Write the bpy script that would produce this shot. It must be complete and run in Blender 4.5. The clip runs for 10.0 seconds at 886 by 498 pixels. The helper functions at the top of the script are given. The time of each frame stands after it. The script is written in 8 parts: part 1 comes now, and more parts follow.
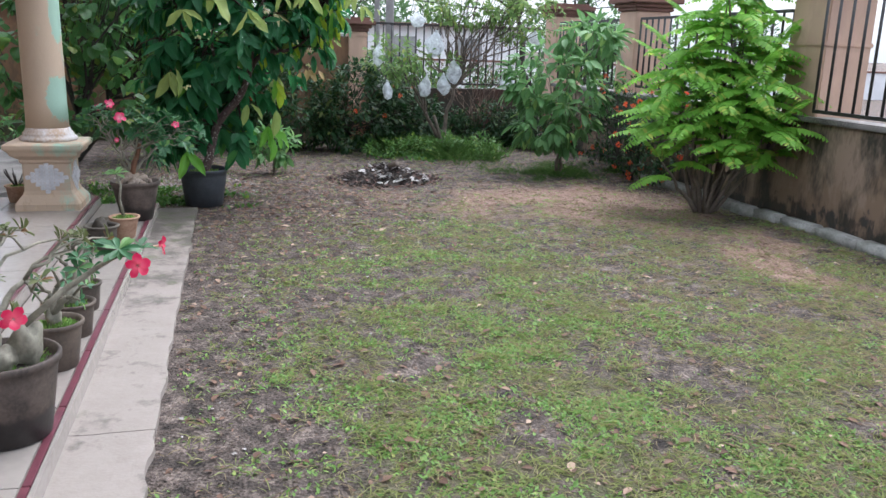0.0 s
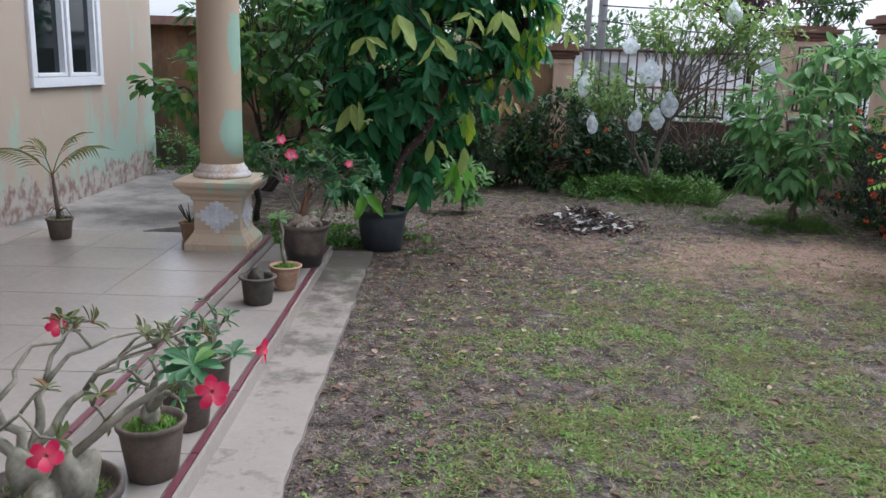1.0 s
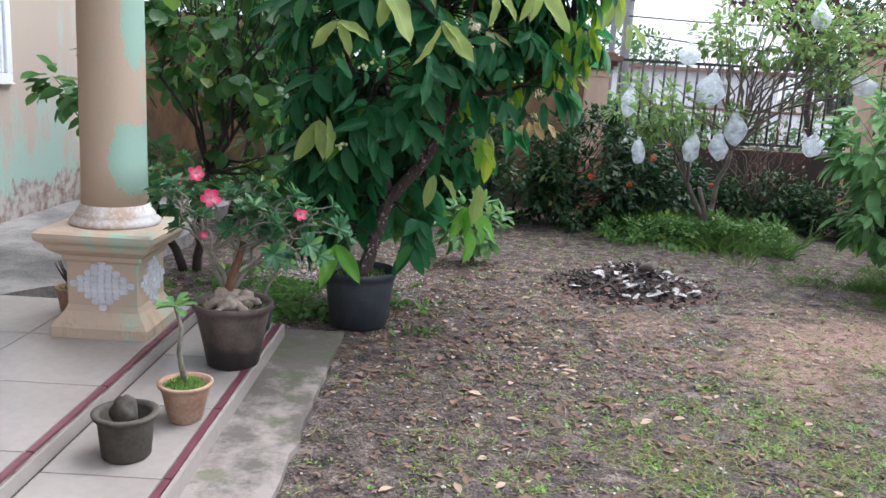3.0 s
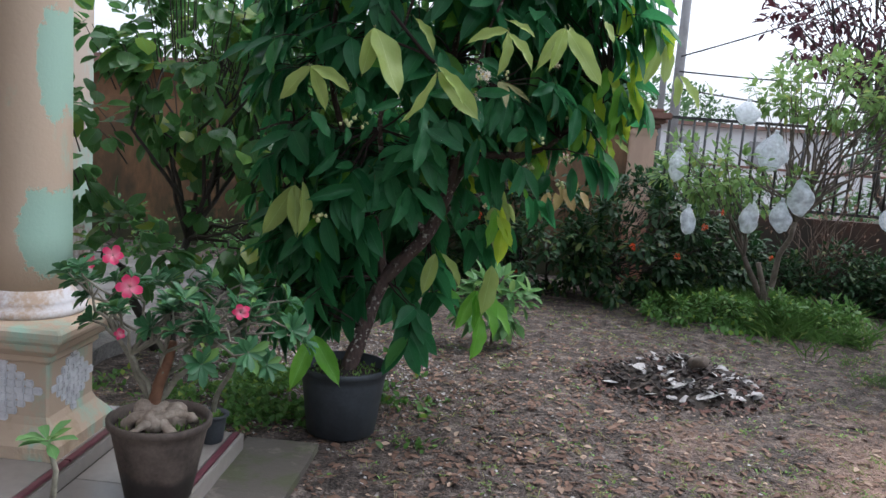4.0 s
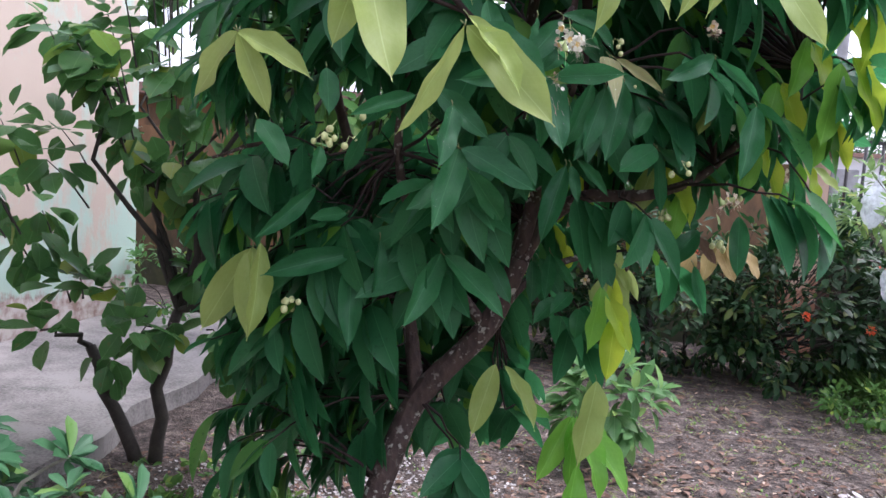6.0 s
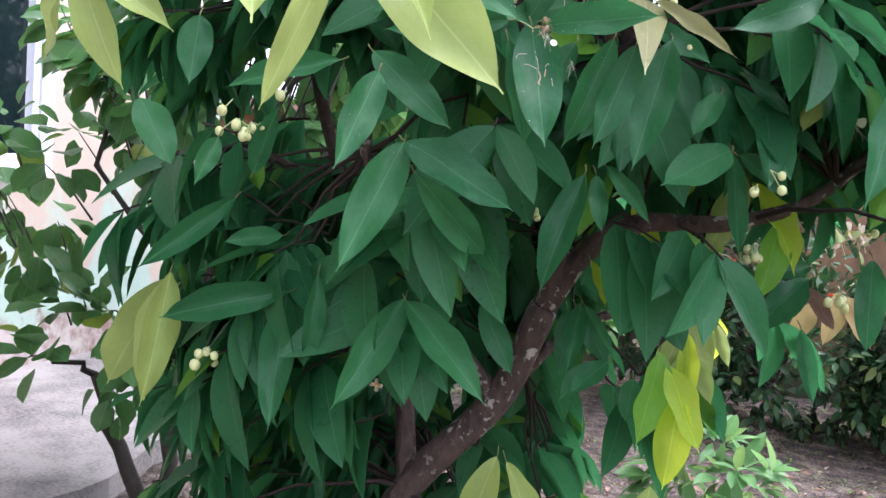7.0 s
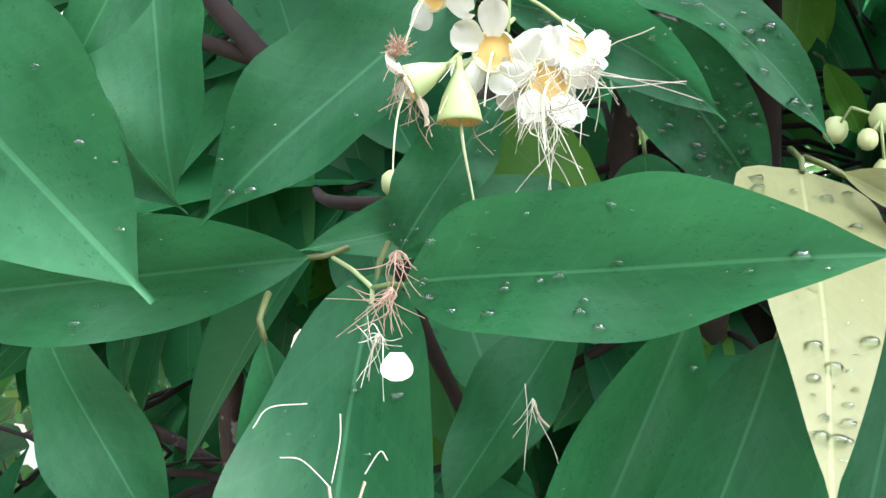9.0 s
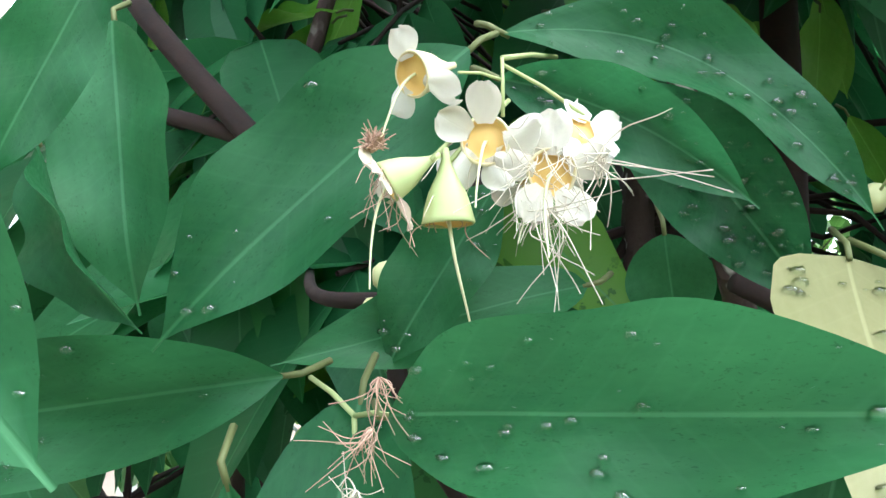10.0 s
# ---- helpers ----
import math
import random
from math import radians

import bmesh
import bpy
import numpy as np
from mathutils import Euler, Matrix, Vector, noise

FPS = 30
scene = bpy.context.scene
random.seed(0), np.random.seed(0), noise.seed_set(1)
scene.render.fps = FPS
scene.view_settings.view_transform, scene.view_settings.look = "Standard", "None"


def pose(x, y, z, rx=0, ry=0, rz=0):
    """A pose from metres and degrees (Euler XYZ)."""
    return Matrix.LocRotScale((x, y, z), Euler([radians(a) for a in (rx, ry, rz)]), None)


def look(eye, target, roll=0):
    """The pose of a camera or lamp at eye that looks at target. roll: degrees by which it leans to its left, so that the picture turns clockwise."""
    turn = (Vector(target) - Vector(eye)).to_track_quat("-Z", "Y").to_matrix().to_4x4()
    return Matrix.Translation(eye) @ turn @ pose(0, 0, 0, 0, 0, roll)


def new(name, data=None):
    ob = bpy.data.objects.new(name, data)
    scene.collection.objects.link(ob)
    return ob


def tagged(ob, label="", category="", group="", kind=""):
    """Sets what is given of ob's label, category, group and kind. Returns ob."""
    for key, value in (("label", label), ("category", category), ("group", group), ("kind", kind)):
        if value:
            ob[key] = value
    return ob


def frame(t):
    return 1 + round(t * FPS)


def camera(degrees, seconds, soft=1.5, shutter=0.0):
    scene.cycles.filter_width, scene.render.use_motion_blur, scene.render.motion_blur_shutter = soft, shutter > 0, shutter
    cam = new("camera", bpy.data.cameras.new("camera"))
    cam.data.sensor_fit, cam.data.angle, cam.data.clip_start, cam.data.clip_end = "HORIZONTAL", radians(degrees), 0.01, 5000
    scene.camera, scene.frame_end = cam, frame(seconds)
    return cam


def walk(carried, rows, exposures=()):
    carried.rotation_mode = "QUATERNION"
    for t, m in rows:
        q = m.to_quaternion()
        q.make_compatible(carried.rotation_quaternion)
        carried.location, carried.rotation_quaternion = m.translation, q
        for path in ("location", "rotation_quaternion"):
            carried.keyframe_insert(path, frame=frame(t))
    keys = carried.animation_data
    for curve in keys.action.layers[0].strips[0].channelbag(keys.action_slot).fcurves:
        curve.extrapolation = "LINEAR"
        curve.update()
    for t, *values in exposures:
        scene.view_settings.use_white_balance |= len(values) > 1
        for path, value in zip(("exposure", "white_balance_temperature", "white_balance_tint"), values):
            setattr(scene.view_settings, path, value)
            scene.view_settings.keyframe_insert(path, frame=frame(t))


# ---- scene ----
cam = camera(57.4, 10.0)
METRES, EYE, TILT, LEAN, TURN = 7.317, 1.5, 0.0, 0.0, -14.8
ROWS = [
    (0.0, 0.0, 0.0, 0.0, 0.45, -13.98, -1.83),
    (0.5, -0.0101, 0.0628, -0.0026, 11.28, -13.43, -0.66),
    (1.0, -0.006, 0.138, 0.0049, 14.85, -12.7, -1.78),
    (1.5, -0.0252, 0.2038, -0.0046, 12.77, -12.33, -3.17),
    (2.0, -0.0445, 0.2705, -0.003, 14.41, -12.23, -3.12),
    (3.5, -0.086, 0.4741, -0.0027, 16.73, -10.89, -3.77),
    (4.0, -0.0834, 0.5337, 0.0033, 18.92, -8.44, -4.29),
    (4.5, -0.1014, 0.5952, -0.001, 18.43, -7.85, -3.22),
    (5.0, -0.1091, 0.6515, -0.0021, 22.2, -7.19, -2.6),
    (6.5, -0.1438, 0.7987, 0.0003, 31.72, -6.21, -4.51),
    (7.0, -0.141, 0.8472, -0.0026, 37.2, -5.54, -4.95),
    (7.5, -0.1403, 0.8833, 0.0024, 39.62, -3.88, -4.95),
    (8.0, -0.166, 0.9166, 0.0074, 41.34, -0.4, -4.61),
    (8.5, -0.1818, 0.937, 0.017, 44.24, 3.1, -4.62),
    (9.0, -0.1881, 0.9491, 0.0221, 47.01, 5.98, -4.42),
    (9.5, -0.1917, 0.9516, 0.0242, 48.04, 8.11, -3.52),
    (10.0, -0.1912, 0.9532, 0.0255, 48.45, 9.55, -2.84),
]
EXPOSURES = [(0.0, 0.52), (0.5, 0.42), (1.0, 0.06), (1.5, 0.2), (2.0, 0.66), (3.5, 0.65), (4.0, 0.14), (4.5, 0.12), (5.0, 0.32), (6.5, 1.15), (7.0, 1.52), (7.5, 1.75), (8.0, 1.9), (8.5, 1.63), (9.0, 1.95), (10.0, 1.83)]
walk(cam, [(t, pose(0, 0, EYE, TILT, LEAN, TURN) @ pose(METRES * x, METRES * y, METRES * z, 90 + pitch, roll, yaw)) for t, x, y, z, yaw, pitch, roll in ROWS], [(t, stops, 5800, float(np.interp(t, (0.0, 4.0, 5.0, 6.5, 8.0, 9.0, 10.0), (12, 12, 18, 24, 20, 10, 8)))) for t, stops in EXPOSURES])

# ---- world and light ----
world = bpy.data.worlds.new("overcast_sky")
scene.world = world
world.use_nodes = True
wn, wl = world.node_tree.nodes, world.node_tree.links
wn.clear()
sky = wn.new("ShaderNodeTexSky")
sky.sky_type, sky.sun_disc = "NISHITA", False
sky.sun_elevation, sky.sun_rotation = radians(62), radians(60)
sky.air_density, sky.dust_density, sky.ozone_density = 1.0, 7.0, 1.0
pale = wn.new("ShaderNodeHueSaturation")
pale.inputs["Saturation"].default_value = 0.4
pale.inputs["Value"].default_value = 2.5
back = wn.new("ShaderNodeBackground")
back.inputs["Strength"].default_value = 0.15
haze = wn.new("ShaderNodeMix")
haze.data_type = "RGBA"
haze.inputs[0].default_value = 0.45
haze.inputs[7].default_value = (9.5, 9.75, 10.0, 1)
wout = wn.new("ShaderNodeOutputWorld")
wl.new(sky.outputs[0], pale.inputs["Color"])
wl.new(pale.outputs[0], haze.inputs[6])
wl.new(haze.outputs[2], back.inputs["Color"])
wl.new(back.outputs[0], wout.inputs["Surface"])

sun_data = bpy.data.lights.new("sun", "SUN")
sun_data.energy, sun_data.angle, sun_data.color = 0.35, radians(60), (1.0, 0.98, 0.96)
sun = new("sun", sun_data)
sun.matrix_world = look((30 * math.sin(radians(60)) * 0.53, 30 * math.cos(radians(60)) * 0.53, 30), (0, 0, 0))

# ---- materials ----


def material(name):
    m = bpy.data.materials.new(name)
    m.use_nodes = True
    m.node_tree.nodes.clear()
    return m


class Nodes:
    """Short hand for building a node tree."""

    def __init__(self, m):
        self.t = m.node_tree

    def add(self, kind, props=None, **ins):
        n = self.t.nodes.new("ShaderNode" + kind)
        props = props or {}
        if "data_type" in props:
            n.data_type = props["data_type"]
        if "operation" in props:
            n.operation = props["operation"]
        if "attribute_name" in props:
            n.attribute_name = props["attribute_name"]
        for k, v in ins.items():
            self.put(n, k.replace("_", " "), v)
        return n

    def put(self, n, key, v):
        sock = n.inputs[int(key[1:])] if key[0] == "i" and key[1:].isdigit() else n.inputs[key]
        if isinstance(v, bpy.types.NodeSocket):
            self.t.links.new(v, sock)
        else:
            sock.default_value = v

    def coord(self, kind="Object"):
        return self.add("TexCoord").outputs[kind]

    def noise(self, scale, detail=4.0, rough=0.6, vec=None, stretch=None):
        vec = vec or self.coord()
        if stretch:
            vec = self.add("Mapping", Vector=vec, Scale=stretch).outputs[0]
        return self.add("TexNoise", Vector=vec, Scale=scale, Detail=detail, Roughness=rough).outputs[0]

    def ramp(self, fac, *stops):
        r = self.add("ValToRGB", Fac=fac)
        e = r.color_ramp.elements
        while len(e) < len(stops):
            e.new(0.5)
        for el, (p, c) in zip(e, stops):
            el.position, el.color = p, (*c, 1) if len(c) == 3 else c
        return r.outputs[0]

    def step(self, fac, a, b):
        return self.add("MapRange", Value=fac, From_Min=a, From_Max=b).outputs[0]

    def math(self, op, a, b=0.0):
        return self.add("Math", {"operation": op}, i0=a, i1=b).outputs[0]

    def mix(self, fac, a, b):
        n = self.add("Mix", {"data_type": "RGBA"})
        for i, v in ((0, fac), (6, a), (7, b)):
            if isinstance(v, bpy.types.NodeSocket):
                self.t.links.new(v, n.inputs[i])
            else:
                n.inputs[i].default_value = v if i == 0 else (*v, 1)
        return n.outputs[2]

    def bump(self, height, strength=0.3, dist=0.01):
        return self.add("Bump", Height=height, Strength=strength, Distance=dist).outputs[0]

    def out(self, shader):
        self.t.links.new(shader, self.add("OutputMaterial").inputs[0])

    def surface(self, color, rough=0.7, bump=None, **more):
        p = self.add("BsdfPrincipled", **more)
        self.put(p, "Base Color", color if isinstance(color, bpy.types.NodeSocket) else (*color, 1))
        self.put(p, "Roughness", rough)
        if bump:
            self.put(p, "Normal", bump)
        return p.outputs[0]


def mottled(name, dark, light, scale=6.0, rough=0.75, fine=80.0, depth=0.004, strength=0.4, metal=0.0, spread=(0.3, 0.7)):
    m = material(name)
    n = Nodes(m)
    big, small = n.noise(scale, 5), n.noise(fine, 3)
    both = n.math("ADD", n.math("MULTIPLY", big, 0.65), n.math("MULTIPLY", small, 0.35))
    col = n.ramp(both, (spread[0], dark), (spread[1], light))
    n.out(n.surface(col, n.math("ADD", n.math("MULTIPLY", small, 0.25), rough - 0.12), n.bump(both, strength, depth), Metallic=metal))
    return m


def leaf_material(name, base, pale_tone, rough=0.38, glow=0.35, vein=0.5, young=None, age=0.0, spots=0.0):
    """A leaf: midrib and side veins along its own coordinates, tone by piece, light through the blade."""
    m = material(name)
    n = Nodes(m)
    uv = n.coord("UV")
    sep = n.add("SeparateXYZ", Vector=uv)
    u, v = sep.outputs[0], sep.outputs[1]
    across = n.math("ABSOLUTE", n.math("SUBTRACT", u, 0.5))
    rib = n.step(across, 0.016, 0.006)
    lines = n.math("FRACT", n.math("SUBTRACT", n.math("MULTIPLY", v, 13.0), n.math("MULTIPLY", across, 5.0)))
    side = n.step(n.math("ABSOLUTE", n.math("SUBTRACT", lines, 0.5)), 0.1, 0.0)
    tone = n.math("FRACT", n.math("ADD", n.add("ObjectInfo").outputs["Random"], n.add("NewGeometry").outputs["Random Per Island"]))
    mott = n.noise(14.0, 3)
    col = n.mix(n.math("ADD", n.math("MULTIPLY", tone, 0.6), n.math("MULTIPLY", n.step(mott, 0.3, 0.7), 0.4)), base, pale_tone)
    if young:
        col = n.mix(n.step(tone, 0.86, 0.97), col, young)
    if age:
        col = n.mix(n.math("MULTIPLY", n.step(n.noise(30.0, 2), 0.6, 0.7), age), col, (0.16, 0.1, 0.03))
    if spots:
        col = n.mix(n.math("MULTIPLY", n.math("MULTIPLY", n.step(n.noise(95.0, 3), 0.6, 0.635), n.step(n.noise(9.0, 2), 0.47, 0.56)), spots), col, tuple(c * 0.35 for c in base))
    pale_rib = tuple(min(1.0, c * 1.6 + 0.05) for c in pale_tone)
    col = n.mix(n.math("MULTIPLY", rib, vein), col, pale_rib)
    col = n.mix(n.math("MULTIPLY", side, vein * 0.13), col, pale_rib)
    height = n.math("ADD", n.math("MULTIPLY", rib, -0.7), n.math("ADD", n.math("MULTIPLY", side, -0.05), n.math("MULTIPLY", n.noise(5.0, 2), 1.2)))
    bump = n.bump(height, 0.22, 0.0015)
    top = n.surface(col, n.math("ADD", rough - 0.14, n.math("MULTIPLY", n.step(n.noise(26.0, 4, 0.7), 0.3, 0.7), 0.28)), bump, Specular_IOR_Level=0.27)
    thin = n.add("BsdfTranslucent", Color=n.mix(0.4, col, tuple(min(1.0, c * 2.2) for c in pale_tone)))
    n.out(n.add("MixShader", i0=glow, i1=top, i2=thin.outputs[0]).outputs[0])
    return m


def wall_material(name, paint, old, damp, rub, base_z, top_z, drip=0.5, soot=0.0, worn_at=0.72, weather=None, flakes=()):
    """Old house paint: worn through to an older coat, damp and bare plaster near its foot."""
    m = material(name)
    n = Nodes(m)
    c = n.coord()
    z = n.add("SeparateXYZ", Vector=c).outputs[2]
    big, fine = n.noise(1.3, 5, 0.65), n.noise(45.0, 4)
    streak = n.noise(3.4, 5, 0.65, stretch=(1.0, 1.0, 0.32))
    col = n.mix(n.math("MULTIPLY", big, 0.6), paint, tuple(x * 0.8 for x in paint))
    h = n.add("MapRange", Value=z, From_Min=base_z, From_Max=top_z, To_Min=1.0, To_Max=0.0).outputs[0]
    wear = n.math("ADD", n.math("MULTIPLY", streak, 0.9), n.math("ADD", n.math("MULTIPLY", h, drip), n.math("MULTIPLY", n.noise(11.0, 5, 0.7), 0.22)))
    if weather:
        axis, a, b, gain = weather
        side = n.add("MapRange", Value=n.add("SeparateXYZ", Vector=c).outputs[axis], From_Min=a, From_Max=b, To_Min=0.0, To_Max=gain).outputs[0]
        wear = n.math("ADD", wear, side)
    worn = n.step(wear, worn_at + 0.03, worn_at + 0.15)
    for fx, fz, wide, tall in flakes:
        dx = n.math("POWER", n.math("DIVIDE", n.math("SUBTRACT", n.add("SeparateXYZ", Vector=c).outputs[0], fx), wide), 2.0)
        dz = n.math("POWER", n.math("DIVIDE", n.math("SUBTRACT", z, fz), tall), 2.0)
        ragged = n.math("ADD", n.math("MULTIPLY", n.noise(14.0, 5, 0.7), 2.4), n.math("MULTIPLY", n.math("ADD", dx, dz), -1.0))
        worn = n.math("MAXIMUM", worn, n.step(ragged, 0.32, 0.46))
    col = n.mix(worn, col, old)
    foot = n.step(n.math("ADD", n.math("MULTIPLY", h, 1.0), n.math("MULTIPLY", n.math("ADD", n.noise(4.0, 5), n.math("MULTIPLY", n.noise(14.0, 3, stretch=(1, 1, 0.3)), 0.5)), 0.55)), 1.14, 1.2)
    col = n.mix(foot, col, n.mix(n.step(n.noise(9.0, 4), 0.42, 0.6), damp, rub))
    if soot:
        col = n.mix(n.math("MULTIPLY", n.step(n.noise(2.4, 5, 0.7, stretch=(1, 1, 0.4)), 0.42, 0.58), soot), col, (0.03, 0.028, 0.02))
    height = n.math("ADD", n.math("MULTIPLY", fine, 0.5), n.math("ADD", n.math("MULTIPLY", worn, -0.25), n.math("MULTIPLY", foot, -0.8)))
    n.out(n.surface(col, 0.82, n.bump(height, 0.5, 0.006)))
    return m


def plain(name, color, rough=0.5, metal=0.0, **more):
    m = material(name)
    n = Nodes(m)
    f = n.noise(40.0, 3)
    n.out(n.surface(n.mix(f, tuple(c * 0.85 for c in color), tuple(min(1, c * 1.12) for c in color)), n.math("ADD", rough - 0.06, n.math("MULTIPLY", f, 0.15)), None, Metallic=metal, **more))
    return m


M_WALL = wall_material("house_paint", (0.44, 0.365, 0.295), (0.33, 0.44, 0.37), (0.42, 0.385, 0.35), (0.22, 0.15, 0.125), 0.05, 1.35, 0.28, 0.0, 0.735, (1, 7.0, 11.4, 0.2))
M_COLUMN = wall_material("column_paint", (0.5, 0.385, 0.28), (0.32, 0.47, 0.37), (0.52, 0.4, 0.28), (0.4, 0.3, 0.2), -0.6, 2.6, 0.12, 0.0, 0.725, (0, -1.5, -1.24, 0.17), ((-1.275, 1.02, 0.1, 0.19), (-1.265, 1.66, 0.045, 0.22)))
# Near-black coats: stains, with the wall's shade behind the hedge in the colour.
M_FOOT = wall_material("stained_shaded_plaster", (0.075, 0.035, 0.022), (0.05, 0.028, 0.02), (0.03, 0.03, 0.015), (0.02, 0.022, 0.012), -0.2, 1.2, 0.4, 0.8)
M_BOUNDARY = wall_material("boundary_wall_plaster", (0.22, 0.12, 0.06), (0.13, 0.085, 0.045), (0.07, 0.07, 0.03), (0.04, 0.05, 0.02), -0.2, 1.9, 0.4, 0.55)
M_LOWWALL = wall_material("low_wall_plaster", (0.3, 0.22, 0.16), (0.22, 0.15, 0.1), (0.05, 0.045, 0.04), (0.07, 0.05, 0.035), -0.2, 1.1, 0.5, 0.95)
M_PILLAR = wall_material("pillar_paint", (0.62, 0.42, 0.31), (0.5, 0.36, 0.28), (0.4, 0.2, 0.13), (0.3, 0.14, 0.09), 0.0, 2.4, 0.2, 0.15)
M_CAP = mottled("pillar_cap_terracotta", (0.09, 0.045, 0.035), (0.24, 0.12, 0.09), 3, 0.8)
M_CONCRETE = mottled("worn_concrete", (0.07, 0.065, 0.06), (0.26, 0.245, 0.23), 2.2, 0.85, 60, 0.006, 0.6, 0, (0.36, 0.56))


def apron_material():
    """Pale cement, blackened and mossy in patches, most under the plants at its far end."""
    m = material("stained_cement_apron")
    n = Nodes(m)
    big, mid, fine = n.noise(2.6, 5, 0.65), n.noise(14.0, 5, 0.7), n.noise(70.0, 3)
    y = n.add("SeparateXYZ", Vector=n.coord()).outputs[1]
    col = n.mix(mid, (0.2, 0.172, 0.15), (0.29, 0.255, 0.228))
    damp = n.add("MapRange", Value=y, From_Min=4.2, From_Max=7.4, To_Min=0.0, To_Max=0.2).outputs[0]
    stain = n.math("ADD", n.math("ADD", n.math("MULTIPLY", big, 0.6), n.math("MULTIPLY", mid, 0.4)), damp)
    col = n.mix(n.math("MULTIPLY", n.step(stain, 0.54, 0.66), 0.85), col, n.mix(fine, (0.03, 0.027, 0.022), (0.1, 0.085, 0.07)))
    col = n.mix(n.math("MULTIPLY", n.step(n.math("ADD", n.noise(6.0, 4), damp), 0.66, 0.76), 0.6), col, (0.06, 0.075, 0.025))
    n.out(n.surface(col, n.math("ADD", 0.5, n.math("MULTIPLY", fine, 0.3)), n.bump(n.math("ADD", n.math("MULTIPLY", mid, 0.7), n.math("MULTIPLY", fine, 0.4)), 0.6, 0.006)))
    return m


M_APRON = apron_material()
M_TILE = mottled("cream_glazed_tile", (0.24, 0.216, 0.194), (0.3, 0.272, 0.246), 1.5, 0.2, 25, 0.0005, 0.1)
M_RED = mottled("maroon_edge_tile", (0.075, 0.022, 0.032), (0.16, 0.05, 0.065), 9, 0.35, 60, 0.001, 0.2)
M_ORNAMENT = mottled("flaking_white_relief", (0.42, 0.42, 0.44), (0.72, 0.72, 0.74), 14, 0.85, 120, 0.004, 0.8)
M_RING = mottled("flaking_ring_paint", (0.44, 0.33, 0.24), (0.62, 0.6, 0.6), 7, 0.85, 60, 0.003, 0.6, 0, (0.42, 0.58))
M_FRAME = plain("white_window_frame", (0.72, 0.74, 0.78), 0.35)
M_IRON = mottled("black_painted_iron", (0.012, 0.012, 0.013), (0.035, 0.032, 0.03), 20, 0.45, 90, 0.001, 0.3)
M_POT_BLACK = mottled("dusty_black_plastic", (0.016, 0.019, 0.024), (0.06, 0.07, 0.08), 7, 0.55, 70, 0.001, 0.2)
M_POT_BROWN = mottled("weathered_brown_pot", (0.035, 0.028, 0.023), (0.15, 0.115, 0.09), 6, 0.75, 60, 0.003, 0.4)


def wet_pot_material():
    """Brown glaze, wet and blackened from below up to an uneven line."""
    m = material("wet_brown_pot")
    n = Nodes(m)
    z = n.add("SeparateXYZ", Vector=n.coord()).outputs[2]
    big, fine = n.noise(9.0, 5), n.noise(70.0, 3)
    col = n.ramp(n.math("ADD", n.math("MULTIPLY", big, 0.7), n.math("MULTIPLY", fine, 0.3)), (0.32, (0.035, 0.027, 0.023)), (0.7, (0.15, 0.115, 0.095)))
    wet = n.step(n.math("ADD", z, n.math("MULTIPLY", big, 0.09)), 0.27, 0.24)
    col = n.mix(n.math("MULTIPLY", wet, 0.85), col, (0.012, 0.01, 0.01))
    n.out(n.surface(col, n.math("SUBTRACT", 0.75, n.math("MULTIPLY", wet, 0.25)), n.bump(fine, 0.3, 0.002)))
    return m


M_POT_WET = wet_pot_material()
M_ROOT = mottled("pale_twisted_root", (0.16, 0.11, 0.08), (0.5, 0.42, 0.34), 18, 0.8, 90, 0.004, 0.7)
M_TRUNK_RED = mottled("red_brown_trunk", (0.1, 0.045, 0.025), (0.26, 0.13, 0.075), 12, 0.8, 80, 0.003, 0.6)
M_POT_TAN = mottled("worn_clay_pot", (0.2, 0.1, 0.06), (0.46, 0.32, 0.22), 9, 0.85, 70, 0.004, 0.6)
M_POT_MOSS = mottled("mossy_cement_pot", (0.02, 0.018, 0.014), (0.1, 0.085, 0.065), 9, 0.85, 70, 0.004, 0.6)
M_SOIL = mottled("dark_potting_soil", (0.012, 0.01, 0.008), (0.05, 0.038, 0.028), 20, 0.95, 120, 0.01, 0.9)
M_MOSS = mottled("green_moss", (0.02, 0.05, 0.01), (0.09, 0.16, 0.025), 25, 0.9, 160, 0.008, 0.9)


def lichen_bark(name, dark, light, lichen):
    """Scaly bark with round pale lichen crusts."""
    m = material(name)
    n = Nodes(m)
    plates = n.add("TexVoronoi", Scale=55.0, Vector=n.add("Mapping", Vector=n.coord(), Scale=(1, 1, 0.45)).outputs[0]).outputs["Distance"]
    big, fine = n.noise(11.0, 5), n.noise(120.0, 3)
    col = n.mix(n.math("ADD", n.math("MULTIPLY", big, 0.6), n.math("MULTIPLY", plates, 0.6)), dark, light)
    crust = n.math("MULTIPLY", n.step(n.noise(42.0, 2), 0.58, 0.64), n.step(n.noise(5.0, 2), 0.42, 0.55))
    col = n.mix(n.math("MULTIPLY", crust, 0.8), col, lichen)
    h = n.math("ADD", n.math("MULTIPLY", plates, 0.8), n.math("ADD", n.math("MULTIPLY", fine, 0.3), n.math("MULTIPLY", crust, 0.2)))
    n.out(n.surface(col, 0.85, n.bump(h, 0.9, 0.008)))
    return m


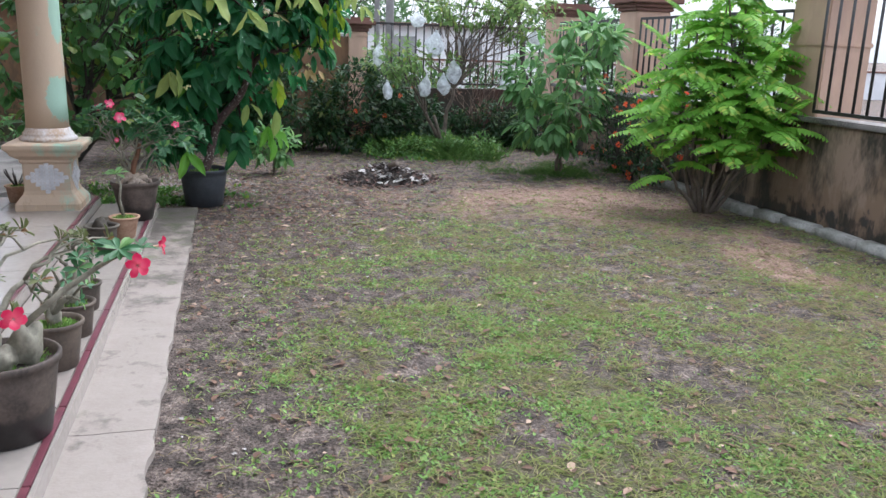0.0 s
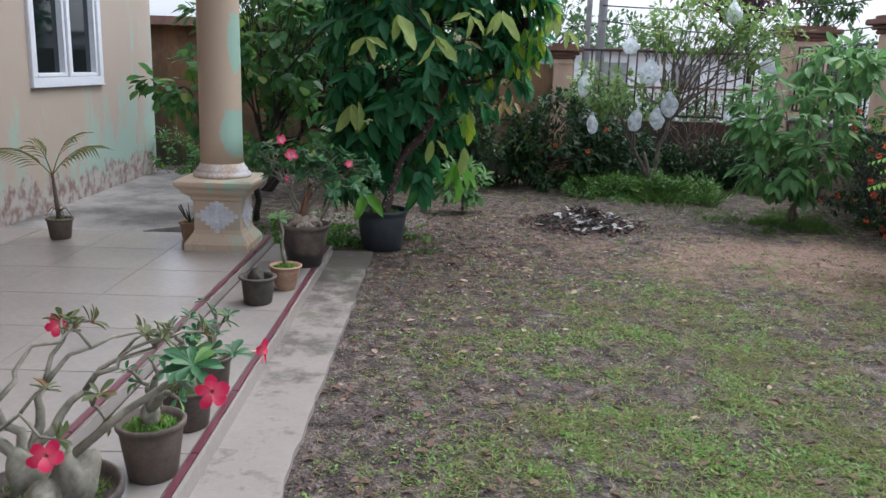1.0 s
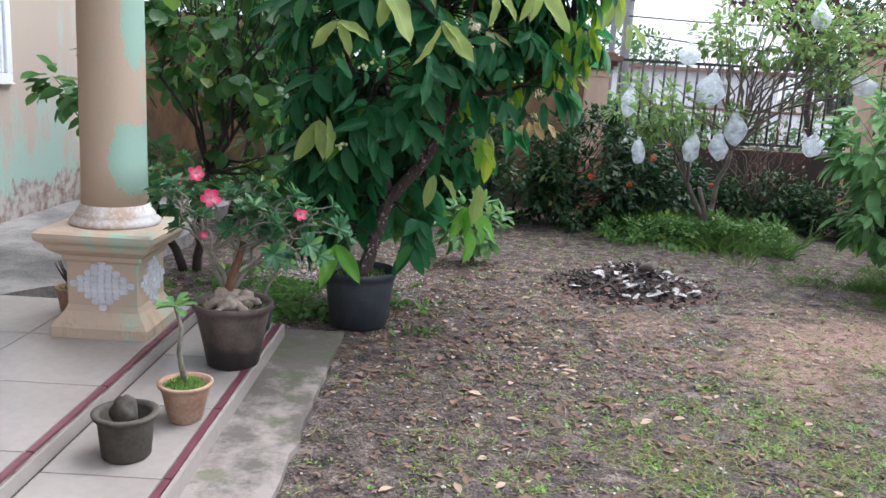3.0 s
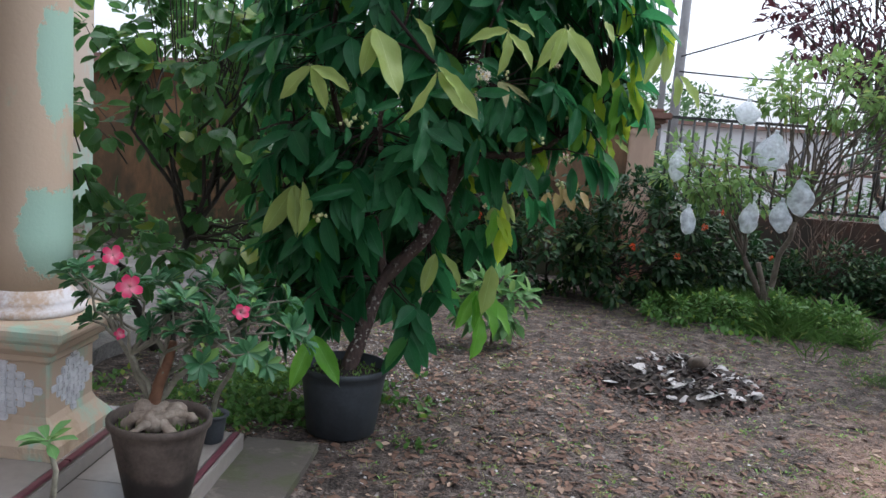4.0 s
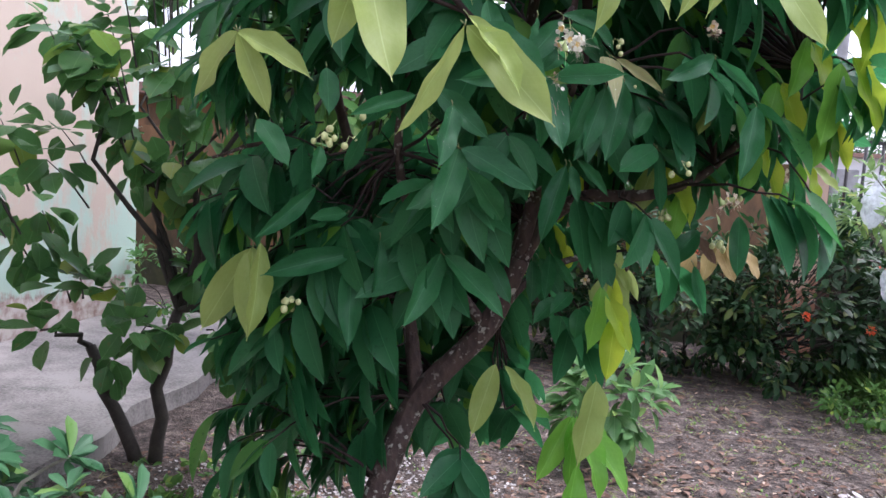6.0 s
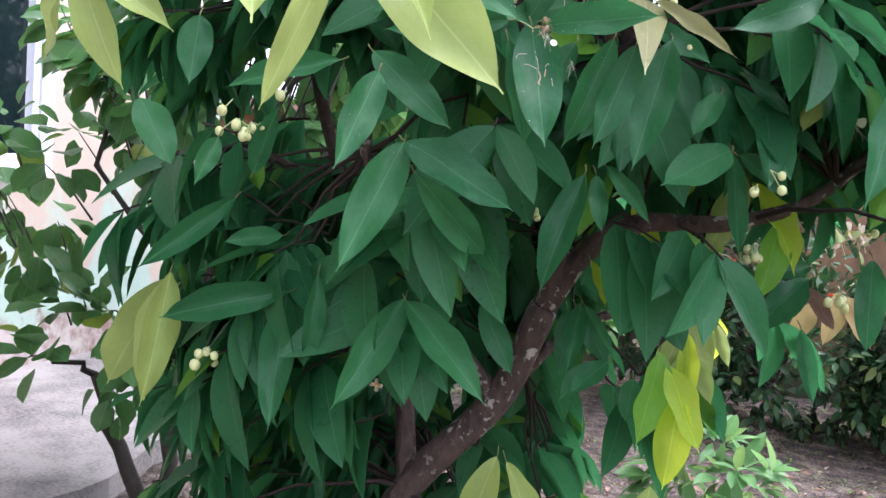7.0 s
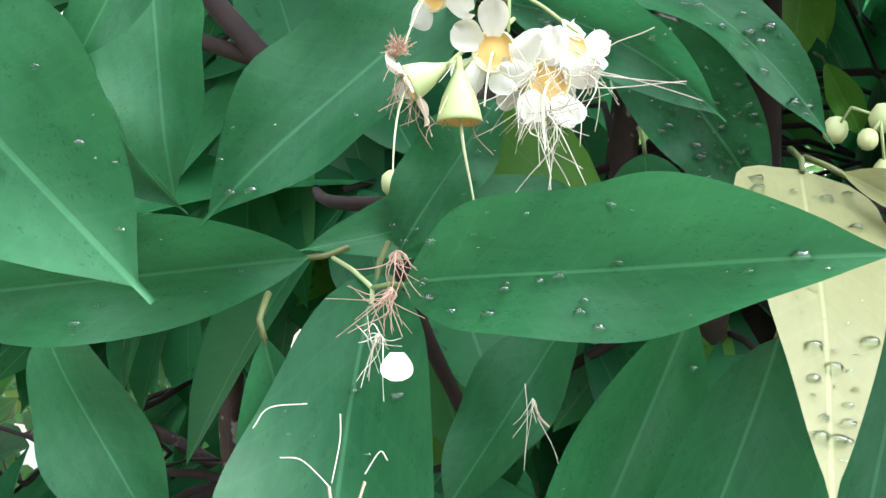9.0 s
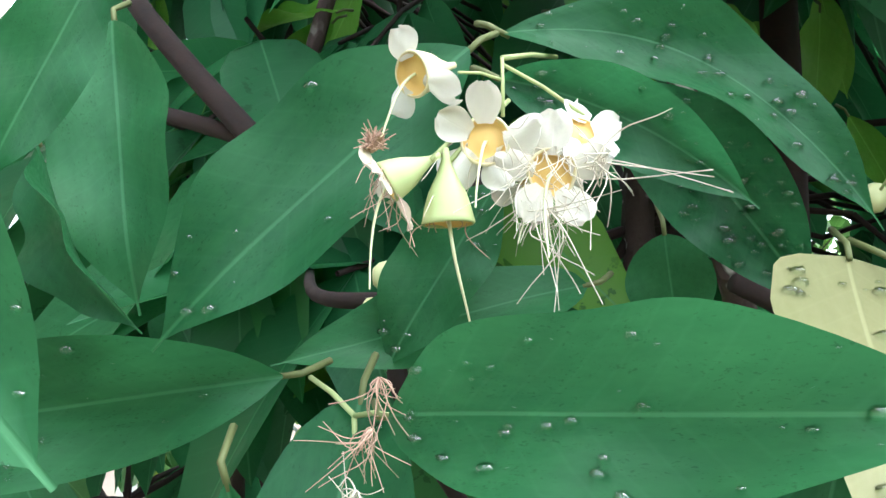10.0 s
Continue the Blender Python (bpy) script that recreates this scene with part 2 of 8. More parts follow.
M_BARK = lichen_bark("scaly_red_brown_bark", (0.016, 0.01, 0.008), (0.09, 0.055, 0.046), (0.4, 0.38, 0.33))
# Darker copy of the bark: the shade inside the crown is in its colour.
M_TWIG_SHADED = mottled("shaded_red_brown_twig_bark", (0.008, 0.0045, 0.004), (0.034, 0.018, 0.014), 20, 0.95, 140, 0.002, 0.6)
M_BARK_GREY = mottled("grey_brown_bark", (0.05, 0.038, 0.03), (0.2, 0.16, 0.125), 10, 0.85, 80, 0.006, 0.8)
M_BARK_DARK = mottled("dark_wet_bark", (0.012, 0.01, 0.008), (0.06, 0.05, 0.04), 10, 0.8, 80, 0.006, 0.8)
M_CAUDEX = mottled("smooth_grey_caudex", (0.09, 0.085, 0.06), (0.32, 0.3, 0.235), 16, 0.7, 60, 0.003, 0.5)
M_DRY = mottled("dry_stems", (0.07, 0.05, 0.038), (0.24, 0.17, 0.13), 10, 0.9)
M_LEAF = leaf_material("rose_apple_leaf", (0.014, 0.085, 0.033), (0.043, 0.18, 0.062), 0.42, 0.42, 0.4, None, 0.0, 0.6)
# Also colours leaves elsewhere whose yellow comes from light behind them.
M_LEAF_NEW = leaf_material("young_and_backlit_leaf", (0.22, 0.3, 0.065), (0.33, 0.4, 0.13), 0.42, 0.42, 0.4)
M_LEAF_FADED = leaf_material("faded_yellow_leaf", (0.23, 0.235, 0.1), (0.31, 0.3, 0.145), 0.45, 0.25, 0.35)
M_LEAF_DRYING = leaf_material("drying_brown_leaf", (0.16, 0.1, 0.03), (0.32, 0.25, 0.1), 0.6, 0.25, 0.3)
# Lit copy of the rose apple leaf: light from behind is in its colour.
M_LEAF_LIT = leaf_material("backlit_yellow_leaf", (0.3, 0.48, 0.02), (0.46, 0.6, 0.05), 0.42, 0.6, 0.4)
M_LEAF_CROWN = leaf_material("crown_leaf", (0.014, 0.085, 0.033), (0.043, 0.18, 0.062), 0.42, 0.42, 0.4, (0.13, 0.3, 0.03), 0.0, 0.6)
# Light on the rear leaves is put into this green; low shoots share it.
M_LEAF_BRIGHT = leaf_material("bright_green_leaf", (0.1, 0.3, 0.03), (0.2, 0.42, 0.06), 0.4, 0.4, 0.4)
M_LEAF_BACK = leaf_material("round_leaf", (0.03, 0.1, 0.03), (0.09, 0.21, 0.06), 0.36, 0.38, 0.4, (0.2, 0.26, 0.03), 0.4)
M_LEAF_GARDEN = leaf_material("garden_tree_leaf", (0.035, 0.11, 0.022), (0.11, 0.22, 0.05), 0.42, 0.36, 0.4, (0.22, 0.3, 0.04), 0.3)
M_LEAF_IXORA = leaf_material("ixora_leaf", (0.006, 0.025, 0.008), (0.026, 0.078, 0.022), 0.5, 0.2, 0.3, (0.1, 0.13, 0.03), 0.2)
M_LEAF_GUAVA = leaf_material("guava_leaf", (0.075, 0.16, 0.04), (0.21, 0.32, 0.1), 0.5, 0.35, 0.4, (0.3, 0.34, 0.08), 0.3)
M_LEAF_SAPLING = leaf_material("sapling_leaf", (0.045, 0.14, 0.04), (0.16, 0.3, 0.11), 0.42, 0.35, 0.4, (0.22, 0.33, 0.08), 0.15)
M_LEAF_FEATHER = leaf_material("feather_leaf", (0.1, 0.27, 0.03), (0.24, 0.46, 0.07), 0.5, 0.4, 0.25, (0.4, 0.42, 0.08))
M_LEAF_ADENIUM = leaf_material("desert_rose_leaf", (0.022, 0.085, 0.035), (0.07, 0.175, 0.075), 0.38, 0.25, 0.4, (0.14, 0.26, 0.06))
M_LEAF_WORN = leaf_material("fading_desert_rose_leaf", (0.05, 0.085, 0.03), (0.13, 0.14, 0.055), 0.55, 0.25, 0.4, (0.2, 0.08, 0.04))
M_LEAF_RED = leaf_material("dark_red_leaf", (0.03, 0.012, 0.018), (0.1, 0.035, 0.045), 0.45, 0.3, 0.3)
M_LEAF_FAR = leaf_material("far_foliage", (0.03, 0.08, 0.025), (0.1, 0.18, 0.07), 0.6, 0.3, 0.2)
M_LEAF_YELLOW = leaf_material("yellow_croton_leaf", (0.5, 0.36, 0.02), (0.75, 0.6, 0.06), 0.45, 0.35, 0.3)
M_PALM = leaf_material("palm_leaf", (0.08, 0.12, 0.03), (0.2, 0.22, 0.06), 0.5, 0.3, 0.2, (0.36, 0.24, 0.06))
M_GRASS = leaf_material("lawn_grass", (0.105, 0.145, 0.035), (0.28, 0.31, 0.11), 0.6, 0.3, 0.2, (0.32, 0.27, 0.15))
M_GRASS_TALL = leaf_material("tall_grass", (0.03, 0.08, 0.015), (0.1, 0.19, 0.045), 0.55, 0.3, 0.2, (0.2, 0.24, 0.07))
M_STRAW = leaf_material("straw_grass", (0.16, 0.13, 0.07), (0.36, 0.3, 0.19), 0.75, 0.25, 0.1)
M_WEED = leaf_material("lawn_weed", (0.07, 0.155, 0.03), (0.2, 0.34, 0.08), 0.45, 0.3, 0.35, (0.3, 0.32, 0.1))
M_DEADLEAF = leaf_material("dead_leaf", (0.07, 0.04, 0.028), (0.24, 0.15, 0.105), 0.8, 0.1, 0.3, (0.4, 0.3, 0.22))


def petal_material(name, edge, heart):
    """A petal that pales from its margin to its heart, with fine streaks."""
    m = material(name)
    n = Nodes(m)
    v = n.add("SeparateXYZ", Vector=n.coord("UV")).outputs[1]
    streak = n.noise(60.0, 3)
    col = n.mix(n.step(n.math("ADD", v, n.math("MULTIPLY", streak, 0.3)), 0.3, 0.85), heart, edge)
    top = n.surface(col, 0.55, n.bump(streak, 0.2, 0.002))
    thin = n.add("BsdfTranslucent", Color=col)
    n.out(n.add("MixShader", i0=0.4, i1=top, i2=thin.outputs[0]).outputs[0])
    return m


M_THROAT = plain("pale_flower_throat", (0.75, 0.5, 0.36), 0.6)
M_PINK = petal_material("pink_petal", (0.78, 0.05, 0.17), (0.85, 0.32, 0.42))
M_REDPETAL = petal_material("red_petal", (0.6, 0.012, 0.08), (0.75, 0.12, 0.19))
M_IXORAFLOWER = leaf_material("ixora_flower", (0.62, 0.06, 0.025), (0.75, 0.16, 0.06), 0.6, 0.3, 0.0)
M_PETALWHITE = leaf_material("cream_petal", (0.7, 0.66, 0.54), (0.8, 0.78, 0.71), 0.5, 0.2, 0.0)
M_STAMEN = plain("cream_stamen", (0.66, 0.6, 0.48), 0.6)
M_STAMEN_OLD = plain("withered_stamen", (0.5, 0.33, 0.24), 0.8)
M_CALYX = plain("yellow_green_calyx", (0.4, 0.47, 0.2), 0.5)
M_PETIOLE = plain("green_brown_petiole", (0.13, 0.15, 0.05), 0.6)
M_CUP = plain("yellow_flower_cup", (0.75, 0.5, 0.15), 0.6)
M_BUD = plain("pale_bud", (0.6, 0.62, 0.3), 0.45)
M_DEBRIS_PALE = mottled("pale_chips", (0.14, 0.13, 0.12), (0.52, 0.5, 0.48), 20, 0.85)
M_DEBRIS = mottled("grey_brown_chips", (0.035, 0.026, 0.02), (0.13, 0.095, 0.075), 20, 0.9)
M_CHAR = mottled("charred_scraps", (0.012, 0.01, 0.009), (0.07, 0.055, 0.048), 20, 0.9)
M_REDLITTER = mottled("red_brown_leaf_scraps", (0.05, 0.025, 0.02), (0.17, 0.085, 0.065), 20, 0.9)
M_CABLE = plain("black_cable", (0.02, 0.02, 0.02), 0.6)
M_POLE = mottled("utility_pole_concrete", (0.18, 0.18, 0.18), (0.36, 0.36, 0.36), 4, 0.85)
M_ROOF = mottled("rusty_roof_sheet", (0.12, 0.06, 0.045), (0.28, 0.17, 0.13), 5, 0.7)
M_FARWALL = mottled("far_white_wall", (0.6, 0.6, 0.6), (0.78, 0.78, 0.78), 2, 0.85)
M_STONE = mottled("mossy_kerb_stone", (0.12, 0.12, 0.1), (0.42, 0.41, 0.38), 6, 0.9, 50, 0.01, 0.8)


def bag_material():
    m = material("thin_white_plastic")
    n = Nodes(m)
    f = n.noise(25.0, 4)
    b = n.bump(n.noise(18.0, 5), 0.8, 0.02)
    p = n.surface((0.72, 0.75, 0.78), 0.3, b)
    tr = n.add("BsdfTranslucent", Color=(0.85, 0.88, 0.9, 1))
    mx = n.add("MixShader", i0=0.45, i1=p, i2=tr.outputs[0])
    cl = n.add("BsdfTransparent")
    n.out(n.add("MixShader", i0=n.math("MULTIPLY", n.step(n.noise(11.0, 4), 0.38, 0.62), 0.6), i1=mx.outputs[0], i2=cl.outputs[0]).outputs[0])
    return m


M_BAG = bag_material()


def glass_material():
    m = material("dark_window_glass")
    n = Nodes(m)
    n.out(n.surface((0.006, 0.012, 0.014), 0.05, None, IOR=1.5))
    return m


M_GLASS = glass_material()


def water_material():
    m = material("rain_drop_water")
    n = Nodes(m)
    clear = n.add("BsdfTransparent", Color=(0.93, 0.97, 0.94, 1))
    gloss = n.add("BsdfGlossy", Color=(1, 1, 1, 1), Roughness=0.03)
    rim = n.math("ADD", n.math("MULTIPLY", n.add("Fresnel", IOR=1.33).outputs[0], 1.2), 0.05)
    n.out(n.add("MixShader", i0=rim, i1=clear.outputs[0], i2=gloss.outputs[0]).outputs[0])
    return m


M_WATER = water_material()


def ground_material():
    m = material("trodden_soil_and_lawn")
    n = Nodes(m)
    g = n.add("Attribute", {"attribute_name": "lawn"}).outputs["Fac"]
    r = n.add("Attribute", {"attribute_name": "clay"}).outputs["Fac"]
    big, mid, fine = n.noise(0.9, 5), n.noise(9.0, 6, 0.7), n.noise(70.0, 4, 0.7)
    soil = n.ramp(n.math("ADD", n.math("MULTIPLY", mid, 0.6), n.math("MULTIPLY", fine, 0.4)), (0.38, (0.013, 0.011, 0.009)), (0.5, (0.088, 0.07, 0.06)), (0.64, (0.29, 0.235, 0.2)))
    clay = n.ramp(n.math("ADD", n.math("MULTIPLY", mid, 0.5), n.math("MULTIPLY", fine, 0.5)), (0.3, (0.16, 0.1, 0.076)), (0.7, (0.38, 0.26, 0.2)))
    turf = n.mix(n.step(n.noise(4.0, 4), 0.45, 0.6), n.ramp(fine, (0.3, (0.03, 0.04, 0.014)), (0.7, (0.15, 0.16, 0.06))), n.ramp(fine, (0.3, (0.05, 0.04, 0.025)), (0.7, (0.2, 0.17, 0.1))))
    col = n.mix(n.step(n.math("ADD", r, n.math("MULTIPLY", mid, 0.5)), 0.5, 0.95), soil, clay)
    col = n.mix(n.math("MULTIPLY", n.step(n.math("ADD", g, n.math("MULTIPLY", mid, 0.8)), 0.7, 1.3), 0.7), col, turf)
    chips = n.add("TexVoronoi", Scale=60.0, Vector=n.coord()).outputs["Distance"]
    h = n.math("ADD", n.math("MULTIPLY", fine, 0.6), n.math("ADD", n.math("MULTIPLY", mid, 0.8), n.math("MULTIPLY", chips, -0.4)))
    n.out(n.surface(col, n.math("ADD", 0.7, n.math("MULTIPLY", big, 0.2)), n.bump(h, 1.0, 0.03), Specular_IOR_Level=0.25))
    return m


M_GROUND = ground_material()

# ---- mesh tools ----


class Geo:
    """Gathers tubes, boxes, lathed forms and blades, and links them as one mesh object."""

    def __init__(self):
        self.v, self.f, self.uv, self.n = [], [], [], 0

    def put(self, verts, faces, uv=None):
        verts = np.asarray(verts, float).reshape(-1, 3)
        self.v.append(verts)
        self.uv.append(np.asarray(uv, float).reshape(-1, 2) if uv is not None else np.zeros((len(verts), 2)))
        self.f.extend(tuple(i + self.n for i in f) for f in faces)
        self.n += len(verts)
        return self

    def box(self, x0, y0, z0, x1, y1, z1, bevel=0.0):
        bm = bmesh.new()
        bmesh.ops.create_cube(bm, size=1.0)
        for v in bm.verts:
            v.co = Vector((x0 + (v.co.x + 0.5) * (x1 - x0), y0 + (v.co.y + 0.5) * (y1 - y0), z0 + (v.co.z + 0.5) * (z1 - z0)))
        if bevel:
            bmesh.ops.bevel(bm, geom=bm.edges[:], offset=bevel, segments=2, affect="EDGES")
        return self.bm(bm)

    def bm(self, bm):
        bm.verts.index_update()
        self.put([v.co[:] for v in bm.verts], [[v.index for v in f.verts] for f in bm.faces])
        bm.free()
        return self

    def tube(self, pts, radii, sides=8, cap=True):
        pts = [Vector(p) for p in pts]
        if isinstance(radii, (int, float)):
            radii = [radii] * len(pts)
        vs, fs = [], []
        ref = None
        for i, p in enumerate(pts):
            d = (pts[min(i + 1, len(pts) - 1)] - pts[max(i - 1, 0)])
            d = d.normalized() if d.length > 1e-9 else Vector((0, 0, 1))
            if ref is None:
                ref = d.orthogonal().normalized()
            ref = (ref - d * ref.dot(d))
            ref = ref.normalized() if ref.length > 1e-6 else d.orthogonal().normalized()
            other = d.cross(ref)
            for k in range(sides):
                a = 2 * math.pi * k / sides
                vs.append(p + (ref * math.cos(a) + other * math.sin(a)) * radii[i])
            if i:
                b = (i - 1) * sides
                fs.extend((b + k, b + (k + 1) % sides, b + sides + (k + 1) % sides, b + sides + k) for k in range(sides))
        if cap:
            fs.append(tuple(range(sides))[::-1])
            fs.append(tuple(range(len(vs) - sides, len(vs))))
        return self.put([v[:] for v in vs], fs)

    def lathe(self, prof, centre=(0, 0, 0), sides=28, lump=0.0, seed=0, caps=(True, True)):
        rng = random.Random(seed)
        ph = [rng.uniform(0, 6.28) for _ in range(3)]
        vs, fs = [], []
        for i, (r, z) in enumerate(prof):
            for k in range(sides):
                a = 2 * math.pi * k / sides
                rr = r * (1 + lump * (math.sin(2 * a + ph[0]) + 0.6 * math.sin(3 * a + ph[1] + z * 9)))
                vs.append((centre[0] + rr * math.cos(a), centre[1] + rr * math.sin(a), centre[2] + z))
            if i:
                b = (i - 1) * sides
                fs.extend((b + k, b + (k + 1) % sides, b + sides + (k + 1) % sides, b + sides + k) for k in range(sides))
        if caps[0]:
            fs.append(tuple(range(sides))[::-1])
        if caps[1]:
            fs.append(tuple(range(len(vs) - sides, len(vs))))
        return self.put(vs, fs)

    def blob(self, centre, r, squash=(1, 1, 1), lump=0.15, seed=0, level=2):
        bm = bmesh.new()
        bmesh.ops.create_icosphere(bm, subdivisions=level, radius=1.0)
        off = Vector((seed * 3.1, seed * 1.7, seed * 0.9))
        for v in bm.verts:
            k = 1 + lump * noise.noise(v.co * 1.5 + off)
            v.co = Vector((centre[0] + v.co.x * k * r * squash[0], centre[1] + v.co.y * k * r * squash[1], centre[2] + v.co.z * k * r * squash[2]))
        return self.bm(bm)

    def blades(self, template, base, along, normal, length, width):
        """Many leaves at once: one template set out at each base, along its direction."""
        tv, tf, tu = template
        base, along, normal = (np.asarray(a, float).reshape(-1, 3) for a in (base, along, normal))
        if not len(base):
            return self
        along = along / (np.linalg.norm(along, axis=1, keepdims=True) + 1e-9)
        side = np.cross(along, normal)
        side /= np.linalg.norm(side, axis=1, keepdims=True) + 1e-9
        up = np.cross(side, along)
        length, width = np.broadcast_to(np.asarray(length, float), len(base)), np.broadcast_to(np.asarray(width, float), len(base))
        v = base[:, None] + tv[None, :, 1, None] * (along * length[:, None])[:, None] + tv[None, :, 0, None] * (side * width[:, None])[:, None] + tv[None, :, 2, None] * (up * length[:, None])[:, None]
        k = len(tv)
        tf = np.array(tf)
        faces = (tf[None] + (np.arange(len(base)) * k)[:, None, None]).reshape(-1, tf.shape[1])
        return self.put(v.reshape(-1, 3), faces.tolist(), np.tile(tu, (len(base), 1)))

    def mesh(self, name, mat, smooth=True):
        me = bpy.data.meshes.new(name)
        v = np.concatenate(self.v) if self.v else np.zeros((0, 3))
        me.from_pydata(v.tolist(), [], self.f)
        if smooth:
            me.polygons.foreach_set("use_smooth", [True] * len(me.polygons))
        if self.uv:
            layer = me.uv_layers.new(name="UVMap")
            idx = np.zeros(len(me.loops), dtype=np.int32)
            me.loops.foreach_get("vertex_index", idx)
            layer.data.foreach_set("uv", np.concatenate(self.uv)[idx].ravel())
        me.materials.append(mat)
        me.update()
        return me

    def ob(self, name, mat, parent=None, label="", smooth=True, m=None, kind=""):
        return piece(name, self.mesh(name, mat, smooth), parent, label, m, kind)


def piece(name, mesh, parent=None, label="", m=None, kind=""):
    """Links a mesh as one object, under a thing or a part; m is its pose in the world."""
    ob = new(name, mesh)
    m = m if m is not None else Matrix.Identity(4)
    if parent is not None:
        ob.parent = parent
        up = Matrix.Identity(4)
        p = parent
        while p is not None:
            up = p.matrix_parent_inverse @ p.matrix_basis @ up
            p = p.parent
        ob.matrix_parent_inverse = up.inverted()
    ob.matrix_basis = m
    return tagged(ob, label=label, kind=kind)


def thing(name, at, label, category, group="", kind=""):
    ob = new(name)
    ob.empty_display_size = 0.1
    ob.matrix_basis = Matrix.Translation(at)
    return tagged(ob, label, category, group, kind)


def leaf_template(segs=6, a=0.75, b=0.95, bend=-0.12, fold=0.18, wave=0.0):
    """A blade 1 long along y and 1 wide: widest before its middle, folded on the midrib, arched."""
    s = np.linspace(0, 1, segs + 1)
    w = (s ** a) * ((1 - s) ** b)
    w = 0.5 * w / w.max()
    w[0] = max(w[0], 0.02)
    v, u, f = [], [], []
    for i, (t, h) in enumerate(zip(s, w)):
        z = bend * (t ** 1.6) + 0.02 * math.sin(t * 3)
        rip = wave * math.sin(t * 19)
        v += [(-h, t, z + fold * h * 0.5 + rip * h), (0, t, z), (h, t, z + fold * h * 0.5 - rip * h)]
        u += [(0.5 - h, t), (0.5, t), (0.5 + h, t)]
        if i:
            o = 3 * (i - 1)
            f += [(o, o + 1, o + 4, o + 3), (o + 1, o + 2, o + 5, o + 4)]
    return np.array(v, float), f, np.array(u, float)


T_LEAF = leaf_template(6, 0.8, 0.95, -0.16, 0.3, 0.04)
T_ROUND = leaf_template(4, 0.6, 0.6, -0.15, 0.3)
T_OBOVATE = leaf_template(5, 1.1, 0.45, -0.18, 0.3)
T_SMALL = leaf_template(3, 0.7, 0.8, -0.2, 0.25)
T_WEED = leaf_template(2, 0.7, 0.8, -0.2, 0.25)
T_BLADE = leaf_template(2, 0.25, 0.8, -0.35, 0.2)


def unit(rng):
    while True:
        v = Vector((rng.uniform(-1, 1), rng.uniform(-1, 1), rng.uniform(-1, 1)))
        if 0.05 < v.length < 1:
            return v.normalized()


def bough(rng, a, b, sag=0.0, n=5, wob=0.06):
    a, b = Vector(a), Vector(b)
    d = (b - a).length
    pts = []
    for i in range(n + 1):
        s = i / n
        p = a.lerp(b, s)
        k = math.sin(math.pi * s)
        p += Vector((rng.uniform(-wob, wob), rng.uniform(-wob, wob), rng.uniform(-wob, wob) * 0.5)) * d * k
        p.z += sag * d * k
        pts.append(p)
    return pts


def smooth_path(pts, n=5):
    """A soft curve through the points, n steps to each stretch."""
    p = [Vector(q) for q in pts]
    if len(p) < 3:
        return p
    p = [p[0] * 2 - p[1]] + p + [p[-1] * 2 - p[-2]]
    out = []
    for a, b, c, d in zip(p, p[1:], p[2:], p[3:]):
        for i in range(n):
            t = i / n
            out.append(0.5 * (b * 2 + (c - a) * t + (a * 2 - b * 5 + c * 4 - d) * t * t + (b * 3 - a - c * 3 + d) * t * t * t))
    return out + [p[-2]]


def taper(r0, r1, n):
    return [r0 + (r1 - r0) * i / (n - 1) for i in range(n)]


# ---- the setting ----


def lawn_at(x, y):
    """How green the ground is, 0 to 1."""
    ease = lambda a, b, v: min(1.0, max(0.0, (v - a) / (b - a)))
    g = 0.55 * ease(-0.5, 1.0, x + 0.5 * noise.noise(Vector((x, y * 1.2, 9)))) * ease(8.2, 4.6, y + 1.2 * noise.noise(Vector((x * 0.9, y * 0.5, 4))))
    g += 0.55 * math.exp(-((x - 1.2) / 1.0) ** 2 - ((y - 2.7) / 1.3) ** 2)
    g *= 0.95 + 1.0 * noise.noise(Vector((x * 1.4, y * 1.4, 0.3))) + 1.3 * noise.noise(Vector((x * 4.1, y * 4.1, 2.3))) + 0.9 * noise.noise(Vector((x * 11, y * 11, 5.3)))
    g *= 1 - 0.75 * clay_at(x, y)
    if x < 1.2 and y < 7:
        g += 0.12 * max(0.0, noise.noise(Vector((x * 3, y * 3, 6))))
    if x < 0.25:
        g *= max(0.12, (x + 0.35) / 0.6) if x > -0.35 else 0.12
    return min(1.0, max(0.0, g))


def clay_at(x, y):
    c = 0.9 * math.exp(-((x - 3.3) / 1.6) ** 2 - ((y - 7.7) / 1.1) ** 2) + 0.4 * noise.noise(Vector((x * 1.7, y * 2.5, 3)))
    c += 0.75 * math.exp(-((x - 4.0) / 0.75) ** 2 - ((y - 5.2) / 1.9) ** 2) * (0.7 + 1.2 * noise.noise(Vector((x * 2.2, y * 1.5, 7))))
    return min(1.0, max(0.0, c))


def height_at(x, y):
    h = 0.02 * noise.noise(Vector((x * 0.9, y * 0.9, 5.0))) + 0.012 * noise.noise(Vector((x * 4, y * 4, 1.0))) + 0.006 * noise.noise(Vector((x * 13, y * 13, 8.0)))
    k = min(1.0, max(0.0, (x + 0.36) / 0.3)) if y < 7.6 else min(1.0, max(0.0, abs(x + 3.46) / 0.3))
    return h * k - 0.005


def spaced(lo, hi, step, far):
    mid = list(np.arange(lo, hi + 1e-6, step))
    out, s, p = [], step, mid[-1]
    while p < far:
        s *= 1.5
        p += s
        out.append(p)
    low, s, p = [], step, mid[0]
    while p > -far:
        s *= 1.5
        p -= s
        low.append(p)
    return low[::-1] + mid + out


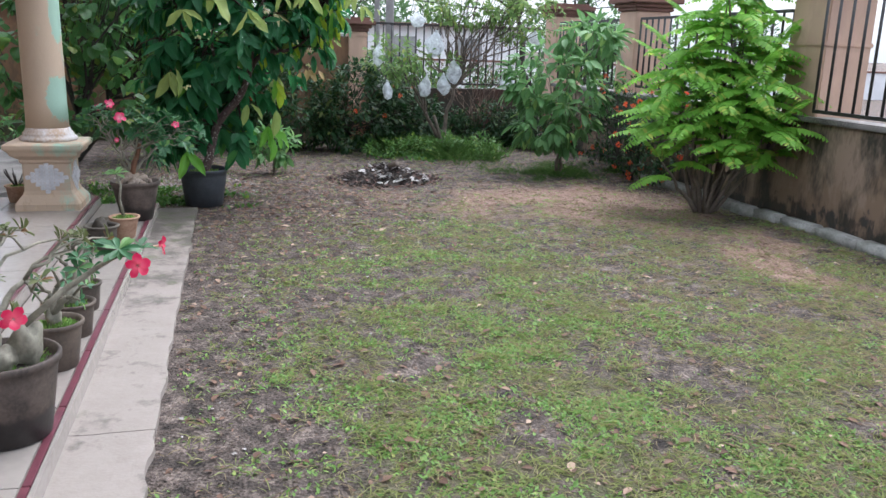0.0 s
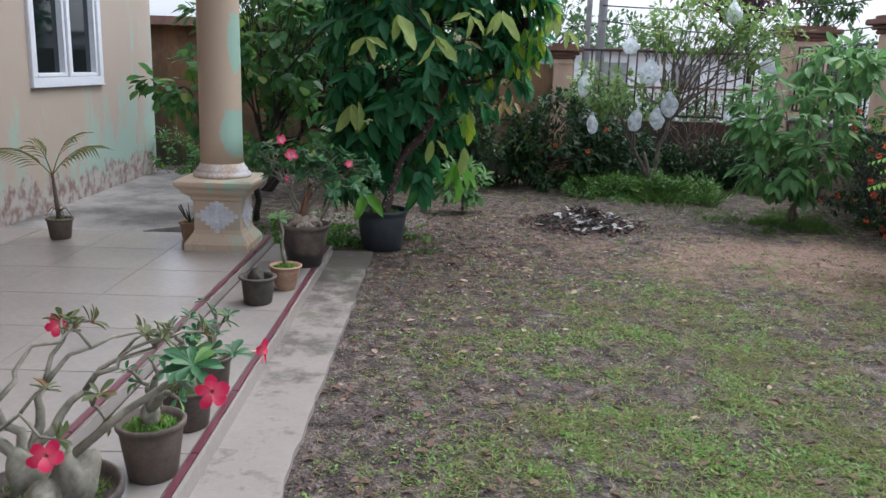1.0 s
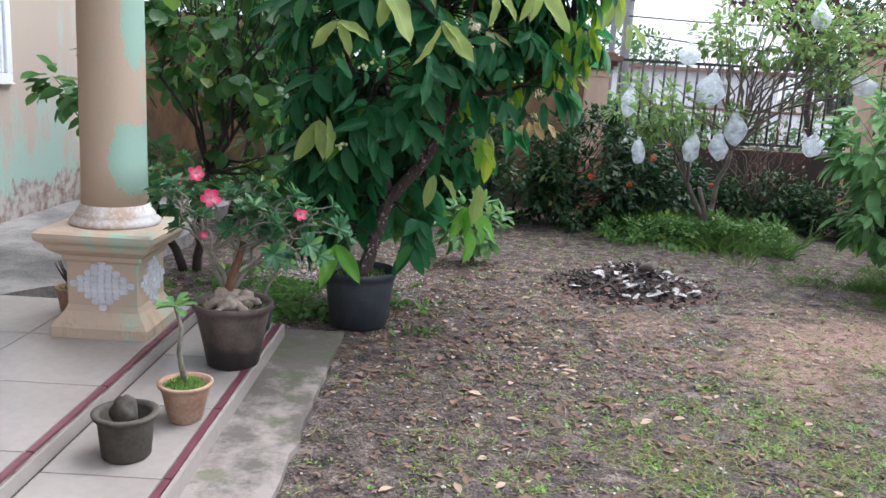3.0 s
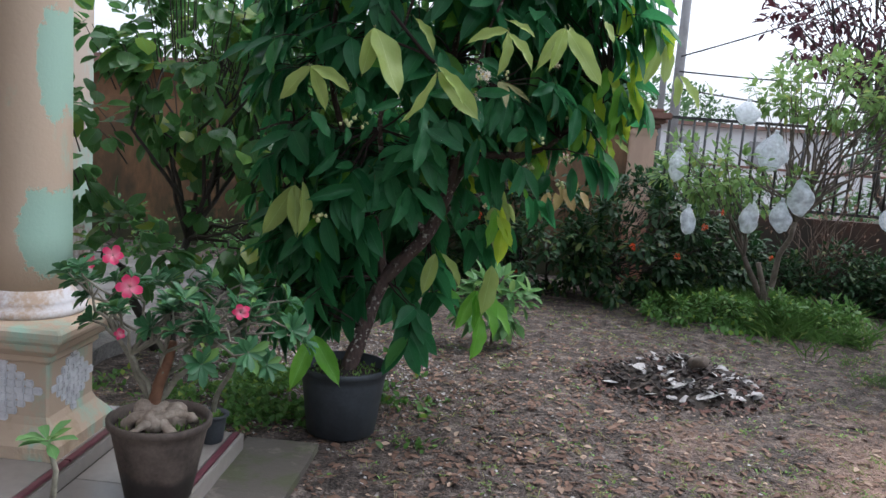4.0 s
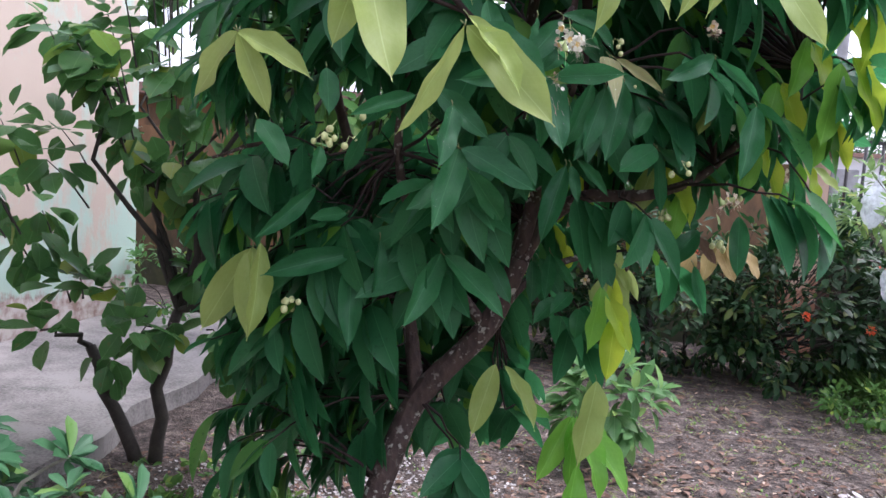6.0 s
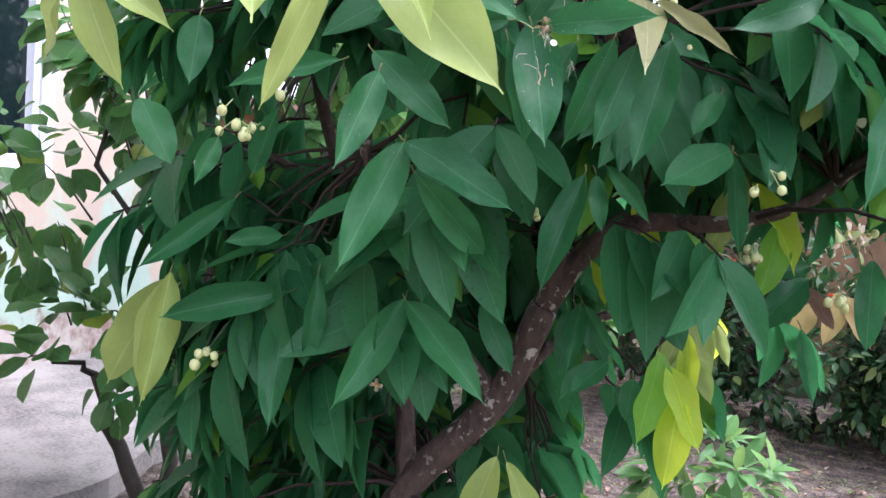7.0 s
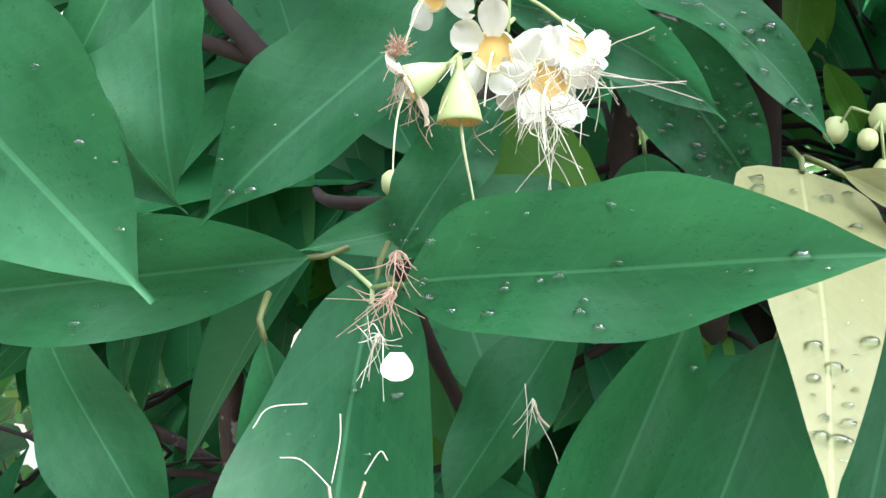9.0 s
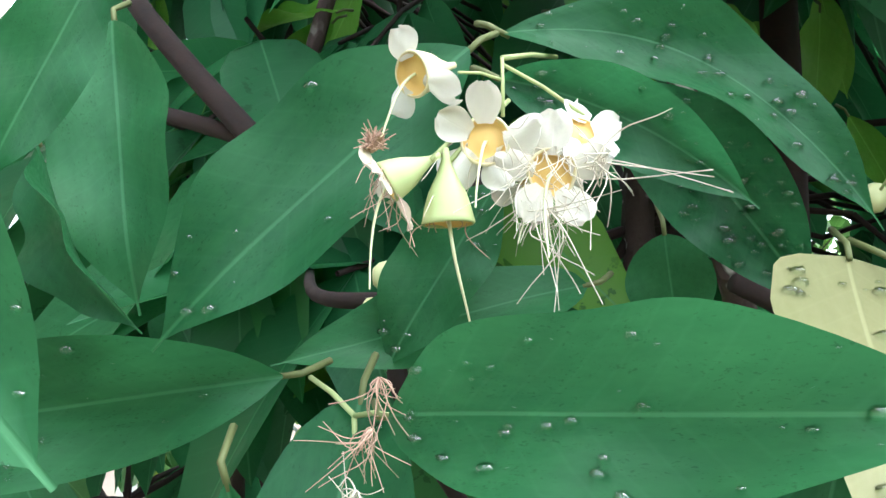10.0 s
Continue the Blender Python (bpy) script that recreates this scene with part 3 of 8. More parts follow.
def build_ground():
    xs, ys = spaced(-4.0, 6.4, 0.07, 900), spaced(-1.5, 13.5, 0.07, 900)
    nx = len(xs)
    inside = lambda x, y: -5 < x < 8 and -3 < y < 16
    v = [(x, y, height_at(x, y) if inside(x, y) else -0.005) for y in ys for x in xs]
    f = [(j * nx + i, j * nx + i + 1, (j + 1) * nx + i + 1, (j + 1) * nx + i) for j in range(len(ys) - 1) for i in range(nx - 1)]
    ob = Geo().put(v, f).ob("ground", M_GROUND)
    for name, fn in (("lawn", lawn_at), ("clay", clay_at)):
        att = ob.data.attributes.new(name, "FLOAT", "POINT")
        att.data.foreach_set("value", [fn(x, y) if inside(x, y) else 0.3 for y in ys for x in xs])
    tagged(ob, "trodden brown soil with patchy green lawn and reddish clay", "ground", kind="structure")


build_ground()

LOW, HIGH = 0.10, 0.17  # tops of the two porch levels
X_EDGE, X_STEP, X_HOUSE, Y_END = -0.64, -1.12, -3.46, 7.36


def build_porch():
    # the cement apron along the porch, in three cast lengths
    apron = thing("pavement", (-0.5, 3, 0), "stained pale cement apron along the porch edge", "pavement", kind="structure")
    for y0, y1 in ((-3.0, 0.6), (0.606, 3.05), (3.056, 7.5)):
        bm = bmesh.new()
        bmesh.ops.create_grid(bm, x_segments=6, y_segments=40, size=0.5)
        for v in bm.verts:
            y = y0 + (v.co.y + 0.5) * (y1 - y0)
            x = X_EDGE - 0.02 + (v.co.x + 0.5) * 0.335
            if v.co.x > 0.49:
                x += 0.025 * noise.noise(Vector((0, y * 6, 0))) + 0.012 * noise.noise(Vector((0, y * 25, 4)))
            v.co = Vector((x, y, 0.028 + 0.004 * noise.noise(Vector((x * 9, y * 9, 0)))))
        r = bmesh.ops.extrude_face_region(bm, geom=bm.faces[:])
        for e in r["geom"]:
            if isinstance(e, bmesh.types.BMVert):
                e.co.z = -0.06
        bmesh.ops.recalc_face_normals(bm, faces=bm.faces)
        Geo().bm(bm).ob("slab", M_APRON, apron, smooth=False)
    floor = thing("floor", (-2, 3, 0), "cream glazed tile porch floor on two levels with maroon edging", "floor", kind="structure")
    Geo().box(X_STEP - 0.006, -3, -0.05, X_EDGE, Y_END, LOW - 0.009).ob("lower_bed", M_APRON, floor, smooth=False)
    Geo().box(X_HOUSE + 0.003, -3, -0.05, X_STEP, Y_END, HIGH - 0.009).ob("upper_bed", M_APRON, floor, smooth=False)
    lower = Geo().box(-0.2, -0.298, -0.005, 0.218, 0.298, 0.005, 0.0015).mesh("tile", M_TILE, False)
    upper = Geo().box(-0.298, -0.298, -0.005, 0.298, 0.298, 0.005, 0.0015).mesh("tile", M_TILE, False)
    y = Y_END - 0.3
    while y > -3:
        piece("tile", lower, floor, m=Matrix.Translation((X_STEP + 0.212, y, LOW - 0.004)))
        for i in range(4):
            piece("tile", upper, floor, m=Matrix.Translation((X_STEP - 0.031 - 0.3 - i * 0.6, y, HIGH - 0.004)))
        y -= 0.6
    strip = Geo().box(-0.0135, -0.297, -0.006, 0.0135, 0.297, 0.006, 0.002).mesh("edge_tile", M_RED, False)
    y = Y_END - 0.3
    while y > -3:
        piece("edge_tile", strip, floor, "maroon ceramic edge tile", Matrix.Translation((X_EDGE - 0.0295, y, LOW - 0.002)))
        piece("edge_tile", strip, floor, "maroon ceramic edge tile", Matrix.Translation((X_STEP - 0.015, y, HIGH - 0.002)))
        y -= 0.6
    lip = Geo().box(X_EDGE - 0.014, -3, -0.04, X_EDGE + 0.004, Y_END, LOW + 0.001, 0.003)
    lip.ob("edge_lip", M_TILE, floor, smooth=False)
    Geo().box(X_STEP, -3, LOW - 0.02, X_STEP + 0.012, Y_END, HIGH - 0.012, 0.002).ob("riser", M_TILE, floor, smooth=False)
    # A thin near-black strip laid along the riser's foot.
    Geo().box(X_STEP + 0.013, -3, LOW - 0.004, X_STEP + 0.02, Y_END, LOW + 0.002).ob("groove", M_SOIL, floor, "dark line along the step's foot", smooth=False)
    # the rough path past the porch's end
    bm = bmesh.new()
    bmesh.ops.create_grid(bm, x_segments=14, y_segments=30, size=0.5)
    for v in bm.verts:
        y = Y_END + 0.01 + (v.co.y + 0.5) * 4.2
        k = (v.co.y + 0.5)
        x = X_HOUSE + 0.004 + (v.co.x + 0.5) * (1.7 - 0.35 * k - 0.75 * max(0.0, 1 - k / 0.2))
        if v.co.x > 0.49:
            x += 0.12 * noise.noise(Vector((3, y * 2, 0)))
        v.co = Vector((x, y, 0.1 + 0.012 * noise.noise(Vector((x * 3, y * 3, 2)))))
    r = bmesh.ops.extrude_face_region(bm, geom=bm.faces[:])
    for e in r["geom"]:
        if isinstance(e, bmesh.types.BMVert):
            e.co.z = -0.08
    bmesh.ops.recalc_face_normals(bm, faces=bm.faces)
    tagged(Geo().bm(bm).ob("pavement_path", M_CONCRETE, smooth=False), "rough grey concrete path beside the house", "path", kind="structure")


build_porch()


def grid_wall(name, cuts_a, cuts_z, hole, thick, axis, at, mat, label):
    """A wall from blocks around its openings. axis 'x': it runs along y at x = at, and stands behind that."""
    g = Geo()
    for i in range(len(cuts_a) - 1):
        for j in range(len(cuts_z) - 1):
            if (i, j) in hole:
                continue
            g.box(at - thick, cuts_a[i], cuts_z[j], at, cuts_a[i + 1], cuts_z[j + 1])
    return tagged(g.ob(name, mat, smooth=False), label, "wall", kind="structure")


WIN = (8.4, 9.82, 1.28, 2.62)  # from, to, sill, head
grid_wall("wall_west", (-3.5, WIN[0], WIN[1], 11.45), (-0.1, WIN[2], WIN[3], 3.4), {(1, 1)}, 0.16, "x", X_HOUSE, M_WALL, "cream house wall, paint peeling to mint green, damp foot")
tagged(Geo().box(-9, 11.29, -0.1, X_HOUSE - 0.161, 11.449, 3.4).ob("wall_house_end", M_WALL, smooth=False), "end wall of the house in faded cream paint", "wall", kind="structure")


def build_window():
    w = thing("window_1", (X_HOUSE, 9.1, 1.19), "white framed double casement window with dark glass", "window", kind="structure")
    y0, y1, z0, z1 = WIN
    fr = Geo()
    X0, X1 = X_HOUSE - 0.1, X_HOUSE + 0.03
    fr.box(X0, y0 - 0.06, z0 - 0.03, X1, y1 + 0.06, z0 + 0.045, 0.006)
    fr.box(X0, y0 - 0.06, z1 - 0.03, X1, y1 + 0.06, z1 + 0.06, 0.006)
    fr.box(X0, y0 - 0.06, z0 + 0.046, X1, y0 + 0.03, z1 - 0.031, 0.006)
    fr.box(X0, y1 - 0.03, z0 + 0.046, X1, y1 + 0.06, z1 - 0.031, 0.006)
    fr.box(X0, (y0 + y1) / 2 - 0.035, z0 + 0.046, X1, (y0 + y1) / 2 + 0.035, z1 - 0.031, 0.006)
    fr.ob("window_frame", M_FRAME, w, smooth=False)
    for a, b in ((y0 + 0.035, (y0 + y1) / 2 - 0.04), ((y0 + y1) / 2 + 0.04, y1 - 0.035)):
        s = Geo()
        s.box(X0 + 0.02, a, z0 + 0.05, X1 - 0.02, a + 0.045, z1 - 0.035, 0.004)
        s.box(X0 + 0.02, b - 0.045, z0 + 0.05, X1 - 0.02, b, z1 - 0.035, 0.004)
        s.box(X0 + 0.02, a + 0.046, z0 + 0.05, X1 - 0.02, b - 0.046, z0 + 0.085, 0.004)
        s.box(X0 + 0.02, a + 0.046, z1 - 0.1, X1 - 0.02, b - 0.046, z1 - 0.035, 0.004)
        sash = s.ob("sash", M_FRAME, w, smooth=False)
        Geo().box(X0 + 0.05, a + 0.04, z0 + 0.08, X0 + 0.058, b - 0.055, z1 - 0.095).ob("pane", M_GLASS, sash, "dark reflecting glass pane", smooth=False)
    Geo().box(X0, y0 - 0.07, z0 - 0.045, X1 + 0.01, y1 + 0.07, z0 - 0.031, 0.004).ob("window_sill", M_FRAME, w, smooth=False)


build_window()


def build_column():
    cx, cy, hw = -1.40, 6.96, 0.235
    c = thing("column", (cx, cy, HIGH), "round cream column on a moulded pedestal, paint flaking to mint", "column", kind="structure")
    # square pedestal: foot, die and moulded cap as one turned square section
    prof = [(hw, 0.0), (hw, 0.05), (hw - 0.012, 0.07), (hw - 0.05, 0.12), (hw - 0.062, 0.15), (hw - 0.062, 0.36), (hw - 0.045, 0.375), (hw - 0.045, 0.395), (hw - 0.02, 0.41), (hw + 0.005, 0.43), (hw + 0.015, 0.455), (hw + 0.04, 0.475), (hw + 0.045, 0.49), (hw + 0.045, 0.51), (hw + 0.03, 0.522), (0.19, 0.528)]
    vs, fs = [], []
    for i, (r, z) in enumerate(prof):
        e = 0.008
        ring = [(-r + e, -r), (r - e, -r), (r, -r + e), (r, r - e), (r - e, r), (-r + e, r), (-r, r - e), (-r, -r + e)]
        vs += [(cx + x, cy + y, HIGH + z) for x, y in ring]
        if i:
            b = 8 * (i - 1)
            fs += [(b + k, b + (k + 1) % 8, b + 8 + (k + 1) % 8, b + 8 + k) for k in range(8)]
    fs += [tuple(range(8))[::-1], tuple(range(len(vs) - 8, len(vs)))]
    Geo().put(vs, fs).ob("pedestal", M_COLUMN, c, smooth=False)
    z = HIGH + 0.528
    base = [(0.205, 0), (0.212, 0.012), (0.205, 0.03), (0.185, 0.036), (0.187, 0.05), (0.18, 0.062), (0.168, 0.075), (0.158, 0.1)]
    Geo().lathe(base, (cx, cy, z), 40).ob("base_ring", M_RING, c, "torus ring with flaking white paint")
    shaft = [(0.156, 0.095), (0.152, 0.3), (0.15, 0.9), (0.146, 1.6), (0.14, 2.45)]
    Geo().lathe(shaft, (cx, cy, z), 48).ob("shaft", M_COLUMN, c)
    Geo().lathe([(0.15, 2.4), (0.17, 2.43), (0.19, 2.5), (0.19, 2.56)], (cx, cy, z), 40).ob("capital", M_COLUMN, c)
    # stepped diamond reliefs on the pedestal's faces
    s = 0.034
    rng = random.Random(8)
    for face in range(2):
        g = Geo()
        for i in range(-4, 5):
            for j in range(-4, 5):
                if abs(i) + abs(j) <= 4 or (abs(i) <= 2 and abs(j) <= 2):
                    d = 0.005 + 0.008 * rng.random() + 0.006 * (abs(i) + abs(j) < 3)
                    a = 0.5 * s + 0.06 * s * rng.random()
                    u, z0 = i * s, HIGH + 0.255 + j * s * 0.82
                    if face == 0:
                        g.box(cx + u - a, cy - hw + 0.06 - d, z0 - a * 0.85, cx + u + a, cy - hw + 0.064, z0 + a * 0.85, 0.005)
                    else:
                        g.box(cx + hw - 0.064, cy + u - a, z0 - a * 0.85, cx + hw - 0.06 + d, cy + u + a, z0 + a * 0.85, 0.005)
        g.ob("relief", M_ORNAMENT, c, "flaking white stepped diamond relief", smooth=False)


build_column()
tagged(Geo().box(X_HOUSE - 2, -3.5, 3.35, -0.75, 7.6, 3.5).ob("ceiling", M_WALL, smooth=False), "plain porch roof slab above the column", "ceiling", kind="structure")

# ---- boundary: back wall, fence, pillars, low wall with grilles ----
Y_BACK, X_RIGHT = 13.0, 5.25
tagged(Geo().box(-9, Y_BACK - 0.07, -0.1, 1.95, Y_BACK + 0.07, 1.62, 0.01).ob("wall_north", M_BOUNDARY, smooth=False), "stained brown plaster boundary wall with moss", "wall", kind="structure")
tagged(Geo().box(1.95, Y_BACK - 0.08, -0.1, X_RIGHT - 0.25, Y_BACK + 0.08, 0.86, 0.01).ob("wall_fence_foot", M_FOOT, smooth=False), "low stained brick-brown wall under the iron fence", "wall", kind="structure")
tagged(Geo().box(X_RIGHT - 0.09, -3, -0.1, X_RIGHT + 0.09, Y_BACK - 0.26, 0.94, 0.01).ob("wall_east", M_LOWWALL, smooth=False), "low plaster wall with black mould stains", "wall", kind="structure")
tagged(Geo().box(X_RIGHT - 0.14, -3, 0.941, X_RIGHT + 0.14, Y_BACK - 0.26, 0.99, 0.012).ob("trim_coping", M_CONCRETE, smooth=False), "worn concrete coping on the low wall", "coping", kind="structure")


def pillar(x, y, w=0.25, top=2.05, label="peach painted gate pillar with a dark terracotta cap"):
    p = thing("pillar", (x, y, 0), label, "pillar", "boundary pillars", "structure")
    g = Geo().box(x - w, y - w, -0.05, x + w, y + w, top, 0.012)
    g.box(x - w - 0.012, y - w - 0.012, 1.62, x + w + 0.012, y + w + 0.012, 1.66, 0.008)
    g.ob("shaft", M_PILLAR, p, smooth=False)
    c = Geo()
    for k, (e, a, b) in enumerate(((0.03, 0, 0.05), (0.07, 0.05, 0.1), (0.12, 0.1, 0.17), (0.05, 0.17, 0.21))):
        c.box(x - w - e, y - w - e, top + a + 0.001, x + w + e, y + w + e, top + b, 0.012)
    c.ob("cap", M_CAP, p, "dark weathered terracotta cap", smooth=False)


pillar(X_RIGHT + 0.2, 6.68)
pillar(X_RIGHT + 0.2, 10.35)
pillar(X_RIGHT + 0.2, 13.1)
pillar(1.93, Y_BACK, 0.14, 1.7, "short stained fence post with a cap")


def iron_panel(name, p0, p1, z0, z1, n, label, group, tilt=0.0):
    """Iron bars between two rails from p0 to p1."""
    f = thing(name, (p0[0], p0[1], z0), label, "fence", group)
    a, b = Vector((*p0, 0)), Vector((*p1, 0))
    d = (b - a).normalized()
    for z in (z0, z1):
        Geo().tube([a + Vector((0, 0, z)), b + Vector((0, 0, z))], 0.022, 4).ob("rail", M_IRON, f, smooth=False)
    L = (b - a).length
    bar = Geo().tube([(0, 0, z0), (0, 0, z1)], 0.014, 6).mesh("bar", M_IRON)
    for i in range(n + 1):
        p = a + d * (L * i / n)
        piece("bar", bar, f, m=Matrix.Translation((p.x, p.y, 0)))
    return f


iron_panel("iron_fence", (2.09, Y_BACK), (4.98, Y_BACK), 0.93, 1.84, 22, "black iron bar fence on the back wall", "boundary fence")
iron_panel("iron_fence", (X_RIGHT, 10.66), (X_RIGHT, 12.8), 1.08, 1.95, 16, "black iron bar fence beside the pillars", "boundary fence")
iron_panel("iron_fence", (X_RIGHT, 6.98), (X_RIGHT, 10.05), 1.08, 1.95, 20, "black iron bar fence beside the pillars", "boundary fence")
iron_panel("iron_grille", (X_RIGHT - 0.16, 3.9), (X_RIGHT - 0.16, 6.33), 1.05, 2.25, 15, "black iron grille panel hinged on a peach pillar", "boundary fence")

# ---- plants: general builders ----


def pot(name, x, y, z, r_top, r_bot, h, mat, label, group="potted plants", rim=0.015, fill=M_SOIL, moss=0.5, seed=0, level=0.92):
    """A pot with its rim, hollow to the soil; returns the thing."""
    p = thing(name, (x, y, z), label, "plant pot", group)
    prof = [(r_bot * 0.9, 0.0), (r_bot, 0.008), (r_bot + (r_top - r_bot) * 0.8, h * 0.8), (r_top * 0.985, h * 0.9), (r_top + rim * 0.45, h * 0.915), (r_top + rim * 0.55, h * 0.985), (r_top + rim * 0.3, h), (r_top - 0.005, h), (r_top - 0.012, h * 0.9), (r_top - 0.016, h * (level - 0.05)), (r_top * 0.8, h * (level - 0.06))]
    Geo().lathe(prof, (x, y, z), 36, 0.008, seed).ob("vessel", mat, p)
    rng = random.Random(seed + 5)
    g = Geo()
    rs = r_top - 0.014
    vs, fs, n = [(x, y, z + h * (level + 0.01))], [], 20
    for j in range(1, 5):
        for k in range(n):
            a = 2 * math.pi * k / n
            rr = rs * j / 4
            vs.append((x + rr * math.cos(a), y + rr * math.sin(a), z + h * level - 0.025 * (j / 4) ** 2 + rng.uniform(-0.006, 0.008)))
    fs += [(0, 1 + k, 1 + (k + 1) % n) for k in range(n)]
    for j in range(3):
        b = 1 + j * n
        fs += [(b + k, b + n + k, b + n + (k + 1) % n, b + (k + 1) % n) for k in range(n)]
    g.put(vs, fs).ob("soil", fill, p)
    if moss:
        m = Geo()
        B, A, L = [], [], []
        for _ in range(int(420 * moss)):
            a, rr = rng.uniform(0, 6.28), rs * math.sqrt(rng.random()) * 0.97
            B.append((x + rr * math.cos(a), y + rr * math.sin(a), z + h * level - 0.025 * (rr / rs) ** 2))
            A.append((rng.uniform(-0.6, 0.6), rng.uniform(-0.6, 0.6), 1))
            L.append(rng.uniform(0.01, 0.03))
        m.blades(T_SMALL, B, A, [tuple(unit(rng)) for _ in B], L, [l * 0.4 for l in L])
        m.ob("moss", M_WEED, p, kind="stuff")
    return p


def rosette(g, rng, c, d, n, length, width, template=None, lift=0.35):
    """Leaves that radiate round direction d from c."""
    d = Vector(d).normalized()
    e = d.orthogonal().normalized()
    f = d.cross(e)
    B, A, N, L = [], [], [], []
    for i in range(n):
        a = i * 2.4 + rng.uniform(-0.3, 0.3)
        out = e * math.cos(a) + f * math.sin(a)
        k = lift + rng.uniform(-0.3, 0.35) + 0.3 * (i / max(1, n))
        B.append(tuple(Vector(c) - d * 0.012 * (n - i) / n))
        A.append(tuple(out + d * k))
        N.append(tuple(d - out * k * 0.6))
        L.append(length * rng.uniform(0.65, 1.1))
    g.blades(template or T_OBOVATE, B, A, N, L, [l * width for l in L])


def flower5(parent, c, d, r, mat, rng, name="flower"):
    """A trumpet flower: five broad overlapping lobes round a pale throat."""
    d = Vector(d).normalized()
    e = d.orthogonal().normalized()
    f = d.cross(e)
    g = Geo()
    spin = rng.uniform(0, 1.2)
    for i in range(5):
        a = i * 2 * math.pi / 5 + spin + rng.uniform(-0.1, 0.1)
        out = e * math.cos(a) + f * math.sin(a)
        side = d.cross(out)
        t = leaf_template(6, 0.62, 0.42, rng.uniform(-0.3, 0.05), rng.uniform(0.1, 0.6), 0.12)
        g.blades(t, [tuple(Vector(c) + out * r * 0.06 - d * r * 0.12)], [tuple(out + d * rng.uniform(0.15, 0.55))], [tuple(d - out * 0.3 + side * 0.35)], r * rng.uniform(0.9, 1.08), r * rng.uniform(0.72, 0.86))
    fl = g.ob(name, mat, parent)
    Geo().tube([Vector(c) - d * r * 0.9, Vector(c) - d * r * 0.35, Vector(c) - d * r * 0.02], [r * 0.1, r * 0.13, r * 0.2], 8, False).ob("throat", M_THROAT, fl, "pale flower throat")


def desert_rose(x, y, z, rng, p, bulbs, tips, leaf=0.07, n_leaf=8, leaf_mat=M_LEAF_ADENIUM, flowers=(), flower_mat=M_REDPETAL, thick=0.018, bulb_mat=M_CAUDEX):
    """Swollen roots, bare grey limbs and rosettes at the tips. bulbs: (dx, dy, r, height); tips: (dx, dy, dz)."""
    g = Geo()
    for i, (dx, dy, r, h) in enumerate(bulbs):
        g.blob((x + dx, y + dy, z + h * 0.45), r, (1, 1, h / (r * 1.6)), 0.5, i + 3, 3)
    g.ob("caudex", bulb_mat, p, "swollen grey root")
    leaves = Geo()
    root = Vector((x + bulbs[0][0], y + bulbs[0][1], z + bulbs[0][3] * 0.7))
    forks = {}
    for i, t in enumerate(tips):
        end = Vector((x + t[0], y + t[1], z + t[2]))
        key = (i * 5) // max(1, len(tips))
        if key not in forks:
            forks[key] = root.lerp(end, 0.42) + Vector((rng.uniform(-0.02, 0.02), rng.uniform(-0.02, 0.02), 0.05))
            pts = bough(rng, root, forks[key], 0.08, 5, 0.08)
            Geo().tube(pts, taper(thick * 1.5, thick * 0.85, 6), 9).ob("limb", M_CAUDEX, p)
        pts = bough(rng, forks[key], end, 0.12, 6, 0.13)
        Geo().tube(pts, taper(thick * 0.8, thick * 0.33, 7), 8).ob("limb", M_CAUDEX, p)
        d = (pts[-1] - pts[-2]).normalized() + Vector((0, 0, 0.6))
        rosette(leaves, rng, end, d, n_leaf, leaf, 0.34)
        if rng.random() < 0.9:
            mid = pts[3]
            side = mid + Vector((rng.uniform(-0.07, 0.07), rng.uniform(-0.07, 0.07), 0.06))
            Geo().tube([mid, mid.lerp(side, 0.6) + Vector((0, 0, 0.01)), side], [thick * 0.5, thick * 0.4, thick * 0.25], 7).ob("limb", M_CAUDEX, p)
            rosette(leaves, rng, side, side - mid + Vector((0, 0, 0.1)), n_leaf, leaf * 0.8, 0.34)
    leaves.ob("leaves", leaf_mat, p, kind="stuff")
    for dx, dy, dz, r in flowers:
        flower5(p, (x + dx, y + dy, z + dz), (0.35 + rng.uniform(-0.2, 0.2), -0.9, 0.25), r, flower_mat, rng)


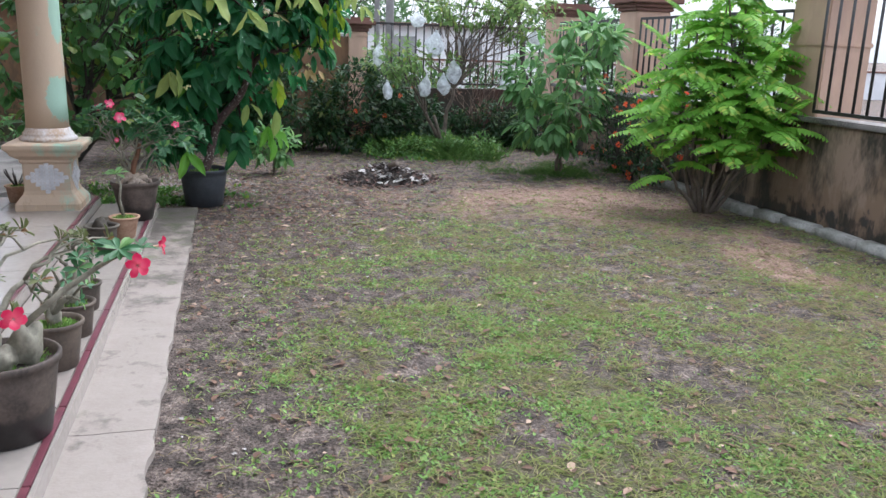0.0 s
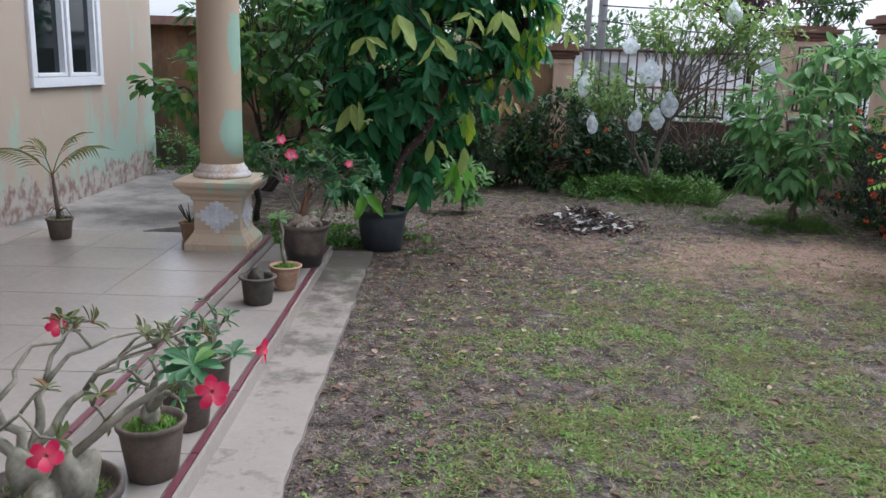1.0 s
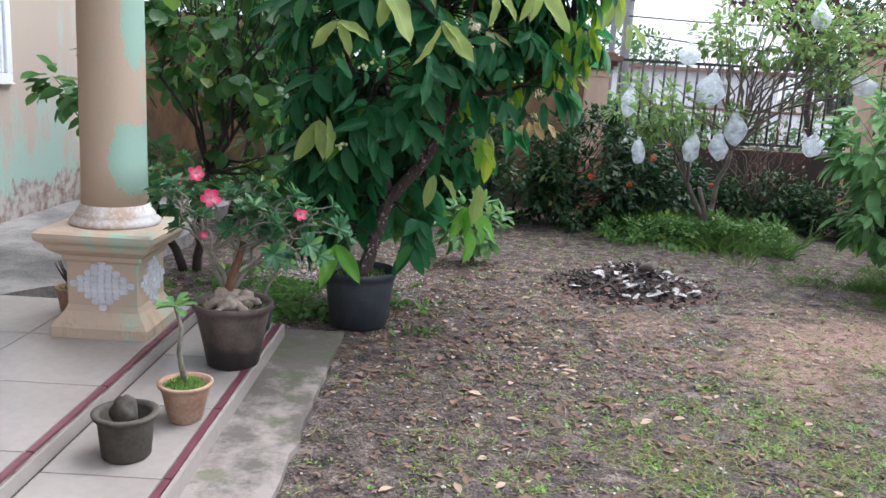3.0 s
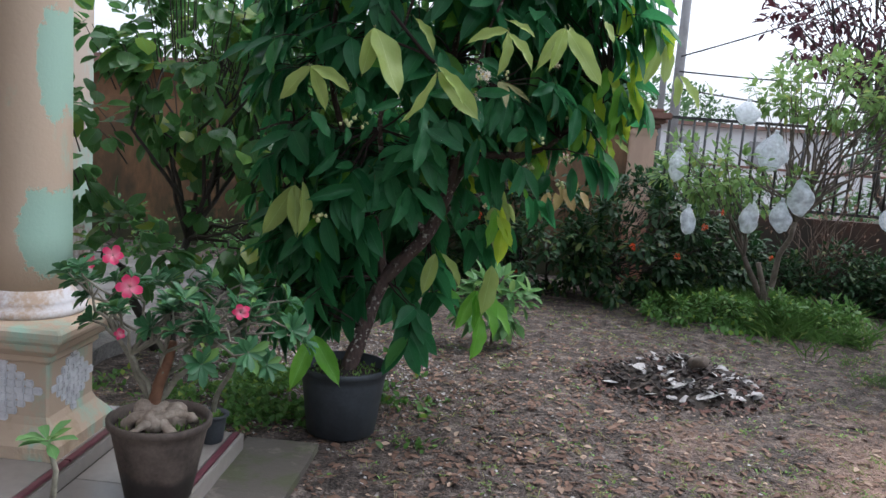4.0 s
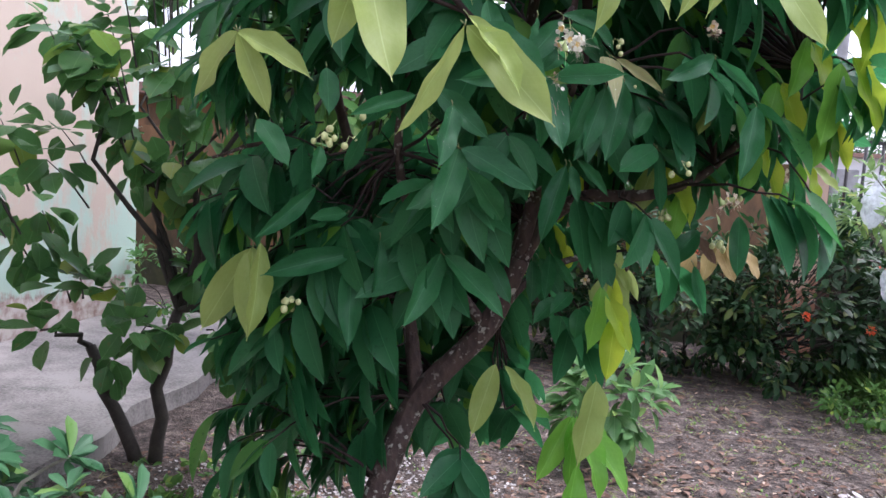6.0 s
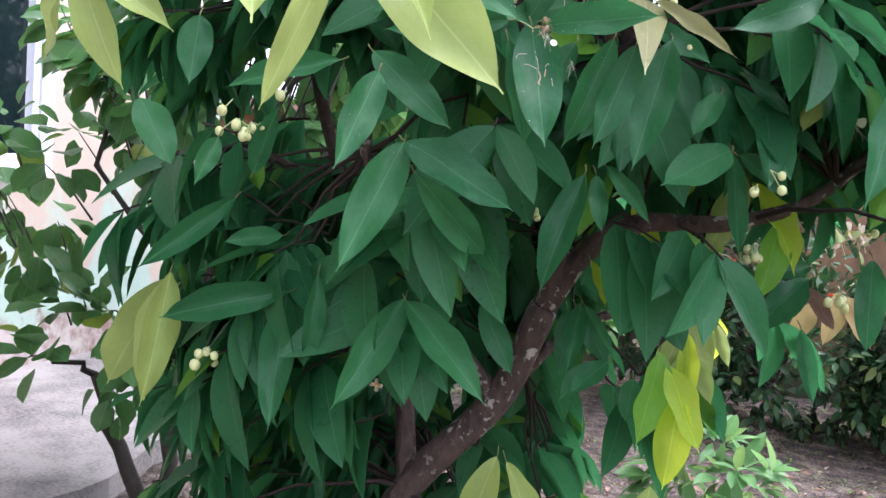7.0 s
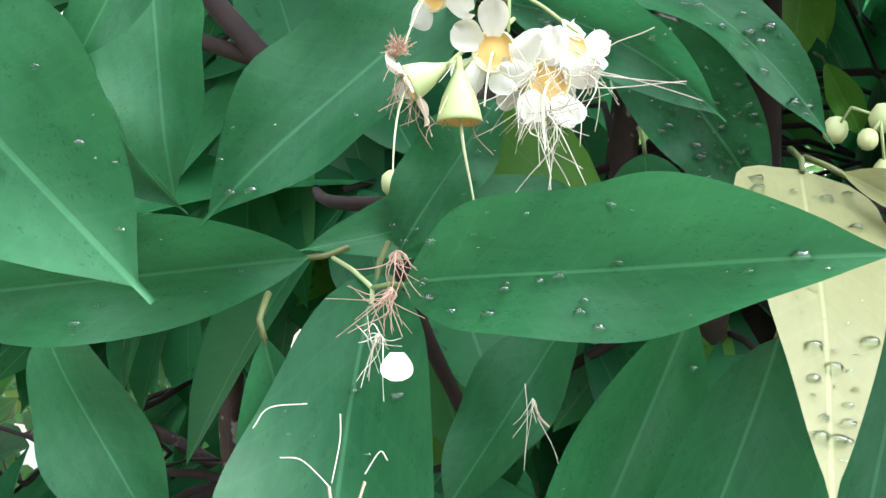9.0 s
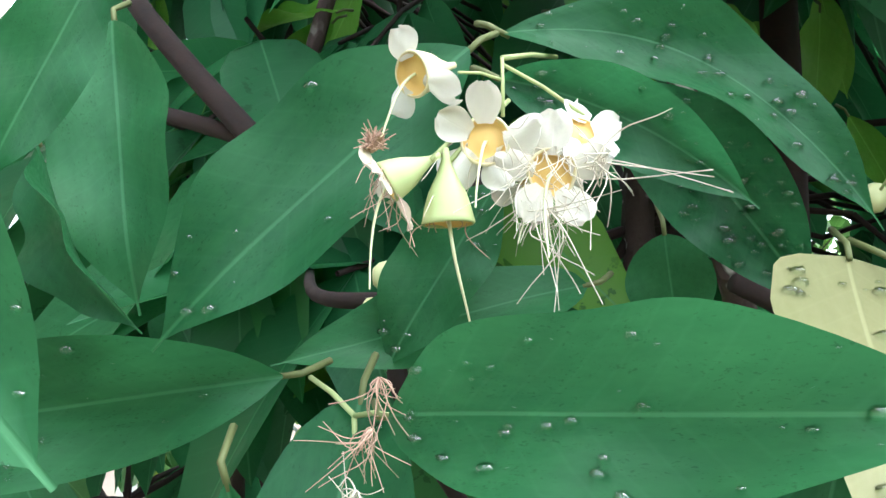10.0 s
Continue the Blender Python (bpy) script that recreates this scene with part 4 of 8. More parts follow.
def shrub(name, base, lobes, clumps, per, leaf, width, template, leaf_mat, bark, label, category="shrub", seed=0, stems=1, trunk=0.03, droop=0.0, fork=0.35, flowers=0, flower_mat=None, group="", out=0.6, spread=0.09, extra=None):
    """A woody plant: stems, boughs to scattered clumps of leaves. lobes: (centre, radii, share) of the crown."""
    rng = random.Random(seed)
    s = thing(name, base, label, category, group)
    wood, B, A, N, L, F = Geo(), [], [], [], [], []
    base = Vector(base)
    total = sum(l[2] for l in lobes)
    heads = []
    for i in range(stems):
        a = 2 * math.pi * i / stems + rng.uniform(0, 1)
        c = Vector(lobes[i % len(lobes)][0])
        head = base.lerp(c, fork) + Vector((math.cos(a), math.sin(a), 0)) * trunk * (2 if stems > 1 else 0)
        foot = base + Vector((math.cos(a), math.sin(a), 0)) * trunk * (1.2 if stems > 1 else 0)
        pts = bough(rng, foot - Vector((0, 0, 0.03)), head, 0.0, 6, 0.06)
        Geo().tube(pts, taper(trunk, trunk * 0.7, 7), 9).ob("trunk", bark, s)
        heads.append(head)
    for centre, radii, share in lobes:
        centre = Vector(centre)
        for _ in range(max(1, int(clumps * share / total))):
            u = unit(rng)
            k = rng.uniform(0.35, 1.0) ** 0.5
            k *= 1 + 0.25 * noise.noise(u * 2.3 + Vector((seed, 0, 0)))
            c = centre + Vector((u.x * radii[0], u.y * radii[1], u.z * radii[2])) * k
            if c.z < 0.06:
                continue
            head = min(heads, key=lambda h: (h - c).length)
            if rng.random() < 0.16:
                wood.tube(bough(rng, head, c, 0.1, 6, 0.1), taper(trunk * 0.45, trunk * 0.1, 7), 6, False)
            else:
                q = c.lerp(head, 0.3)
                wood.tube([q, q.lerp(c, 0.5) + Vector((0, 0, 0.02)), c], [trunk * 0.14, trunk * 0.1, trunk * 0.06], 5, False)
            for _ in range(per):
                o = unit(rng)
                p = c + o * spread * rng.random()
                d = o * 0.8 + u * out + Vector((0, 0, -droop))
                B.append(tuple(p))
                A.append(tuple(d))
                N.append(tuple(Vector((0, 0, 1)) * 1.2 + unit(rng) * 0.6 + u * 0.4))
                L.append(leaf * rng.uniform(0.55, 1.15))
            if flowers and rng.random() < flowers and k > 0.75:
                F.append((c + u * spread * 1.1, u))
    wood.ob("twig", bark, s, kind="stuff")
    Geo().blades(template, B, A, N, L, [l * width * rng.uniform(0.85, 1.1) for l in L]).ob("crown", leaf_mat, s, kind="stuff")
    for c, u in F:
        g = Geo()
        n = 26
        d = [unit(rng) + u * 0.8 for _ in range(n)]
        g.blades(T_SMALL, [tuple(c + v * 0.012) for v in d], [tuple(v) for v in d], [tuple(unit(rng)) for _ in d], 0.03, 0.014)
        g.ob("flower_head", flower_mat, s, "cluster of small orange-red flowers")
    return s


# ---- potted plants on the porch edge ----
R = random.Random(11)

p = pot("potted_desert_rose", -0.80, 2.95, LOW, 0.178, 0.135, 0.31, M_POT_WET, "large black pot with a branching red-flowered desert rose", seed=1, moss=0.7)
desert_rose(-0.80, 2.95, LOW + 0.275, R, p, ((-0.06, 0.02, 0.05, 0.13), (0.02, -0.06, 0.046, 0.085), (0.075, -0.01, 0.055, 0.14)),
            ((-0.42, -0.12, 0.3), (-0.34, 0.05, 0.36), (-0.48, 0.16, 0.26), (-0.22, -0.05, 0.42), (-0.27, 0.2, 0.36), (0.05, 0.22, 0.43), (-0.06, 0.26, 0.42), (0.16, 0.3, 0.37), (0.26, 0.18, 0.4), (0.32, 0.36, 0.36), (0.12, 0.1, 0.18), (-0.5, -0.02, 0.2), (0.06, -0.05, 0.2)),
            0.06, 9, M_LEAF_WORN, ((0.09, -0.18, 0.22, 0.042), (-0.16, 0.44, 0.34, 0.036)), M_REDPETAL, 0.0105)
ARCH = [(-0.72, 2.92, 0.52), (-0.6, 2.98, 0.62), (-0.48, 3.0, 0.7), (-0.4, 2.93, 0.76), (-0.36, 2.88, 0.77)]
Geo().tube(ARCH, taper(0.013, 0.006, 5), 8).ob("limb", M_CAUDEX, p)
Geo().tube([ARCH[2], (-0.4, 3.08, 0.73), (-0.32, 3.14, 0.745)], [0.007, 0.006, 0.004], 8).ob("limb", M_CAUDEX, p)
g = Geo()
rosette(g, R, (-0.39, 2.9, 0.79), (0.1, -0.4, 1), 16, 0.085, 0.36, None, 0.2)
rosette(g, R, (-0.34, 3.1, 0.75), (0.2, 0, 1), 9, 0.06, 0.36, None, 0.2)
g.ob("leaves", M_LEAF_ADENIUM, p, kind="stuff")
flower5(p, (-0.325, 2.837, 0.744), (0.35, -0.9, 0.1), 0.042, M_REDPETAL, R)
flower5(p, (-0.269, 3.14, 0.739), (1.0, -0.2, 0.1), 0.036, M_REDPETAL, R)
p = pot("potted_desert_rose", -0.765, 3.6, LOW, 0.112, 0.085, 0.21, M_POT_BROWN, "brown pot with mossy soil and a small desert rose", seed=2, moss=1.2, fill=M_MOSS)
desert_rose(-0.765, 3.6, LOW + 0.19, R, p, ((0, 0, 0.03, 0.07),), ((0.06, 0.0, 0.2), (-0.05, 0.02, 0.15), (0.12, -0.05, 0.12)), 0.06, 6, M_LEAF_ADENIUM, (), M_REDPETAL, 0.014)
p = pot("potted_desert_rose", -0.765, 4.0, LOW, 0.1, 0.08, 0.17, M_POT_BROWN, "brown pot with a leafy red-flowered desert rose", seed=3)
desert_rose(-0.765, 4.0, LOW + 0.15, R, p, ((0, 0, 0.035, 0.1),), ((0.05, -0.06, 0.2), (0.02, 0.08, 0.22), (-0.06, -0.02, 0.25), (0.09, 0.04, 0.16)), 0.07, 8, M_LEAF_ADENIUM, (), M_REDPETAL, 0.014)
p = pot("potted_desert_rose", -0.78, 4.4, LOW, 0.085, 0.07, 0.15, M_POT_BROWN, "small brown pot with a young desert rose", seed=4)
desert_rose(-0.78, 4.4, LOW + 0.13, R, p, ((0, 0, 0.035, 0.08),), ((0.03, 0.0, 0.22), (0.06, 0.05, 0.17)), 0.06, 7, M_LEAF_ADENIUM, (), M_REDPETAL, 0.012)
p = pot("potted_stump", -0.87, 5.72, LOW, 0.1, 0.085, 0.17, M_POT_MOSS, "dark mossy cement pot with a bare stump", seed=5, rim=0.03, moss=0.15, level=0.62)
Geo().blob((-0.88, 5.74, LOW + 0.145), 0.05, (0.9, 0.8, 1.5), 0.5, 4, 3).ob("stump", M_POT_MOSS, p, "mossy grey stump")
p = pot("potted_seedling", -0.765, 6.05, LOW, 0.1, 0.066, 0.16, M_POT_TAN, "worn clay pot with moss and a slim seedling", seed=6, moss=1.6, fill=M_MOSS)
g = Geo()
g.tube([(-0.765, 6.05, LOW + 0.14), (-0.79, 6.05, LOW + 0.28), (-0.775, 6.04, LOW + 0.38), (-0.8, 6.04, LOW + 0.47)], [0.013, 0.01, 0.008, 0.007], 8)
g.ob("stem", M_CAUDEX, p)
g = Geo()
rosette(g, R, (-0.8, 6.04, LOW + 0.47), (-0.1, -0.1, 1), 13, 0.1, 0.34, None, 0.25)
g.ob("leaves", M_LEAF_SAPLING, p, kind="stuff")
p = pot("potted_desert_rose", -0.75, 6.7, LOW, 0.178, 0.118, 0.31, M_POT_WET, "tall brown pot with a pink-flowered desert rose", seed=7, moss=0.4)
desert_rose(-0.75, 6.7, LOW + 0.28, R, p, ((-0.02, -0.02, 0.06, 0.09), (0.05, 0.0, 0.05, 0.08), (0.0, -0.07, 0.045, 0.07)),
            ((-0.3, -0.1, 0.56), (-0.2, -0.2, 0.6), (-0.35, 0.05, 0.5), (-0.12, 0.0, 0.5), (-0.22, 0.1, 0.42), (-0.24, -0.05, 0.38), (-0.1, -0.15, 0.46), (0.12, -0.1, 0.5), (0.18, -0.02, 0.56), (0.22, -0.15, 0.44), (0.3, -0.08, 0.48), (0.4, 0.05, 0.44), (0.26, 0.1, 0.53), (0.5, -0.1, 0.42), (0.1, 0.12, 0.45), (0.02, -0.15, 0.4), (0.38, -0.2, 0.36), (0.24, -0.25, 0.32), (0.45, 0.02, 0.5), (0.14, 0.0, 0.36), (-0.02, 0.1, 0.52), (0.3, 0.0, 0.36), (0.2, -0.1, 0.38), (0.33, 0.1, 0.4), (0.06, -0.06, 0.46), (-0.15, -0.06, 0.54), (-0.28, 0.0, 0.46), (0.42, -0.12, 0.3), (0.1, 0.05, 0.58), (0.52, 0.0, 0.36)),
            0.075, 17, M_LEAF_ADENIUM, ((-0.14, -0.1, 0.63, 0.036), (-0.07, -0.12, 0.53, 0.045), (0.33, -0.14, 0.48, 0.03), (-0.1, -0.12, 0.36, 0.02), (-0.22, -0.1, 0.6, 0.026)), M_PINK, 0.0085, M_ROOT)
for path, r in ((((-0.85, 6.64, 0.385), (-0.8, 6.62, 0.43), (-0.73, 6.63, 0.425), (-0.66, 6.6, 0.38)), 0.02), (((-0.64, 6.76, 0.385), (-0.68, 6.66, 0.44), (-0.75, 6.6, 0.42), (-0.8, 6.56, 0.38)), 0.016)):
    curve = smooth_path(path, 8)
    Geo().tube(curve, [r * (1 + 0.55 * noise.noise(q * 32)) for q in curve], 10).ob("root", M_ROOT, p, "pale twisted surface root")
curve = smooth_path([(-0.77, 6.68, 0.42), (-0.755, 6.68, 0.52), (-0.72, 6.68, 0.62), (-0.7, 6.68, 0.7)], 5)
Geo().tube(curve, taper(0.026, 0.014, len(curve)), 10).ob("trunk", M_TRUNK_RED, p, "short red-brown trunk")
p = pot("small_plant_pot", -0.745, 7.24, LOW, 0.065, 0.05, 0.13, M_POT_BLACK, "small black pot with a slim leaning desert rose seedling", seed=8, moss=1.0)
Geo().tube(smooth_path([(-0.745, 7.24, LOW + 0.11), (-0.72, 7.23, LOW + 0.22), (-0.66, 7.22, LOW + 0.33), (-0.62, 7.2, LOW + 0.44)]), taper(0.013, 0.008, 16), 8).ob("stem", M_CAUDEX, p)
g = Geo()
rosette(g, R, (-0.62, 7.2, LOW + 0.44), (0.2, -0.2, 1), 14, 0.085, 0.34, None, 0.2)
rosette(g, R, (-0.6, 7.17, LOW + 0.4), (0.6, -0.5, 0.6), 9, 0.08, 0.34, None, 0.2)
g.ob("leaves", M_LEAF_ADENIUM, p, kind="stuff")
p = pot("small_plant_pot", -1.7, 7.14, HIGH, 0.09, 0.07, 0.14, M_POT_TAN, "small clay pot with dark cuttings behind the column", seed=9, moss=0.3)
g = Geo()
for i in range(9):
    a = R.uniform(0, 6.28)
    g.tube([(-1.7, 7.14, HIGH + 0.12), (-1.7 + 0.05 * math.cos(a), 7.14 + 0.05 * math.sin(a), HIGH + 0.18), (-1.7 + 0.09 * math.cos(a), 7.14 + 0.09 * math.sin(a), HIGH + R.uniform(0.17, 0.27))], [0.006, 0.005, 0.003], 5)
g.ob("stems", M_BARK_DARK, p)


def palm_pot():
    x, y, z = -2.66, 7.02, HIGH
    p = pot("potted_palm", x, y, z, 0.095, 0.075, 0.16, M_POT_BROWN, "brown pot with a small drooping palm seedling", seed=10, moss=0.2)
    rng = random.Random(4)
    Geo().tube([(x, y, z + 0.14), (x - 0.015, y, z + 0.3), (x - 0.03, y, z + 0.5)], [0.022, 0.016, 0.01], 8).ob("stem", M_BARK_GREY, p)
    for k, (dx, dz, n) in enumerate(((-0.33, 0.2, 14), (0.3, 0.24, 14), (-0.12, 0.22, 9), (0.16, 0.3, 9))):
        g = Geo()
        a, b = Vector((x - 0.03, y, z + 0.48)), Vector((x + dx, y + rng.uniform(-0.1, 0.1), z + 0.48 + dz))
        mid = a.lerp(b, 0.5) + Vector((0, 0, 0.09))
        pts = [a.lerp(mid, s).lerp(mid.lerp(b, s), s) for s in np.linspace(0, 1, n)]
        g.tube(pts, taper(0.005, 0.002, n), 5)
        B, A, N = [], [], []
        for i in range(3, n):
            d = (pts[i] - pts[i - 1]).normalized()
            for sgn in (-1, 1):
                B.append(tuple(pts[i]))
                A.append(tuple(d * 0.9 + Vector((0, sgn * 0.6, 0.15 * sgn - 0.25))))
                N.append((0, 0, 1))
        g.blades(T_BLADE, B, A, N, 0.17, 0.016)
        g.ob("frond", M_PALM, p)
    g = Geo()
    for i in range(6):
        a = i * 1.1
        g.tube([(x, y, z + 0.2), (x + 0.05 * math.cos(a), y + 0.05 * math.sin(a), z + 0.24), (x + 0.1 * math.cos(a), y + 0.1 * math.sin(a), z + 0.17)], [0.004, 0.004, 0.002], 5)
    g.ob("dry_sheath", M_DRY, p)


palm_pot()
p = pot("potted_croton", -1.24, 2.91, HIGH, 0.12, 0.095, 0.2, M_POT_TAN, "clay pot with a bright yellow croton", seed=12, moss=0.2)
g = Geo()
for i in range(9):
    rosette(g, R, (-1.24 + R.uniform(-0.1, 0.1), 2.91 + R.uniform(-0.1, 0.1), HIGH + R.uniform(0.22, 0.42)), (R.uniform(-0.4, 0.4), R.uniform(-0.4, 0.4), 1), 9, 0.19, 0.3, T_LEAF, 0.5)
g.ob("leaves", M_LEAF_YELLOW, p, kind="stuff")
p = pot("small_plant_pot", -1.0, 2.64, LOW, 0.1, 0.085, 0.16, M_POT_BROWN, "low brown pot full of dry stalks", seed=13, moss=1.0)

# ---- garden shrubs and trees ----
shrub("round_leaved_tree", (-1.62, 8.8, 0), (((-1.5, 8.9, 1.8), (0.75, 0.5, 0.6), 5), ((-2.05, 8.6, 1.35), (0.5, 0.3, 0.35), 1.4), ((-1.1, 9.1, 2.3), (0.8, 0.6, 0.5), 3), ((-1.2, 8.75, 0.95), (0.35, 0.3, 0.4), 1.5), ((-1.75, 8.6, 0.65), (0.25, 0.25, 0.25), 0.7)), 118, 10, 0.15, 0.72, T_ROUND, M_LEAF_BACK, M_BARK_DARK, "dark-stemmed tree with broad rounded green leaves", "tree", 21, 2, 0.035, 0.35, 0.4, spread=0.11)
shrub("leafy_tree", (-1.9, 10.8, 0), (((-1.5, 10.9, 2.3), (1.1, 0.8, 0.9), 5), ((-0.5, 11.2, 2.1), (1.0, 0.8, 1.0), 4), ((-0.9, 10.8, 1.0), (0.9, 0.6, 0.6), 2)), 430, 13, 0.115, 0.58, T_ROUND, M_LEAF_GARDEN, M_BARK_DARK, "leafy green tree growing along the boundary wall", "tree", 22, 3, 0.04, 0.3, 0.35, spread=0.13)
shrub("ixora_hedge", (1.0, 12.0, 0), (((0.8, 11.8, 0.5), (1.0, 0.5, 0.7), 6), ((1.75, 11.7, 0.6), (0.75, 0.45, 0.7), 6), ((2.55, 12.1, 0.45), (0.6, 0.4, 0.5), 4), ((0.1, 12.0, 0.8), (0.8, 0.5, 0.85), 5)), 760, 15, 0.095, 0.42, T_SMALL, M_LEAF_IXORA, M_BARK_DARK, "dense dark green hedge with small red flower heads", "hedge", 23, 5, 0.02, 0.1, 0.3, 0.06, M_IXORAFLOWER, spread=0.1)
shrub("guava_tree", (2.95, 11.3, 0), (((2.15, 11.0, 1.35), (0.45, 0.35, 0.3), 3), ((3.3, 11.2, 2.1), (0.8, 0.5, 0.35), 8), ((2.6, 11.2, 1.25), (0.5, 0.3, 0.3), 2), ((4.0, 11.1, 2.0), (0.6, 0.4, 0.4), 4)), 200, 14, 0.085, 0.48, T_LEAF, M_LEAF_GUAVA, M_BARK_GREY, "open guava tree with fruits wrapped in plastic bags", "tree", 24, 3, 0.032, 0.1, 0.45, spread=0.09)
shrub("broad_leaved_sapling", (3.93, 9.4, 0), (((3.9, 9.35, 1.15), (0.7, 0.5, 0.45), 6), ((4.25, 9.4, 1.65), (0.4, 0.35, 0.3), 3), ((3.75, 9.2, 0.7), (0.55, 0.35, 0.35), 4)), 105, 10, 0.19, 0.4, T_LEAF, M_LEAF_SAPLING, M_BARK_GREY, "young fruit tree with broad drooping green leaves", "shrub", 25, 2, 0.025, 0.55, 0.35, spread=0.06)
shrub("orange_ixora", (4.75, 9.0, 0), (((4.65, 9.2, 0.6), (0.45, 0.6, 0.6), 5), ((4.75, 8.4, 0.6), (0.4, 0.5, 0.55), 4), ((4.7, 9.9, 0.5), (0.4, 0.5, 0.5), 3)), 330, 14, 0.06, 0.42, T_WEED, M_LEAF_IXORA, M_BARK_DARK, "low dark shrub with many orange-red flower heads", "shrub", 26, 4, 0.018, 0.1, 0.3, 0.25, M_IXORAFLOWER, spread=0.08)
shrub("dry_bush", (3.75, 12.35, 0), (((3.7, 12.3, 1.2), (0.75, 0.3, 0.75), 5),), 90, 3, 0.05, 0.5, T_SMALL, M_DEADLEAF, M_DRY, "tangle of dry brown stems before the fence", "bush", 27, 6, 0.016, 0.2, 0.2, spread=0.08)
shrub("wall_corner_plant", (-3.1, 11.4, 0), (((-3.1, 11.3, 0.35), (0.35, 0.4, 0.35), 4), ((-2.5, 11.6, 0.3), (0.5, 0.4, 0.3), 3)), 70, 12, 0.07, 0.5, T_ROUND, M_LEAF_BACK, M_BARK_DARK, "low green weeds at the house wall's corner", "plant", 28, 3, 0.012, 0.1, 0.3, spread=0.07)
for bx, by, bh in ((3.2, 12.45, 0.55), (4.05, 12.4, 0.6), (4.6, 12.0, 0.5)):
    shrub("fence_bush", (bx, by, 0), (((bx, by, bh * 0.55), (0.5, 0.3, bh * 0.6), 3), ((bx + 0.25, by - 0.1, bh * 0.4), (0.35, 0.25, bh * 0.45), 2)), 150, 12, 0.075, 0.45, T_SMALL, M_LEAF_IXORA, M_BARK_DARK, "low dark leafy bush before the fence wall", "bush", int(bx * 10), 3, 0.014, 0.1, 0.3, group="bushes along the fence", spread=0.09)
for bx, by, bh in ((2.9, 11.0, 0.3), (2.45, 11.1, 0.24), (3.4, 10.95, 0.28), (2.0, 11.0, 0.2)):
    shrub("weed_clump", (bx, by, 0), (((bx, by, bh * 0.5), (0.3, 0.22, bh * 0.6), 3),), 42, 11, 0.06, 0.5, T_SMALL, M_LEAF_GARDEN, M_BARK_DARK, "bright green clump of leafy weeds", "weeds", int(bx * 100), 3, 0.006, 0.1, 0.3, group="weed clumps round the guava tree", spread=0.07)
shrub("dark_red_tree", (5.9, 15.5, 0), (((5.0, 15.0, 3.4), (1.3, 0.9, 0.9), 5),), 130, 12, 0.12, 0.5, T_ROUND, M_LEAF_RED, M_BARK_DARK, "dark red-leaved tree beyond the fence", "tree", 29, 1, 0.06, 0.2, 0.6, spread=0.15)


def feather_shrub():
    """Whorls of arching pinnate fronds at the ends of slim stems."""
    rng = random.Random(31)
    base = Vector((4.5, 7.0, 0))
    s = thing("feather_leaved_shrub", base, "bright green shrub with layered feathery pinnate leaves", "shrub")
    wood, rach, B, A, N, L = Geo(), Geo(), [], [], [], []
    stems = ((0.05, 0.0, 2.3, 12), (0.3, 0.1, 1.95, 11), (-0.2, 0.1, 1.75, 10), (0.45, -0.15, 1.55, 12), (0.2, -0.3, 1.3, 12), (0.6, 0.1, 1.15, 10), (-0.42, 0.1, 1.35, 9), (-0.3, -0.1, 1.05, 7), (0.35, -0.4, 0.85, 11), (0.65, -0.2, 0.75, 9), (-0.5, 0.0, 0.5, 4), (0.05, -0.25, 0.6, 6), (0.5, 0.25, 2.1, 8), (-0.5, 0.15, 1.1, 6), (0.25, 0.0, 1.6, 10), (-0.35, 0.2, 1.5, 9), (0.15, 0.2, 2.0, 9), (0.5, -0.1, 1.0, 10), (0.0, -0.15, 1.0, 9), (-0.3, 0.0, 0.8, 5))
    for dx, dy, h, count in stems:
        top = base + Vector((dx, dy, h))
        pts = bough(rng, base + Vector((dx * 0.12, dy * 0.12, -0.02)), top, 0.0, 8, 0.04)
        wood.tube(pts, taper(0.024, 0.008, 9), 7)
        for j in range(int(count * 1.7)):
            q = pts[-1].lerp(pts[-4], rng.uniform(0.0, 1.0) if j > 3 else 0.0)
            a = j * 2.4 + rng.uniform(-0.3, 0.3)
            d = Vector((math.cos(a), math.sin(a), 0))
            ln = rng.uniform(0.45, 0.7)
            young = j < 3
            e = q + d * ln * (0.6 if young else 1.0) + Vector((0, 0, 0.3 if young else rng.uniform(-0.2, 0.06)))
            m = q.lerp(e, 0.45) + Vector((0, 0, 0.1 if young else 0.16))
            n = 21
            path = [q.lerp(m, t).lerp(m.lerp(e, t), t) for t in np.linspace(0, 1, n)]
            rach.tube(path, taper(0.005, 0.0015, n), 4, False)
            for i in range(3, n):
                t = (path[i] - path[i - 1]).normalized()
                sd = t.cross(Vector((0, 0, 1))).normalized()
                up = sd.cross(t)
                for sg in (-1, 1):
                    B.append(tuple(path[i]))
                    A.append(tuple(sd * sg + t * 0.35 - up * 0.25 + unit(rng) * 0.08))
                    N.append(tuple(up + unit(rng) * 0.15))
                    L.append(0.115 * math.sin(0.5 + 2.35 * i / n) * rng.uniform(0.9, 1.1) * (0.7 if young else 1.0))
    wood.ob("trunk", M_BARK_GREY, s)
    rach.ob("leaf_stalk", M_LEAF_FEATHER, s, kind="stuff")
    Geo().blades(T_SMALL, B, A, N, L, [l * 0.36 for l in L]).ob("crown", M_LEAF_FEATHER, s, kind="stuff")


feather_shrub()

# ---- the rose apple tree in its black pot ----


